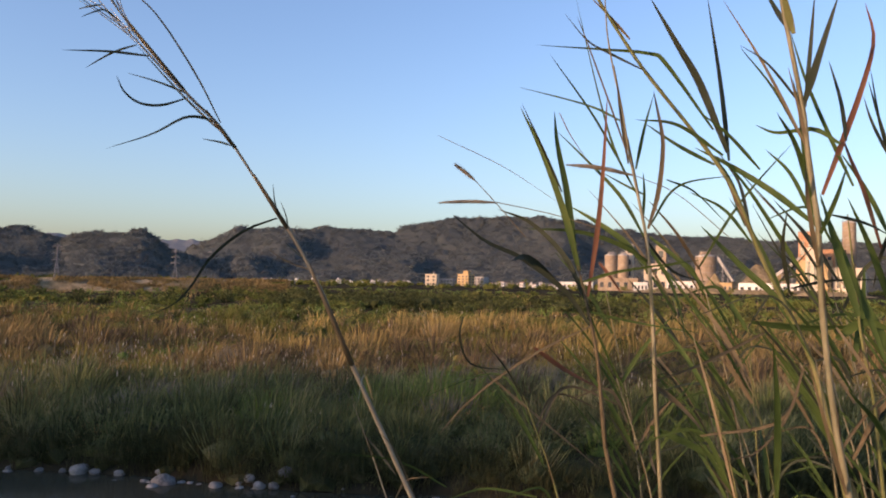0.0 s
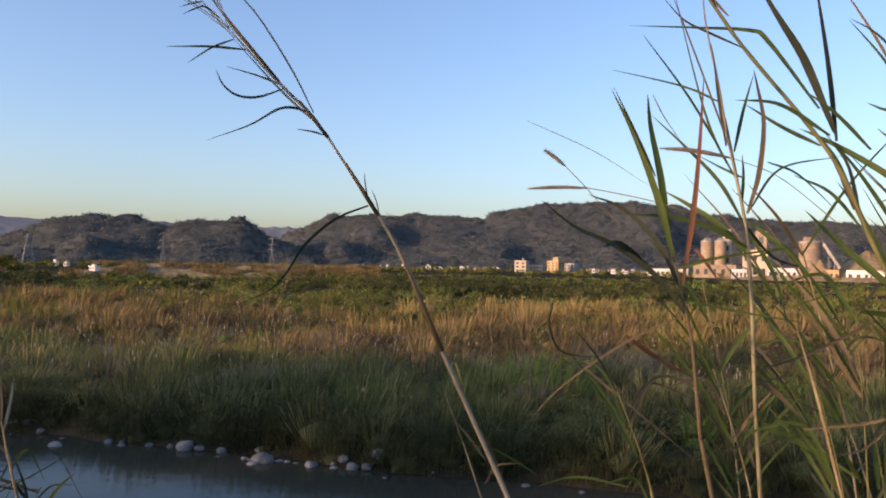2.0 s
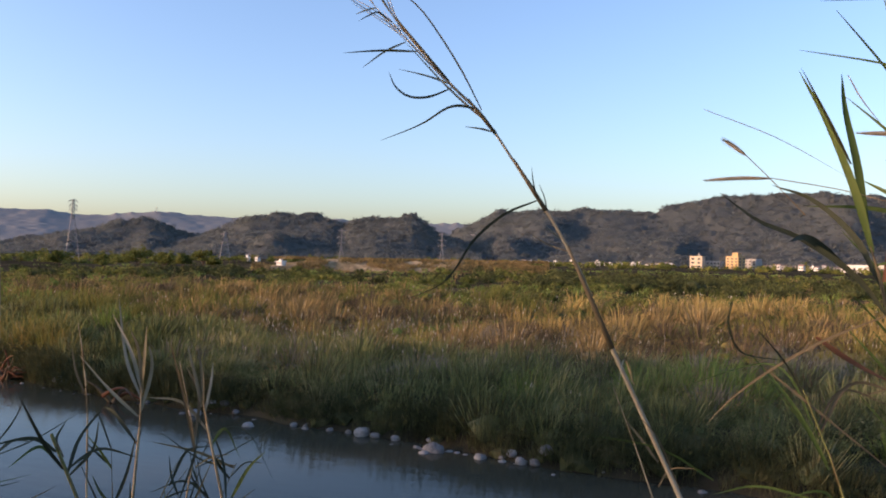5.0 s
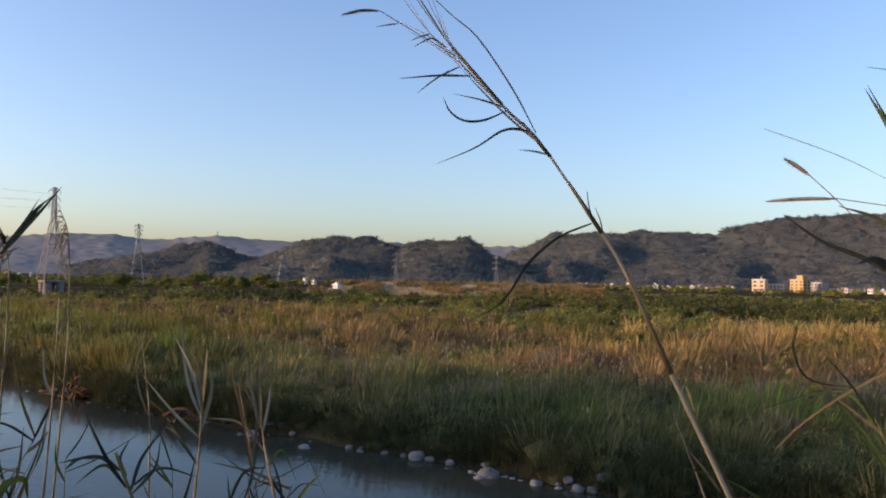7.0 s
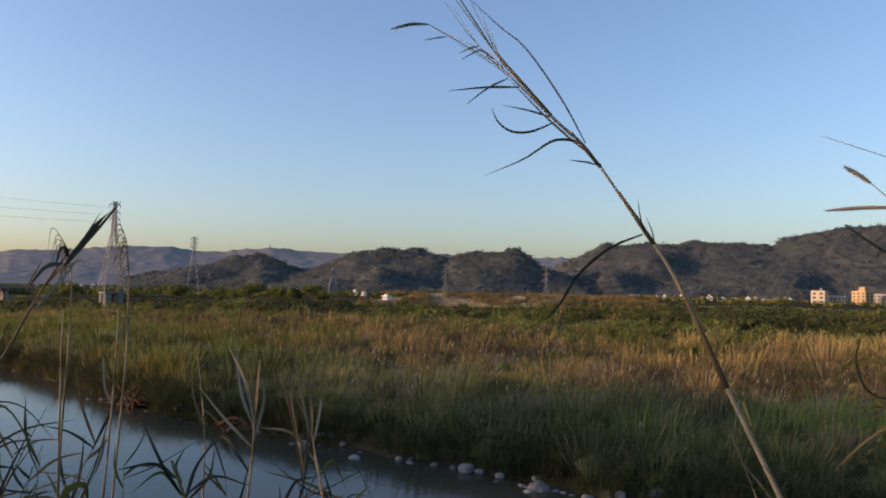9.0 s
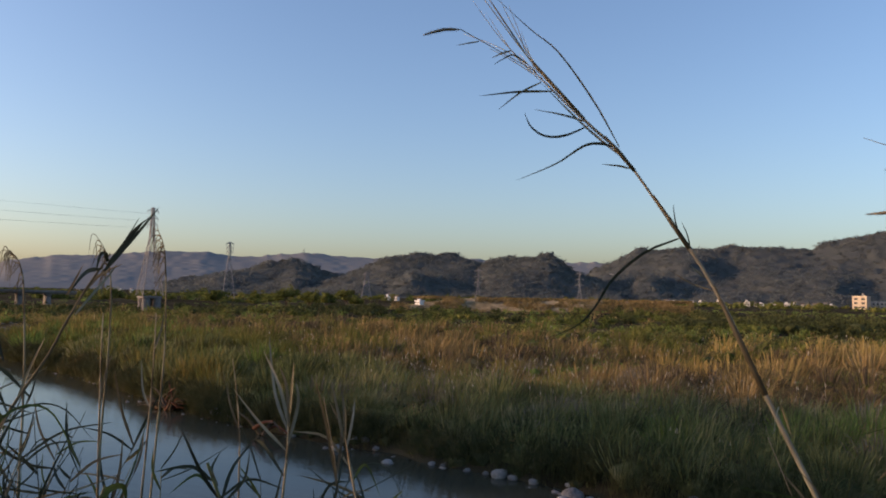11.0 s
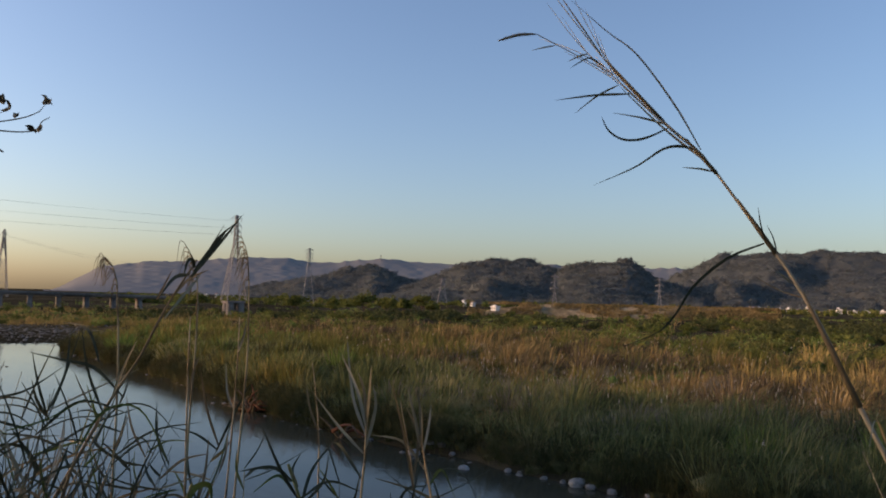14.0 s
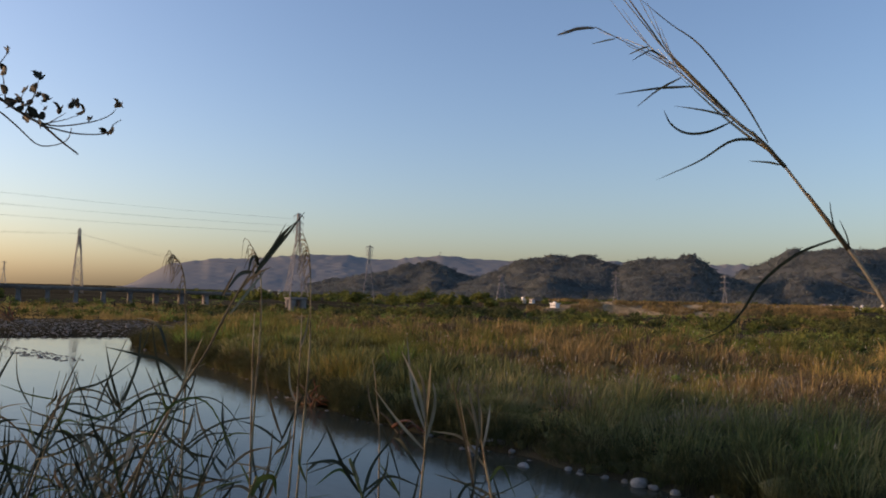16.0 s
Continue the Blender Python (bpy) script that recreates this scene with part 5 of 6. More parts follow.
def seed_head(parent, d, w, pts, stem):
    """A bristly spike on a thread-thin stalk."""
    o = parent.matrix_world.translation
    rng = random.Random(int(abs(pts[0][0]) * 100))
    run = curve_points(reach(pts, d, 1), 12)
    thin = curve_points(reach(stem, d, 1), 12)
    bm = bmesh.new()
    tube(bm, [p - o for p in thin], [0.0011] * 12, 5)
    part("stalk", bm, REED_DRY, parent)
    r = w * PX * d / 2
    bm = bmesh.new()
    tube(bm, [p - o for p in run], [r * 0.5 * (1 - abs(2 * i / 11 - 1) ** 3) + 0.0006 for i in range(12)], 8)
    for _ in range(700):
        t = rng.random()
        k = min(int(t * 11), 10)
        p = run[k].lerp(run[k + 1], t * 11 - k) - o
        way = (run[k] - run[k + 1]).normalized()
        out = Vector((rng.gauss(0, 1), rng.gauss(0, 1), rng.gauss(0, 1))).normalized()
        tip = p + (out + way * 0.7) * r * rng.uniform(0.9, 1.8) * (1 - 0.6 * abs(2 * t - 1) ** 3)
        s = way.cross(out) * 0.0005
        bm.faces.new([bm.verts.new(p - s), bm.verts.new(p + s), bm.verts.new(tip)])
    part("seed_head", bm, BRISTLE, parent, "brown bristly seed head")


stalk = reed("tall dry reed stalk leaning over the river", 1.8, WEATHERED, 12, ((3.57, -12.89), (6.84, -6.15), (9.02, -1.18), (10.91, 2.39), (12.34, 4.50), (13.97, 6.96), (15.87, 9.70), (17.02, 11.11), (18.98, 12.83), (21.96, 15.81), (23.92, 18.04), (26.57, 21.20), (27.90, 22.72),), 0.9, power=0.6)
leaf(stalk, 1.8, REED_DARK_SHADED, 5, ((21.65, 15.12), (24.30, 15.11), (27.18, 14.81),))
leaf(stalk, 1.8, REED_DARK_SHADED, 4, ((22.47, 15.78), (24.09, 15.02), (25.70, 13.84),))
leaf(stalk, 1.8, REED_DARK_SHADED, 5, ((18.98, 12.83), (20.87, 13.40), (23.00, 13.83),))
leaf(stalk, 1.8, REED_DARK_SHADED, 5, ((18.93, 12.59), (20.64, 11.92), (22.12, 11.89), (23.19, 12.56), (23.72, 13.59),))
leaf(stalk, 1.8, REED_DARK_SHADED, 6, ((16.77, 10.90), (17.93, 11.26), (19.25, 11.11), (21.25, 9.85), (24.24, 8.59),))
leaf(stalk, 1.8, REED_DARK_SHADED, 4, ((15.87, 9.41), (16.68, 9.63), (17.91, 9.77),))
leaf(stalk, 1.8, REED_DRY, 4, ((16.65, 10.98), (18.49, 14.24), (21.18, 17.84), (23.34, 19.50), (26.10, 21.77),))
leaf(stalk, 1.8, REED_DARK_SHADED, 6, ((12.43, 4.31), (14.79, 3.30), (17.05, 1.33), (18.28, -0.68), (19.52, -2.10), (21.91, -3.21),))
leaf(stalk, 1.8, REED_DARK_SHADED, 2.5, ((12.30, 4.35), (12.64, 5.56), (12.81, 6.80),))
leaf(stalk, 1.8, REED_DARK_SHADED, 2.5, ((11.57, 3.28), (11.82, 4.56), (12.23, 5.56),))
leaf(stalk, 1.8, REED_DARK_SHADED, 3.5, ((10.63, 1.51), (11.20, 2.00), (11.76, 2.49),))
leaf(stalk, 1.8, REED_DRY, 3.5, ((10.07, 0.58), (11.59, 1.09), (13.14, 2.06),))
leaf(stalk, 1.8, THREAD, 1.5, ((22.39, 16.02), (23.70, 18.04), (24.15, 19.23), (25.05, 21.19),))
leaf(stalk, 1.8, THREAD, 1.5, ((22.83, 16.63), (25.65, 18.25), (28.48, 19.23),))
leaf(stalk, 1.8, THREAD, 1.5, ((22.39, 16.22), (24.37, 19.23), (25.93, 21.96),))
leaf(stalk, 1.8, REED_DARK_SHADED, 4, ((24.78, 18.05), (25.51, 17.85), (26.28, 17.54),))
leaf(stalk, 1.8, REED_DARK_SHADED, 3, ((27.26, 18.69), (28.12, 18.56), (28.99, 18.39),))
leaf(stalk, 1.8, REED_DRY, 3, ((23.70, 17.84), (25.91, 20.81), (27.25, 22.54),))
leaf(stalk, 1.8, WEATHERED, 5, ((16.66, 10.44), (17.90, 11.44), (19.53, 12.86), (21.27, 14.54), (22.50, 15.75),))
leaf(stalk, 1.8, THREAD, 3, ((16.88, 10.86), (18.46, 12.23), (20.19, 13.88), (21.89, 15.51), (23.03, 16.56),))
leaf(stalk, 1.8, THREAD, 3, ((19.54, 13.14), (21.06, 14.62), (22.50, 16.00), (23.56, 17.12), (24.27, 17.91),))
leaf(stalk, 1.8, THREAD, 1.5, ((22.50, 15.83), (24.57, 17.82), (26.80, 20.72),))
leaf(stalk, 1.8, THREAD, 1.5, ((23.03, 16.32), (24.69, 17.34), (26.53, 18.26),))
leaf(stalk, 1.8, THREAD, 1.5, ((22.81, 16.08), (23.27, 17.44), (24.04, 19.41),))
leaf(stalk, 1.8, THREAD, 1.5, ((23.03, 16.40), (25.68, 18.99), (27.91, 21.65),))
leaf(stalk, 1.8, REED_DARK_SHADED, 3, ((23.56, 17.12), (24.57, 17.74), (25.34, 17.49), (26.07, 17.08),))
leaf(stalk, 1.8, STRAW, 3, ((5.09, -9.01), (5.78, -7.21), (6.21, -9.12),))
seed_head(stalk, 1.8, 9, ((31.52, 19.09), (30.01, 19.48), (28.66, 19.51),), ((28.66, 19.51), (27.17, 18.77), (24.99, 17.65), (22.82, 16.51),))

foot = reed("thin pale dry grass stalks below the leaning reed", 1.9, STRAW, 4, ((3.66, -16.61), (4.99, -13.11), (6.55, -9.29),))
leaf(foot, 1.9, REED_DRY, 5, ((3.29, -14.29), (4.58, -12.71), (5.87, -11.31),))
leaf(foot, 1.9, REED_GREEN, 4, ((-0.52, -15.11), (3.31, -13.31), (9.16, -12.67),))
leaf(foot, 1.9, REED_DRY, 3, ((1.78, -15.91), (3.32, -12.71), (4.83, -11.11),))
leaf(foot, 1.9, REED_GREEN, 5, ((-7.24, -15.58), (-3.47, -15.15), (-0.54, -16.00),))
leaf(foot, 1.9, REED_DRY, 4, ((3.25, -15.92), (2.44, -14.68), (0.76, -14.46),))

p1 = reed("brown-stemmed reed with broad green upper leaves", 1.9, REED_DRY, 10, ((-12.96, -15.60), (-12.12, -11.42), (-11.58, -5.81), (-10.94, -2.53), (-10.38, -0.03), (-10.03, 1.22),))
leaf(p1, 1.9, REED_GREEN, 15, ((-10.16, 0.80), (-9.08, 5.00), (-7.35, 9.61), (-5.61, 13.01),))
leaf(p1, 1.9, REED_GREEN, 16, ((-9.86, 2.06), (-9.15, 6.68), (-8.42, 10.23), (-8.2, 12.6),))
leaf(p1, 1.9, REED_DARK_SHADED, 6, ((-8.85, 6.68), (-7.43, 9.82), (-5.77, 13.17),))
leaf(p1, 1.9, REED_RED, 11, ((-10.80, -1.07), (-11.49, 4.17), (-11.86, 8.74), (-12.10, 13.70),))
leaf(p1, 1.9, REED_DARK_SHADED, 11, ((-10.60, -1.28), (-9.12, 1.84), (-6.57, 4.35), (-4.01, 5.39),))
leaf(p1, 1.9, REED_DARK_SHADED, 11, ((-11.03, -3.27), (-9.14, -0.69), (-5.97, 1.67), (-3.19, 2.91), (-0.60, 4.91),))
leaf(p1, 1.9, REED_DARK_SHADED, 16, ((-8.51, -0.07), (-6.39, 1.68), (-5.13, 1.49),))
leaf(p1, 1.9, REED_GREEN, 7, ((-10.38, -0.03), (-13.23, 0.85), (-18.74, 1.73),))
leaf(p1, 1.9, REED_DRY, 5, ((-11.03, -3.27), (-7.53, -5.04), (-4.19, -7.29), (-1.69, -9.41), (0.05, -11.39),))
leaf(p1, 1.9, REED_DRY, 5, ((-3.69, -7.22), (-7.59, -10.25), (-12.75, -14.10),))
leaf(p1, 1.9, REED_PALE, 1.2, ((0.58, 10.81), (-4.39, 8.56), (-8.65, 5.84),))
leaf(p1, 1.9, REED_DRY, 2, ((-8.58, 12.49), (-9.43, 10.83), (-10.70, 8.96),))
leaf(p1, 1.9, REED_DARK_SHADED, 5, ((-1.58, -2.74), (-1.35, -4.43), (-2.28, -6.30), (-5.03, -6.65),))
leaf(p1, 1.9, REED_RED, 10, ((-6.90, -4.93), (-9.21, -6.52), (-11.88, -7.84),))
leaf(p1, 1.9, REED_GREEN, 5, ((-10.60, -2.12), (-14.06, -2.85), (-18.76, -3.50),))
leaf(p1, 1.9, REED_GREEN, 6, ((-11.02, -2.53), (-12.48, -5.78), (-14.11, -8.93),))
seed_head(p1, 1.9, 11, ((-0.79, 8.65), (-1.49, 8.15), (-2.36, 7.44),), ((-2.36, 7.44), (-4.00, 5.72), (-6.16, 3.29),))
seed_head(p1, 1.9, 10, ((0.44, 5.79), (-1.87, 5.91), (-4.09, 5.85),), ((-4.09, 5.85), (-8.24, 4.99), (-11.57, 3.96),))

p2 = reed("tall green reed with thin forked leaves", 2.1, STALK, 8, ((-16.12, -15.34), (-15.68, -8.04), (-15.45, -2.40), (-15.11, 2.11), (-14.82, 4.17), (-14.23, 7.06), (-13.56, 10.34), (-13.05, 13.19), (-12.50, 15.60), (-12.06, 17.96), (-11.83, 20.84),))
leaf(p2, 2.1, REED_DRY, 10, ((-15.10, 3.96), (-15.80, 6.63), (-16.09, 10.07), (-15.68, 12.49), (-15.39, 13.89),))
leaf(p2, 2.1, REED_GREEN, 7, ((-14.18, 8.29), (-14.77, 11.12), (-15.47, 13.69),))
leaf(p2, 2.1, REED_GREEN, 8, ((-14.82, 3.35), (-13.19, 6.24), (-10.91, 8.75), (-8.38, 11.18),))
leaf(p2, 2.1, REED_GREEN, 5, ((-13.58, 7.89), (-11.09, 12.24), (-7.81, 16.70),))
leaf(p2, 2.1, REED_GREEN, 5, ((-13.23, 11.73), (-10.66, 12.98), (-5.59, 14.36),))
leaf(p2, 2.1, REED_DARK_SHADED, 5, ((-14.66, 15.34), (-12.28, 16.59), (-10.62, 17.56), (-8.92, 19.44),))
leaf(p2, 2.1, REED_GREEN, 14, ((-15.15, 1.08), (-13.21, 3.13), (-11.36, 4.46), (-9.49, 5.59),))
leaf(p2, 2.1, REED_GREEN, 10, ((-15.23, 1.49), (-12.81, 2.92), (-9.93, 3.74), (-6.15, 3.92),))
leaf(p2, 2.1, REED_GREEN, 6, ((-14.73, 4.58), (-14.80, 6.64), (-14.71, 8.07),))
leaf(p2, 2.1, REED_GREEN, 5, ((-14.40, 6.23), (-12.75, 9.54), (-11.49, 13.64), (-9.75, 20.37),))
leaf(p2, 2.1, REED_DRY, 4, ((-13.98, 8.29), (-12.53, 12.40), (-10.83, 16.84), (-9.84, 19.22),))
leaf(p2, 2.1, REED_DRY, 6, ((-13.66, 8.71), (-13.06, 12.38), (-12.71, 15.19),))
leaf(p2, 2.1, REED_GREEN, 5, ((-14.80, 6.43), (-13.59, 7.07), (-11.74, 8.12),))
leaf(p2, 2.1, REED_GREEN, 5, ((-16.38, 7.51), (-18.34, 6.58), (-20.63, 4.14),))
leaf(p2, 2.1, REED_GREEN, 9, ((-15.22, 3.35), (-17.59, 1.31), (-20.64, -2.24),))
leaf(p2, 2.1, REED_GREEN, 9, ((-15.22, 2.52), (-16.82, -0.33), (-17.80, -3.94),))
leaf(p2, 2.1, REED_DARK_SHADED, 6, ((-14.82, 3.35), (-16.81, 0.90), (-19.13, 0.12),))
leaf(p2, 2.1, REED_RED, 7, ((-11.60, 1.45), (-12.42, 0.42), (-13.24, -0.81),))
leaf(p2, 2.1, REED_GREEN, 5, ((-15.21, 4.17), (-17.17, 7.01), (-21.00, 7.71),))
leaf(p2, 2.1, REED_DRY, 6, ((-15.72, -13.49), (-15.32, -11.99), (-14.89, -7.69),))
leaf(p2, 2.1, REED_DRY, 11, ((-15.48, -7.26), (-17.25, -8.54), (-19.35, -10.71),))
leaf(p2, 2.1, REED_GREEN, 14, ((-15.31, -10.24), (-18.79, -11.60), (-22.49, -13.58),))
seed_head(p2, 2.1, 13, ((-9.17, 8.68), (-11.53, 8.45), (-14.23, 7.80),), ((-14.23, 7.80), (-17.18, 6.40), (-20.63, 3.34),))

p3 = reed("yellow-green reed stalk arching across its neighbours", 2.3, STEM_GREEN, 9, ((-28.00, -13.94), (-27.35, -10.86), (-26.01, -5.46), (-24.63, -2.10), (-22.84, 1.76), (-21.00, 6.52), (-18.71, 10.17), (-15.15, 14.77), (-13.09, 17.72), (-11.00, 20.88),), 0.4)
leaf(p3, 2.3, REED_DARK_SHADED, 16, ((-20.54, 9.31), (-18.70, 14.10), (-17.12, 16.90), (-15.11, 20.26),))
leaf(p3, 2.3, REED_DARK_SHADED, 10, ((-20.62, 8.71), (-20.04, 14.01), (-19.14, 19.92),))
leaf(p3, 2.3, REED_GREEN, 9, ((-19.55, 10.93), (-16.34, 15.60), (-15.13, 16.45), (-11.45, 16.94), (-6.82, 17.35),))
leaf(p3, 2.3, REED_GREEN, 8, ((-20.24, 9.12), (-17.15, 11.35), (-14.16, 11.86),))
leaf(p3, 2.3, REED_GREEN, 8, ((-19.67, 8.47), (-17.16, 9.91), (-14.77, 11.60),))
leaf(p3, 2.3, REED_GREEN, 13, ((-26.20, 4.07), (-23.57, 6.37), (-20.62, 8.43), (-18.33, 9.71),))
leaf(p3, 2.3, REED_GREEN, 12, ((-21.74, 4.13), (-20.62, 7.33), (-19.10, 9.68),))
leaf(p3, 2.3, REED_DRY, 7, ((-22.11, 3.34), (-21.37, 6.91), (-20.43, 8.52),))
leaf(p3, 2.3, REED_GREEN, 7, ((-22.66, 8.04), (-20.62, 10.48), (-18.70, 12.15),))
leaf(p3, 2.3, REED_GREEN, 8, ((-27.38, -2.75), (-23.92, 3.33), (-21.74, 6.90), (-19.86, 9.33),))
leaf(p3, 2.3, REED_GREEN, 12, ((-24.63, -2.10), (-22.48, 2.94), (-20.62, 6.13),))
leaf(p3, 2.3, REED_GREEN, 14, ((-24.28, -1.34), (-21.38, 1.35), (-18.73, 4.16),))
leaf(p3, 2.3, REED_DARK_SHADED, 5, ((-27.38, -2.75), (-24.63, 0.99), (-22.11, 5.71),))
leaf(p3, 2.3, REED_GREEN, 14, ((-28.01, -12.20), (-26.01, -8.07), (-22.85, -3.33),))
leaf(p3, 2.3, REED_GREEN, 16, ((-27.35, -10.86), (-25.67, -6.98), (-22.67, -2.17),))
leaf(p3, 2.3, REED_DRY, 6, ((-26.01, -9.55), (-24.62, -7.06), (-22.85, -4.11),))
leaf(p3, 2.3, REED_GREEN, 7, ((-22.11, 2.94), (-20.25, 5.34), (-17.95, 6.59),))
leaf(p3, 2.3, REED_DARK_SHADED, 5, ((-27.71, -3.48), (-25.68, 0.24), (-23.57, 2.94),))
leaf(p3, 2.3, REED_DRY, 6, ((-13.71, 17.49), (-12.26, 19.11), (-10.58, 20.71),))

p4 = reed("stout reed with a sheathed yellow-brown top", 1.7, STALK, 11, ((-28.17, -13.92), (-27.36, -9.41), (-26.77, -4.28), (-26.44, 0.25), (-26.31, 4.07), (-25.76, 8.29), (-25.42, 11.72), (-24.75, 15.50), (-24.11, 18.84), (-23.93, 20.11),), 0.4)
leaf(p4, 1.7, REED_DARK_SHADED, 15, ((-25.45, 12.28), (-26.40, 15.33), (-27.61, 19.09),))
leaf(p4, 1.7, REED_DARK_SHADED, 8, ((-25.52, 12.08), (-25.88, 16.11), (-26.13, 19.29),))
leaf(p4, 1.7, REED_DARK_SHADED, 11, ((-24.54, 17.17), (-23.75, 18.52), (-22.91, 20.06),))
leaf(p4, 1.7, STEM_GREEN, 14, ((-24.82, 16.95), (-24.36, 18.81), (-24.11, 20.27),))
leaf(p4, 1.7, REED_DRY, 6, ((-25.76, 9.05), (-23.02, 14.92), (-20.21, 19.63),))
leaf(p4, 1.7, REED_DARK_SHADED, 5, ((-25.52, 11.90), (-23.20, 15.09), (-21.35, 16.56),))
leaf(p4, 1.7, REED_GREEN, 6, ((-25.76, 9.05), (-23.57, 13.37), (-21.35, 16.41),))
leaf(p4, 1.7, REED_GREEN, 9, ((-27.65, 9.50), (-26.04, 10.58), (-23.75, 10.50), (-22.40, 11.08),))
leaf(p4, 1.7, REED_RED, 12, ((-26.55, 6.16), (-27.75, 9.60), (-28.93, 13.06), (-29.63, 16.01), (-29.15, 18.34),))
leaf(p4, 1.7, REED_DARK_SHADED, 8, ((-27.99, 9.66), (-27.69, 12.27), (-26.99, 14.97),))
leaf(p4, 1.7, REED_GREEN, 8, ((-28.41, 6.66), (-26.91, 10.30), (-25.53, 13.95), (-24.65, 16.97),))
leaf(p4, 1.7, REED_GREEN, 8, ((-26.20, 4.07), (-24.64, 7.58), (-23.02, 9.39),))
leaf(p4, 1.7, REED_DARK_SHADED, 8, ((-24.56, -0.56), (-24.14, 2.55), (-24.39, 5.19),))
leaf(p4, 1.7, REED_GREEN, 10, ((-26.03, 4.84), (-25.52, 8.30), (-25.17, 11.74), (-24.75, 14.02),))
leaf(p4, 1.7, REED_GREEN, 10, ((-25.90, 6.00), (-24.99, 9.47), (-23.75, 11.84),))
leaf(p4, 1.7, REED_DRY, 7, ((-26.04, 6.75), (-25.35, 10.97), (-24.47, 14.79),))
leaf(p4, 1.7, REED_GREEN, 9, ((-26.37, 3.31), (-27.40, 5.95), (-28.08, 8.17),))
leaf(p4, 1.7, REED_GREEN, 16, ((-28.70, -1.95), (-27.39, 2.54), (-26.38, 6.36),))
leaf(p4, 1.7, REED_GREEN, 12, ((-30.24, -4.81), (-28.06, 1.41), (-26.38, 5.98),))
leaf(p4, 1.7, REED_DARK_SHADED, 6, ((-27.06, 4.82), (-29.06, 4.21), (-30.66, 3.26),))
leaf(p4, 1.7, REED_DARK_SHADED, 6, ((-24.63, -0.17), (-27.05, 0.38), (-30.01, 0.50),))
leaf(p4, 1.7, REED_DRY, 4, ((-25.50, -5.11), (-24.34, -8.96), (-22.49, -11.37), (-20.67, -12.11),))
leaf(p4, 1.7, REED_DRY, 6, ((-18.79, -10.64), (-23.92, -9.19), (-25.50, -5.49),))
leaf(p4, 1.7, REED_DRY, 8, ((-26.37, 1.01), (-25.69, 5.62), (-25.52, 8.30),))
leaf(p4, 1.7, REED_GREEN, 13, ((-23.74, -14.51), (-23.78, -9.01), (-23.49, -3.69),))
leaf(p4, 1.7, REED_GREEN, 11, ((-23.21, -13.86), (-22.92, -11.33), (-22.67, -9.86),))
leaf(p4, 1.7, REED_DRY, 9, ((-28.00, -13.60), (-27.02, -10.17), (-25.67, -5.10),))
leaf(p4, 1.7, REED_DRY, 7, ((-22.85, -3.33), (-18.77, -5.69), (-15.29, -7.15),))
leaf(p4, 1.7, STRAW, 5, ((-21.22, -15.18), (-19.61, -8.58), (-18.19, -3.52),))

p5 = reed("reddish dry reed among green leaves", 1.95, STEM_GREEN, 8, ((-30.10, -13.64), (-29.59, -7.75), (-28.86, -3.42), (-28.39, 1.41), (-28.07, 4.80),))
leaf(p5, 1.95, REED_GREEN, 9, ((-30.50, 3.26), (-29.23, 6.25), (-27.65, 8.94),))
leaf(p5, 1.95, REED_RED, 8, ((-30.02, 2.53), (-29.07, 6.26), (-28.25, 8.53), (-27.75, 10.05),))
leaf(p5, 1.95, REED_DARK_SHADED, 7, ((-30.84, 7.64), (-29.90, 10.98), (-29.33, 13.38),))
leaf(p5, 1.95, REED_DARK_SHADED, 6, ((-30.69, 8.01), (-29.58, 10.64), (-29.03, 12.51),))
leaf(p5, 1.95, REED_GREEN, 12, ((-30.79, -1.87), (-29.38, 2.53), (-28.07, 5.92),))
leaf(p5, 1.95, REED_DARK_SHADED, 7, ((-30.66, 3.99), (-30.02, 2.16), (-29.53, -0.07),))
leaf(p5, 1.95, REED_GREEN, 14, ((-31.23, -6.88), (-29.99, -3.00), (-28.06, 1.03),))
leaf(p5, 1.95, REED_GREEN, 18, ((-27.37, -3.50), (-29.03, -2.31), (-30.94, -2.95),))
leaf(p5, 1.95, REED_GREEN, 14, ((-28.37, -4.93), (-28.87, -1.94), (-29.05, 1.41),))
leaf(p5, 1.95, REED_DARK_SHADED, 6, ((-31.00, 7.63), (-30.06, 10.24), (-29.43, 14.26),))
leaf(p5, 1.95, REED_GREEN, 14, ((-31.19, -12.45), (-29.96, -9.13), (-28.03, -6.80),))
leaf(p5, 1.95, REED_DRY, 6, ((-27.38, -2.75), (-29.02, -5.25), (-30.60, -7.65),))
leaf(p5, 1.95, REED_GREEN, 14, ((-22.12, -2.58), (-25.67, -2.83), (-30.00, -2.45),))

q1 = reed("dark reed with drooping leaves leaning over the pool", 2.2, REED_DRY, 6, ((60.30, -10.83), (58.59, -7.45), (56.96, -4.72), (55.91, -2.39), (54.90, -0.33), (53.92, 1.37), (53.40, 2.31),), 0.6)
leaf(q1, 2.2, REED_DARK_SHADED, 10, ((53.76, 1.06), (52.76, 2.46), (51.66, 3.88), (50.32, 5.75),))
leaf(q1, 2.2, REED_DARK_SHADED, 7, ((53.55, 1.46), (52.48, 3.12), (51.75, 4.21), (50.92, 4.98),))
leaf(q1, 2.2, REED_DARK_SHADED, 6, ((53.49, 1.71), (52.66, 2.95), (51.62, 4.90),))
leaf(q1, 2.2, REED_DARK_SHADED, 5, ((53.12, 2.04), (52.18, 3.37), (51.30, 4.63),))
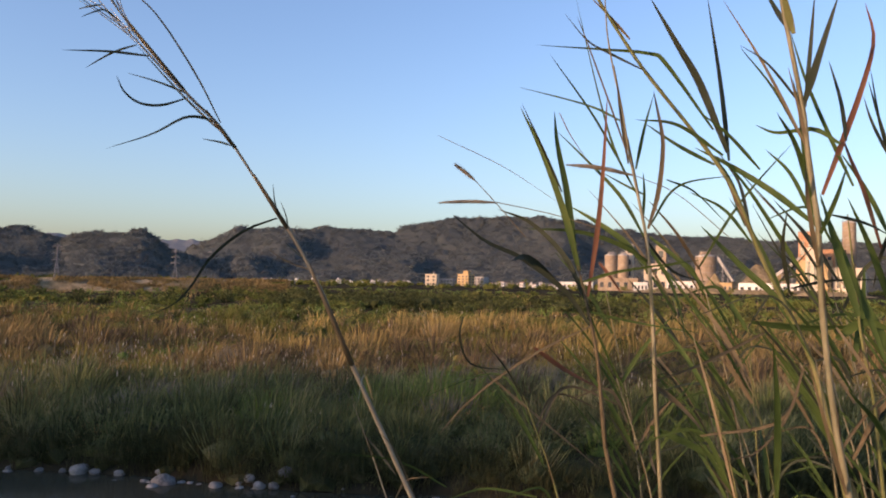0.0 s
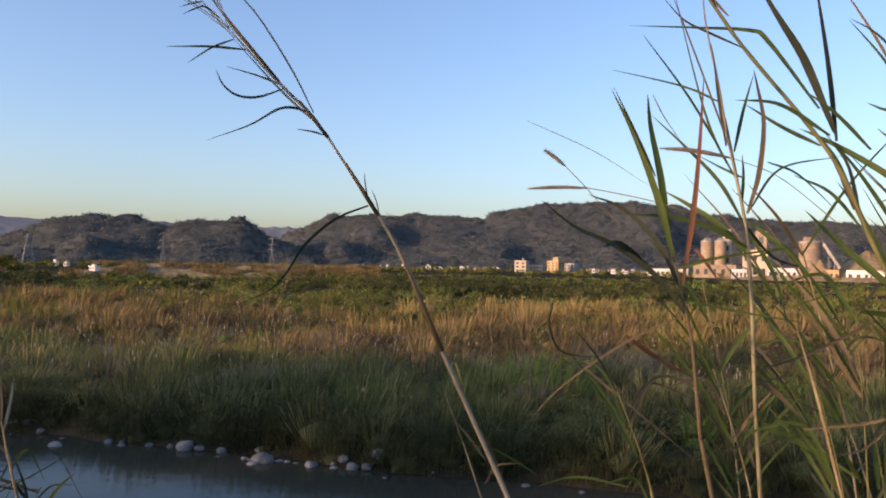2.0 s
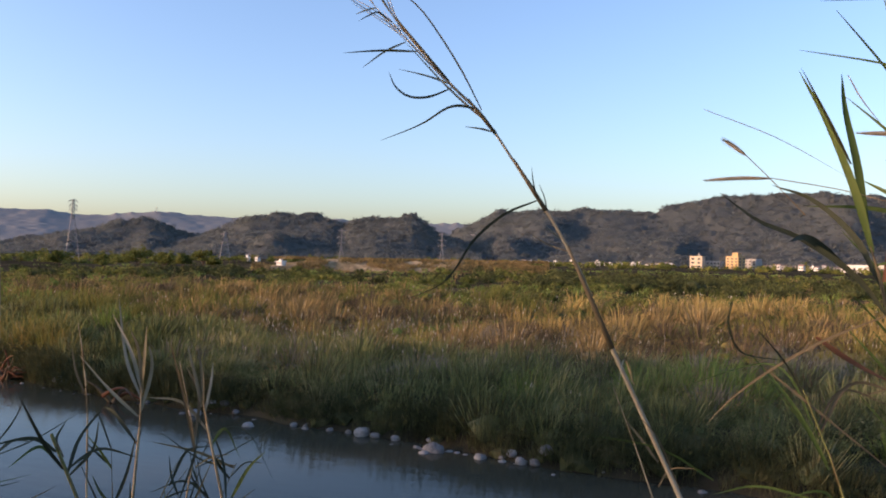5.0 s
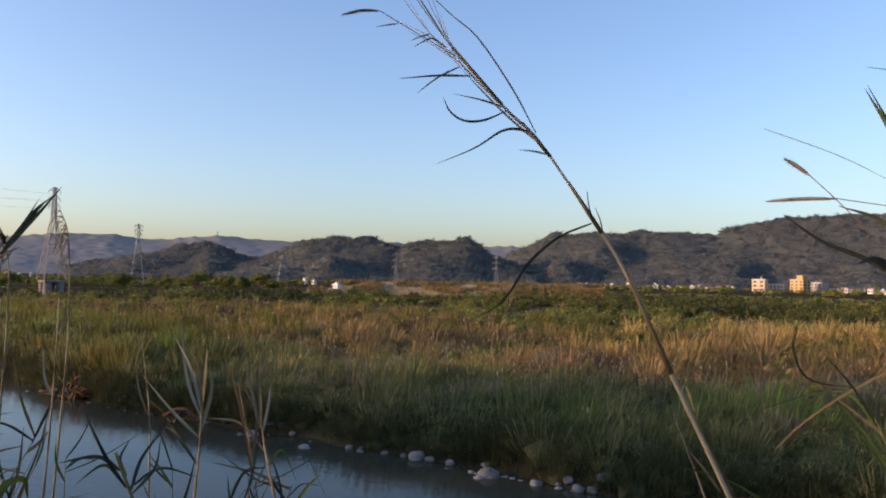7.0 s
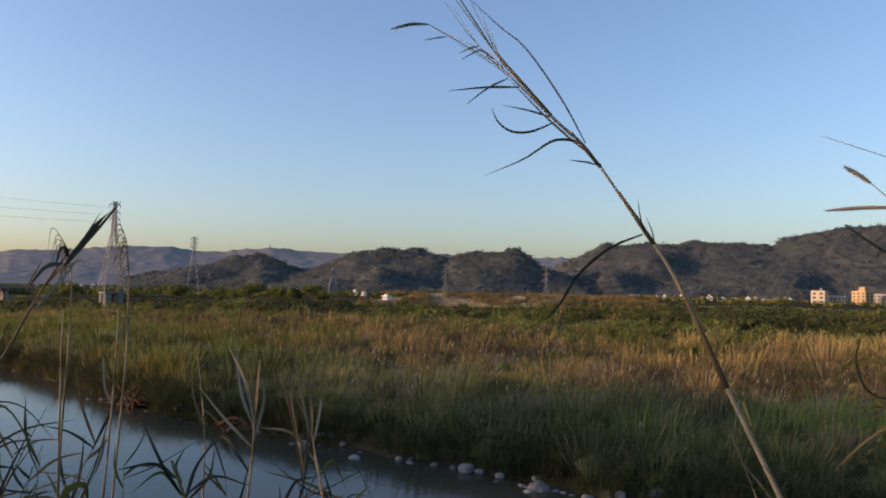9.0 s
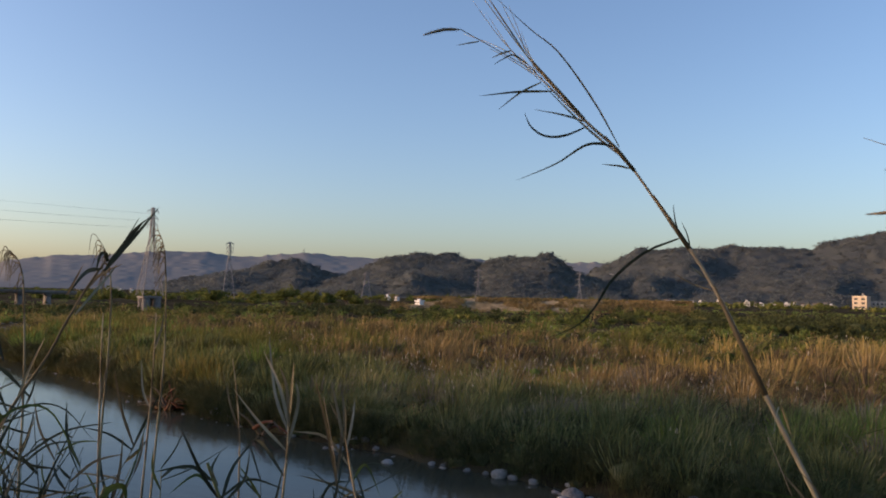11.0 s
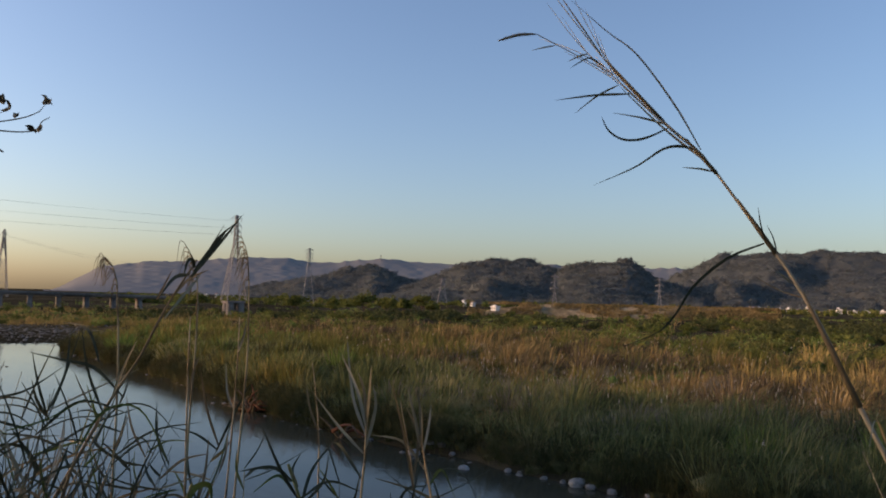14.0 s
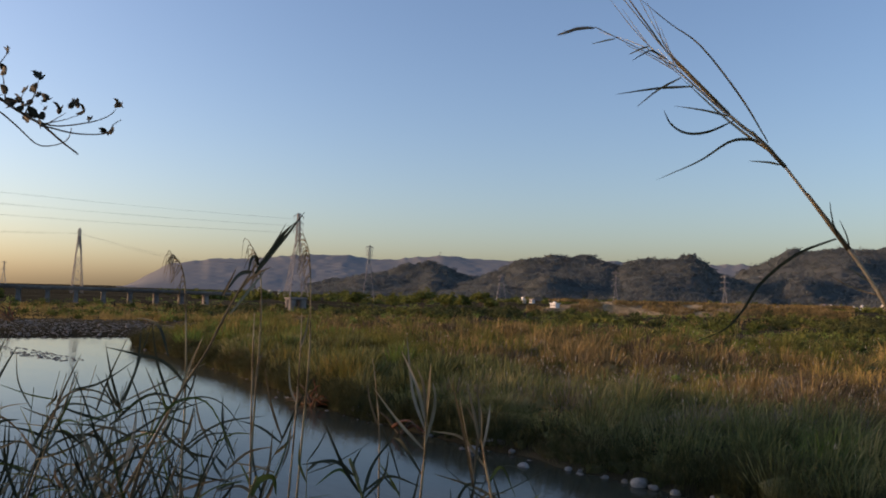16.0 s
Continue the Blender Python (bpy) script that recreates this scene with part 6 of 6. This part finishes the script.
leaf(q1, 2.2, REED_DARK_SHADED, 8, ((53.92, 1.21), (54.59, 1.11), (55.09, 0.70), (55.85, -0.51),))
leaf(q1, 2.2, REED_DARK_SHADED, 8, ((53.56, 1.71), (53.70, 2.26), (54.03, 2.17), (54.25, 1.12),))
leaf(q1, 2.2, REED_DRY, 4, ((55.99, -0.63), (55.52, 0.37), (55.05, 1.49),))
leaf(q1, 2.2, REED_DRY, 6, ((54.90, -0.33), (53.90, 0.89), (52.60, 1.58),))
leaf(q1, 2.2, STALK, 5, ((55.42, -1.92), (54.23, -0.31), (53.37, 0.83), (52.88, 1.73),))
leaf(q1, 2.2, STRAW, 5, ((58.59, -7.45), (57.92, -5.39), (57.16, -3.49),))
leaf(q1, 2.2, REED_DARK_SHADED, 6, ((59.47, -4.99), (60.11, -3.02), (60.88, -2.42), (61.89, -2.28),))
leaf(q1, 2.2, REED_DARK_SHADED, 6, ((57.90, -7.28), (59.72, -5.36), (61.77, -4.76), (63.73, -4.25),))

r0 = reed("thin pale reed with a bare feathery top", 2.6, STALK, 4.5, ((53.51, -14.25), (53.45, -9.71), (53.27, -5.06), (53.22, -1.09), (53.39, 1.31), (53.70, 2.42), (54.35, 3.52),))
r1 = reed("thin pale reed with a bare feathery top", 2.6, STALK, 4.5, ((50.14, -14.44), (49.87, -9.82), (49.63, -5.08), (49.63, -1.84), (49.76, 1.42), (49.98, 3.06), (50.42, 4.19),))
r2 = reed("thin pale reed with a bare feathery top", 2.6, STALK, 4.5, ((58.28, -13.90), (58.22, -9.50), (58.29, -5.01), (58.54, -0.41), (58.70, 0.82), (59.02, 1.74), (59.53, 2.22),))
for pale, run in ((r0, ((53.36, 0.51), (53.39, 1.31), (53.70, 2.42), (54.35, 3.52),)), (r1, ((49.73, 0.60), (49.76, 1.42), (49.98, 3.06), (50.42, 4.19),)), (r2, ((58.57, -0.41), (58.70, 0.82), (59.02, 1.74), (59.53, 2.22),))):
    rng = random.Random(int(run[0][0]))
    line = curve_points([Vector((a, e, 0)) for a, e in run], 16)
    for k in range(22):
        p = line[rng.randint(1, 15)]
        hang = rng.uniform(0.5, 2.0)
        leaf(pale, 2.6, REED_DRY, rng.uniform(1.0, 1.7), ((p.x, p.y), (p.x + rng.uniform(0.1, 0.5), p.y + rng.uniform(-0.1, 0.25)), (p.x + rng.uniform(0.2, 0.9), p.y - hang)))

s1 = reed("pale reed tuft with a fan of dry leaves", 2.0, STRAW, 7, ((41.10, -14.97), (40.89, -12.26), (40.83, -9.06),))
leaf(s1, 2.0, REED_PALE, 7, ((40.80, -9.87), (41.56, -7.03), (42.82, -4.36),))
leaf(s1, 2.0, REED_PALE, 7, ((40.81, -9.47), (40.64, -7.02), (40.57, -5.16),))
leaf(s1, 2.0, REED_PALE, 7, ((40.83, -10.27), (41.88, -7.44), (42.43, -3.31),))
leaf(s1, 2.0, REED_PALE, 6, ((40.76, -9.87), (41.06, -7.03), (41.60, -5.59),))
leaf(s1, 2.0, REED_PALE, 7, ((40.81, -11.07), (40.18, -8.24), (40.40, -6.60),))
leaf(s1, 2.0, REED_PALE, 6, ((41.00, -11.47), (42.94, -9.48), (44.88, -7.06),))
leaf(s1, 2.0, REED_DARK_SHADED, 6, ((40.94, -13.43), (42.59, -11.08), (43.31, -10.68),))

s2 = reed("pale reed tuft beside the pool", 2.15, STRAW, 7, ((35.66, -15.30), (36.28, -12.59), (36.76, -10.21),))
leaf(s2, 2.15, REED_PALE, 7, ((36.74, -11.02), (37.21, -9.01), (37.87, -6.56),))
leaf(s2, 2.15, REED_PALE, 7, ((36.66, -10.61), (36.80, -8.59), (37.10, -6.96),))
leaf(s2, 2.15, REED_PALE, 6, ((36.56, -11.41), (36.19, -9.39), (36.06, -7.96),))
leaf(s2, 2.15, REED_PALE, 6, ((36.36, -12.60), (38.09, -10.64), (40.42, -10.19),))
leaf(s2, 2.15, REED_GREEN, 6, ((36.12, -13.76), (35.10, -12.57), (34.00, -14.68),))

s3 = reed("low green reed with arching leaves", 1.7, STEM_GREEN, 8, ((45.20, -15.31), (45.65, -14.17), (46.10, -13.01),))
leaf(s3, 1.7, REED_DARK_SHADED, 7, ((45.63, -14.55), (46.92, -12.61), (48.36, -9.65),))
leaf(s3, 1.7, REED_DARK_SHADED, 7, ((45.41, -14.93), (44.68, -12.64), (43.19, -10.68),))
leaf(s3, 1.7, REED_DARK_SHADED, 8, ((46.08, -13.39), (47.53, -12.40), (49.91, -12.61),))
leaf(s3, 1.7, REED_GREEN, 7, ((45.85, -14.16), (47.11, -12.99), (48.86, -14.09),))
leaf(s3, 1.7, REED_DARK_SHADED, 6, ((45.21, -14.93), (43.83, -13.42), (43.49, -11.47),))
leaf(s3, 1.7, REED_DARK_SHADED, 6, ((45.66, -13.78), (46.11, -12.62), (45.54, -11.46),))
leaf(s3, 1.7, REED_DARK_SHADED, 6, ((45.43, -14.55), (43.42, -13.43), (40.91, -14.21),))

s4 = reed("tall thin dry reed stem over the pool", 2.3, STRAW, 5, ((50.78, -15.13), (50.55, -11.37), (50.30, -5.04), (50.27, -1.79),))
leaf(s4, 2.3, REED_PALE, 4, ((50.49, -8.24), (50.93, -7.05), (51.09, -5.05),))
leaf(s4, 2.3, REED_PALE, 4, ((50.25, -4.23), (49.90, -3.01), (49.75, -1.78),))

s5 = reed("tall thin dry reed stem over the pool", 2.3, STRAW, 5, ((53.48, -15.00), (53.60, -9.74), (53.69, -4.25), (53.68, -1.84),))
leaf(s5, 2.3, REED_DRY, 4, ((53.63, -7.41), (53.25, -5.44), (52.98, -4.65),))

s6 = reed("tall thin dry reed stem over the pool", 2.4, STRAW, 4, ((44.18, -15.33), (44.26, -10.68), (44.63, -7.06), (44.95, -5.01),))
leaf(s6, 2.4, REED_DRY, 4, ((44.37, -9.88), (45.00, -8.28), (45.31, -6.65),))

s7 = reed("bent green reed leaf at the bank", 1.9, STEM_GREEN, 6, ((53.67, -14.99), (53.40, -14.27), (53.15, -13.91),))
leaf(s7, 1.9, REED_GREEN, 14, ((53.38, -14.64), (52.90, -13.63), (51.91, -13.45), (51.62, -14.73),))

s8 = reed("thin dry reed beside the leaning stalk", 2.1, STRAW, 5, ((37.68, -17.09), (37.18, -13.67), (38.34, -7.79),))
leaf(s8, 2.1, REED_DRY, 6, ((37.17, -14.05), (38.02, -10.15), (39.06, -6.19),))
leaf(s8, 2.1, REED_DRY, 6, ((37.19, -13.29), (36.98, -10.19), (37.87, -8.19),))
leaf(s8, 2.1, REED_GREEN, 8, ((34.56, -17.30), (33.41, -15.39), (32.22, -14.28),))
leaf(s8, 2.1, REED_DARK_SHADED, 6, ((34.95, -17.27), (35.20, -14.92), (36.04, -12.57),))
leaf(s8, 2.1, REED_DARK_SHADED, 6, ((38.84, -16.19), (37.75, -14.02), (36.21, -13.72),))

TWIGS = (
    (9, ((73.50, 13.66), (72.00, 12.63), (70.69, 11.82), (69.24, 11.00), (68.09, 10.41), (66.91, 9.48), (65.90, 8.77))),
    (4, ((68.67, 10.71), (67.31, 10.50), (65.25, 11.00), (64.08, 11.58), (63.69, 12.07))),
    (4, ((68.09, 10.41), (66.14, 10.14), (64.26, 10.35), (63.76, 11.04), (63.29, 11.38))),
    (4, ((71.29, 11.20), (70.65, 10.99), (69.52, 10.10), (68.37, 9.13), (67.25, 9.26), (66.58, 9.71), (66.39, 10.49))),
    (4, ((69.24, 11.00), (68.75, 12.29), (68.53, 13.30))),
    (3, ((68.21, 10.52), (66.99, 10.92), (65.91, 11.43))),
    (4, ((70.36, 11.57), (70.53, 12.87), (70.68, 13.56))),
    (3, ((70.02, 11.38), (69.51, 12.06), (69.32, 12.57))),
    (4, ((71.79, 12.55), (71.01, 13.74), (70.32, 14.93))),
    (3, ((68.09, 10.41), (67.33, 11.00), (66.78, 11.44))),
    (3, ((71.56, 12.23), (70.91, 11.97), (70.29, 12.31))),
)
LEAVES = ((68.66, 13.64), (68.48, 13.55), (63.65, 12.52), (63.46, 12.36), (65.38, 11.24), (64.39, 10.52), (63.97, 10.53), (69.43, 12.55), (68.94, 12.69), (68.59, 12.37), (68.18, 12.12), (69.61, 11.92), (69.06, 11.88), (68.10, 11.58), (66.58, 11.91), (66.12, 11.97), (65.75, 11.70), (67.25, 11.63), (68.69, 11.07), (69.23, 10.82), (68.35, 10.99), (70.58, 13.70), (70.48, 14.84), (70.45, 12.34), (68.32, 10.44), (66.36, 12.12), (69.78, 11.90), (70.03, 11.62), (69.48, 11.39), (68.07, 12.14))

def reed_bed():
    """Reeds that crowd the near bank beside the pool, thin, grey and bent every way."""
    rng = random.Random(77)
    for i in range(92):
        az = 75 - 20 * rng.random() ** 1.25 if i < 86 else rng.uniform(36, 50)
        d = rng.uniform(1.7, 3.2)
        low = max(0.0, (az - 44) / 30)
        top = rng.uniform(-15.0, -10.5 + 6.5 * low) if az > 48 else rng.uniform(-17, -13)
        lean = rng.uniform(-4.5, 2.8)
        m = rng.choice((STEM_GREEN, STALK, REED_DARK_SHADED, REED_DARK_SHADED))
        bow = rng.uniform(0.35, 0.62)
        p = reed("grey-green reed crowding the bank beside the pool", round(d, 2), m, rng.uniform(3.0, 5.0), ((az, -21), (az + lean * bow, (top - 21) / 2), (az + lean, top)))
        for k in range(rng.randint(4, 8)):
            t = rng.uniform(0.1, 1.0)
            e0 = -21 + (top + 21) * t
            a0 = az + lean * (bow * 2 * t if t < 0.5 else bow + (1 - bow) * (t - 0.5) * 2)
            s = rng.choice((-1, 1))
            L = rng.uniform(1.6, 5.5)
            up = rng.uniform(0.3, 1.25)
            kind = rng.random()
            if kind < 0.07:  # arches over and hangs
                pts = ((a0, e0), (a0 + s * L * 0.3, e0 + L * 0.5), (a0 + s * L * 0.75, e0 + L * 0.5), (a0 + s * L * 1.15, e0 + L * rng.uniform(-0.3, 0.2)))
            elif kind < 0.36:  # stands off flat
                pts = ((a0, e0), (a0 + s * L * 0.5, e0 + L * 0.35 * up), (a0 + s * L * 1.1, e0 + L * rng.uniform(0.2, 0.55)))
            else:
                pts = ((a0, e0), (a0 + s * L * 0.2, e0 + L * 0.55 * up), (a0 + s * L * rng.uniform(0.2, 0.5), e0 + L * 1.15 * up))
            leaf(p, round(d, 2), rng.choice((REED_GREEN, REED_DARK_SHADED, REED_DARK_SHADED, REED_DARK_SHADED, REED_DARK_SHADED, REED_DRY, REED_PALE)), rng.uniform(2.5, 6.5), pts)


reed_bed()


def reed_thicket():
    """Green reeds that fill the clump beside the leaning stalk; most leaves sweep up and to the left."""
    rng = random.Random(31)
    for i in range(15):
        az = -9 - 24 * rng.random() ** 0.75
        d = rng.uniform(1.8, 2.9)
        top = rng.uniform(-8, 3) - 7 * max(0, (az + 14) / 6)
        lean = rng.uniform(1.0, 5.0)
        p = reed("green reed in the thicket beside the leaning stalk", round(d, 2), rng.choice((STEM_GREEN, STALK, STALK)), rng.uniform(4, 8), ((az, -20), (az + lean * 0.4, (top - 20) / 2), (az + lean, top)))
        for k in range(rng.randint(7, 10)):
            t = rng.uniform(0.05, 1.0)
            e0 = -20 + (top + 20) * t
            a0 = az + lean * t
            s = 1 if rng.random() < 0.72 else -1
            L = rng.uniform(3.0, 8.5)
            droop = rng.random() < 0.25
            mid = (a0 + s * L * 0.33, e0 + L * 0.55)
            tip = (a0 + s * L * (1.0 if droop else 0.75), e0 + (L * 0.35 if droop else L * 1.05))
            leaf(p, round(d, 2), rng.choice((REED_GREEN, REED_GREEN, REED_GREEN, REED_DRY, REED_DARK_SHADED)), rng.uniform(3.5, 9), ((a0, e0), mid, tip))


reed_thicket()


def foot_grass():
    """Short tangled grass at the foot of the reeds on the near bank."""
    rng = np.random.default_rng(91)
    a = np.radians(rng.uniform(-40, 88, 9000))
    d = rng.uniform(1.5, 6.0, 9000)
    x, y = -d * np.sin(a), d * np.cos(a)
    h = rng.uniform(0.15, 0.5, 9000) * np.where(np.degrees(a) > 60, 1.5, 1.0)
    v, t = blades(np.stack([x, y, ground_height(x, y) - 0.02], -1), h, rng.uniform(0.004, 0.01, 9000), 92, 0.6)
    tagged(part("bank_tussocks", mesh_from("bank_tussocks", v, t, REED_GREEN), None), "tangled dark grass on the near river bank", "grass", kind="stuff")


foot_grass()


def near_bank_grass():
    """Rough grass over the near bank, its slope and the ground behind the camera."""
    rng = np.random.default_rng(95)
    x, y = rng.uniform(-130, 70, 2600), rng.uniform(-22, 8.5, 2600)
    x2, y2 = rng.uniform(-9, 9, 2600), rng.uniform(-9, 8.5, 2600)
    x, y = np.concatenate([x, x2]), np.concatenate([y, y2])
    keep = (np.hypot(x, y) > 1.1) & ((np.hypot(x, y) > 5.5) | (y < 0.6))
    bx, by, k = tufts(x[keep], y[keep], 7, np.full(keep.sum(), 0.35), 96)
    h = rng.uniform(0.15, 0.55, len(bx))
    v, t = blades(np.stack([bx, by, ground_height(bx, by) - 0.03], -1), h, rng.uniform(0.008, 0.02, len(bx)), 97, 0.8)
    tagged(part("near_bank_grass", mesh_from("near_bank_grass", v, t, GREEN_BANK), None), "rough green grass over the near river bank", "grass", kind="stuff")


near_bank_grass()


# ---- the tree whose branch hangs over the bank, and the unseen shade trees along the bank ----
def heart_leaf(bm, p, size, way, face):
    """A small pointed oval leaf, folded along its rib."""
    side = way.cross(face).normalized()
    nrm = side.cross(way).normalized()
    rib = [bm.verts.new(p + way * size * t) for t in (0, 0.35, 0.7, 1.0)]
    for s in (-1, 1):
        edge = [bm.verts.new(p + way * size * t + side * s * size * k + nrm * size * 0.12) for t, k in ((0.12, 0.22), (0.4, 0.36), (0.72, 0.24))]
        quad = [(rib[0], rib[1], edge[1], edge[0]), (rib[1], rib[2], edge[2], edge[1]), (rib[2], rib[3], edge[2])]
        for q in quad:
            bm.faces.new(q if s > 0 else q[::-1])


def overhanging_tree():
    d = 3.0
    root = at(98, 0, 3.6)
    root.z = gz(root.x, root.y) - 0.1
    ob = thing("tree", root, "leafy tree on the bank with one branch reaching over the water", "tree")
    fork = root + Vector((0.1, 0.2, 2.3))
    bm = bmesh.new()
    trunk = curve_points([root, root + Vector((0.15, 0.0, 1.2)), fork, fork + Vector((-0.3, 0.1, 1.4)), fork + Vector((-0.5, -0.3, 2.8))], 16)
    tube(bm, [p - root for p in trunk], [0.13 * (1 - i / 19) for i in range(16)], 10)
    part("trunk", bm, BARK, ob, smooth=True)
    start = at(*TWIGS[0][1][0], d)
    bm = bmesh.new()
    limb = curve_points([fork, fork.lerp(start, 0.5) + Vector((0, 0, 0.22)), start], 10)
    tube(bm, [p - root for p in limb], [0.05 * (1 - i / 12) + 0.006 for i in range(10)], 8)
    branch = part("limb", bm, BARK, ob, smooth=True)
    rng = random.Random(4)
    for w, pts in TWIGS:
        bm = bmesh.new()
        run = curve_points(reach(pts, d, w + len(pts), 0.15), 16)
        tube(bm, [p - root for p in run], [w * PX * d / 2 * 0.7 * (1 - 0.6 * i / 15) for i in range(16)], 6)
        part("twig", bm, BARK, branch, smooth=True)
    for a, e in LEAVES:
        for _ in range(3):
            bm = bmesh.new()
            way = Vector((rng.uniform(-0.7, 0.8), rng.uniform(-0.6, 0.6), rng.uniform(-0.5, 0.9))).normalized()
            heart_leaf(bm, at(a, e, d + rng.uniform(-0.1, 0.1)) - root - way * 0.01, rng.uniform(0.022, 0.046), way, Vector((rng.uniform(-0.6, 0.6), 1, rng.uniform(-0.6, 0.6))).normalized())
            part("leaf", bm, SILHOUETTE_LEAF, branch, smooth=True)
    top = trunk[-1] - root
    cs = [top + Vector((rng.gauss(-0.5, 0.6), rng.gauss(-0.5, 0.6), rng.uniform(-0.8, 0.6))) for _ in range(9)]
    # unseen low lobes, added only to keep the sun off the reeds
    cs += [Vector((rng.uniform(-1.5, -0.1), rng.uniform(-1.3, 0.2), rng.uniform(0.2, 1.35))) for _ in range(12)]
    v, t = leafy(np.array(cs), np.full(21, 0.5), 260, 0.05, 44)
    part("crown", mesh_from("crown", v, t, SILHOUETTE_LEAF), SILHOUETTE_LEAF, ob)


overhanging_tree()


def bank_tree():
    ob = thing("tree", (0, 0, 0), "tall unseen tree in the row along the near bank, placed to cast shade", "tree", "trees along the near bank")
    rng = random.Random(9)
    bm = bmesh.new()
    tube(bm, curve_points([Vector((0, 0, -0.4)), Vector((0.2, 0.1, 3)), Vector((0, 0.3, 6)), Vector((0.2, 0, 9))], 10), [0.22 * (1 - i / 12) for i in range(10)], 8)
    part("trunk", bm, BARK, ob)
    cs, rs = [], []
    for i in range(9):
        a = i * 2.4
        e = Vector((math.cos(a) * 2.3, math.sin(a) * 2.3, 3.2 + i * 0.75))
        bm = bmesh.new()
        tube(bm, curve_points([Vector((0.1, 0.1, 2.2 + i * 0.6)), e * 0.6 + Vector((0, 0, 1.2)), e], 5), [0.08 * (1 - k / 6) for k in range(5)], 5)
        part("limb", bm, BARK, ob)
        cs.append(e)
        rs.append(rng.uniform(1.5, 2.1))
    cs.append(Vector((0.2, 0, 9.2)))
    rs.append(1.9)
    v, t = leafy(np.array(cs), np.array(rs), 130, 0.35, 17, 0.9)
    part("crown", mesh_from("crown", v, t, SILHOUETTE_LEAF), SILHOUETTE_LEAF, ob)
    return ob


# unseen row left of and behind the camera, sized to shade the far bank
first = bank_tree()
rng = random.Random(21)
x = -20.0
first.matrix_world = pose(x, -4, gz(x, -4))
while x > -210:
    x -= rng.uniform(4.0, 8.0) if x > -95 else rng.uniform(6, 10)
    y = -5 + rng.uniform(-6, 3)
    copy_thing(first, pose(x, y, gz(x, y), 0, 0, rng.uniform(0, 360)) @ Matrix.Scale(rng.uniform(0.65, 1.5) * (1.0 if x > -88 else 0.75 if x > -98 else 0.45), 4))
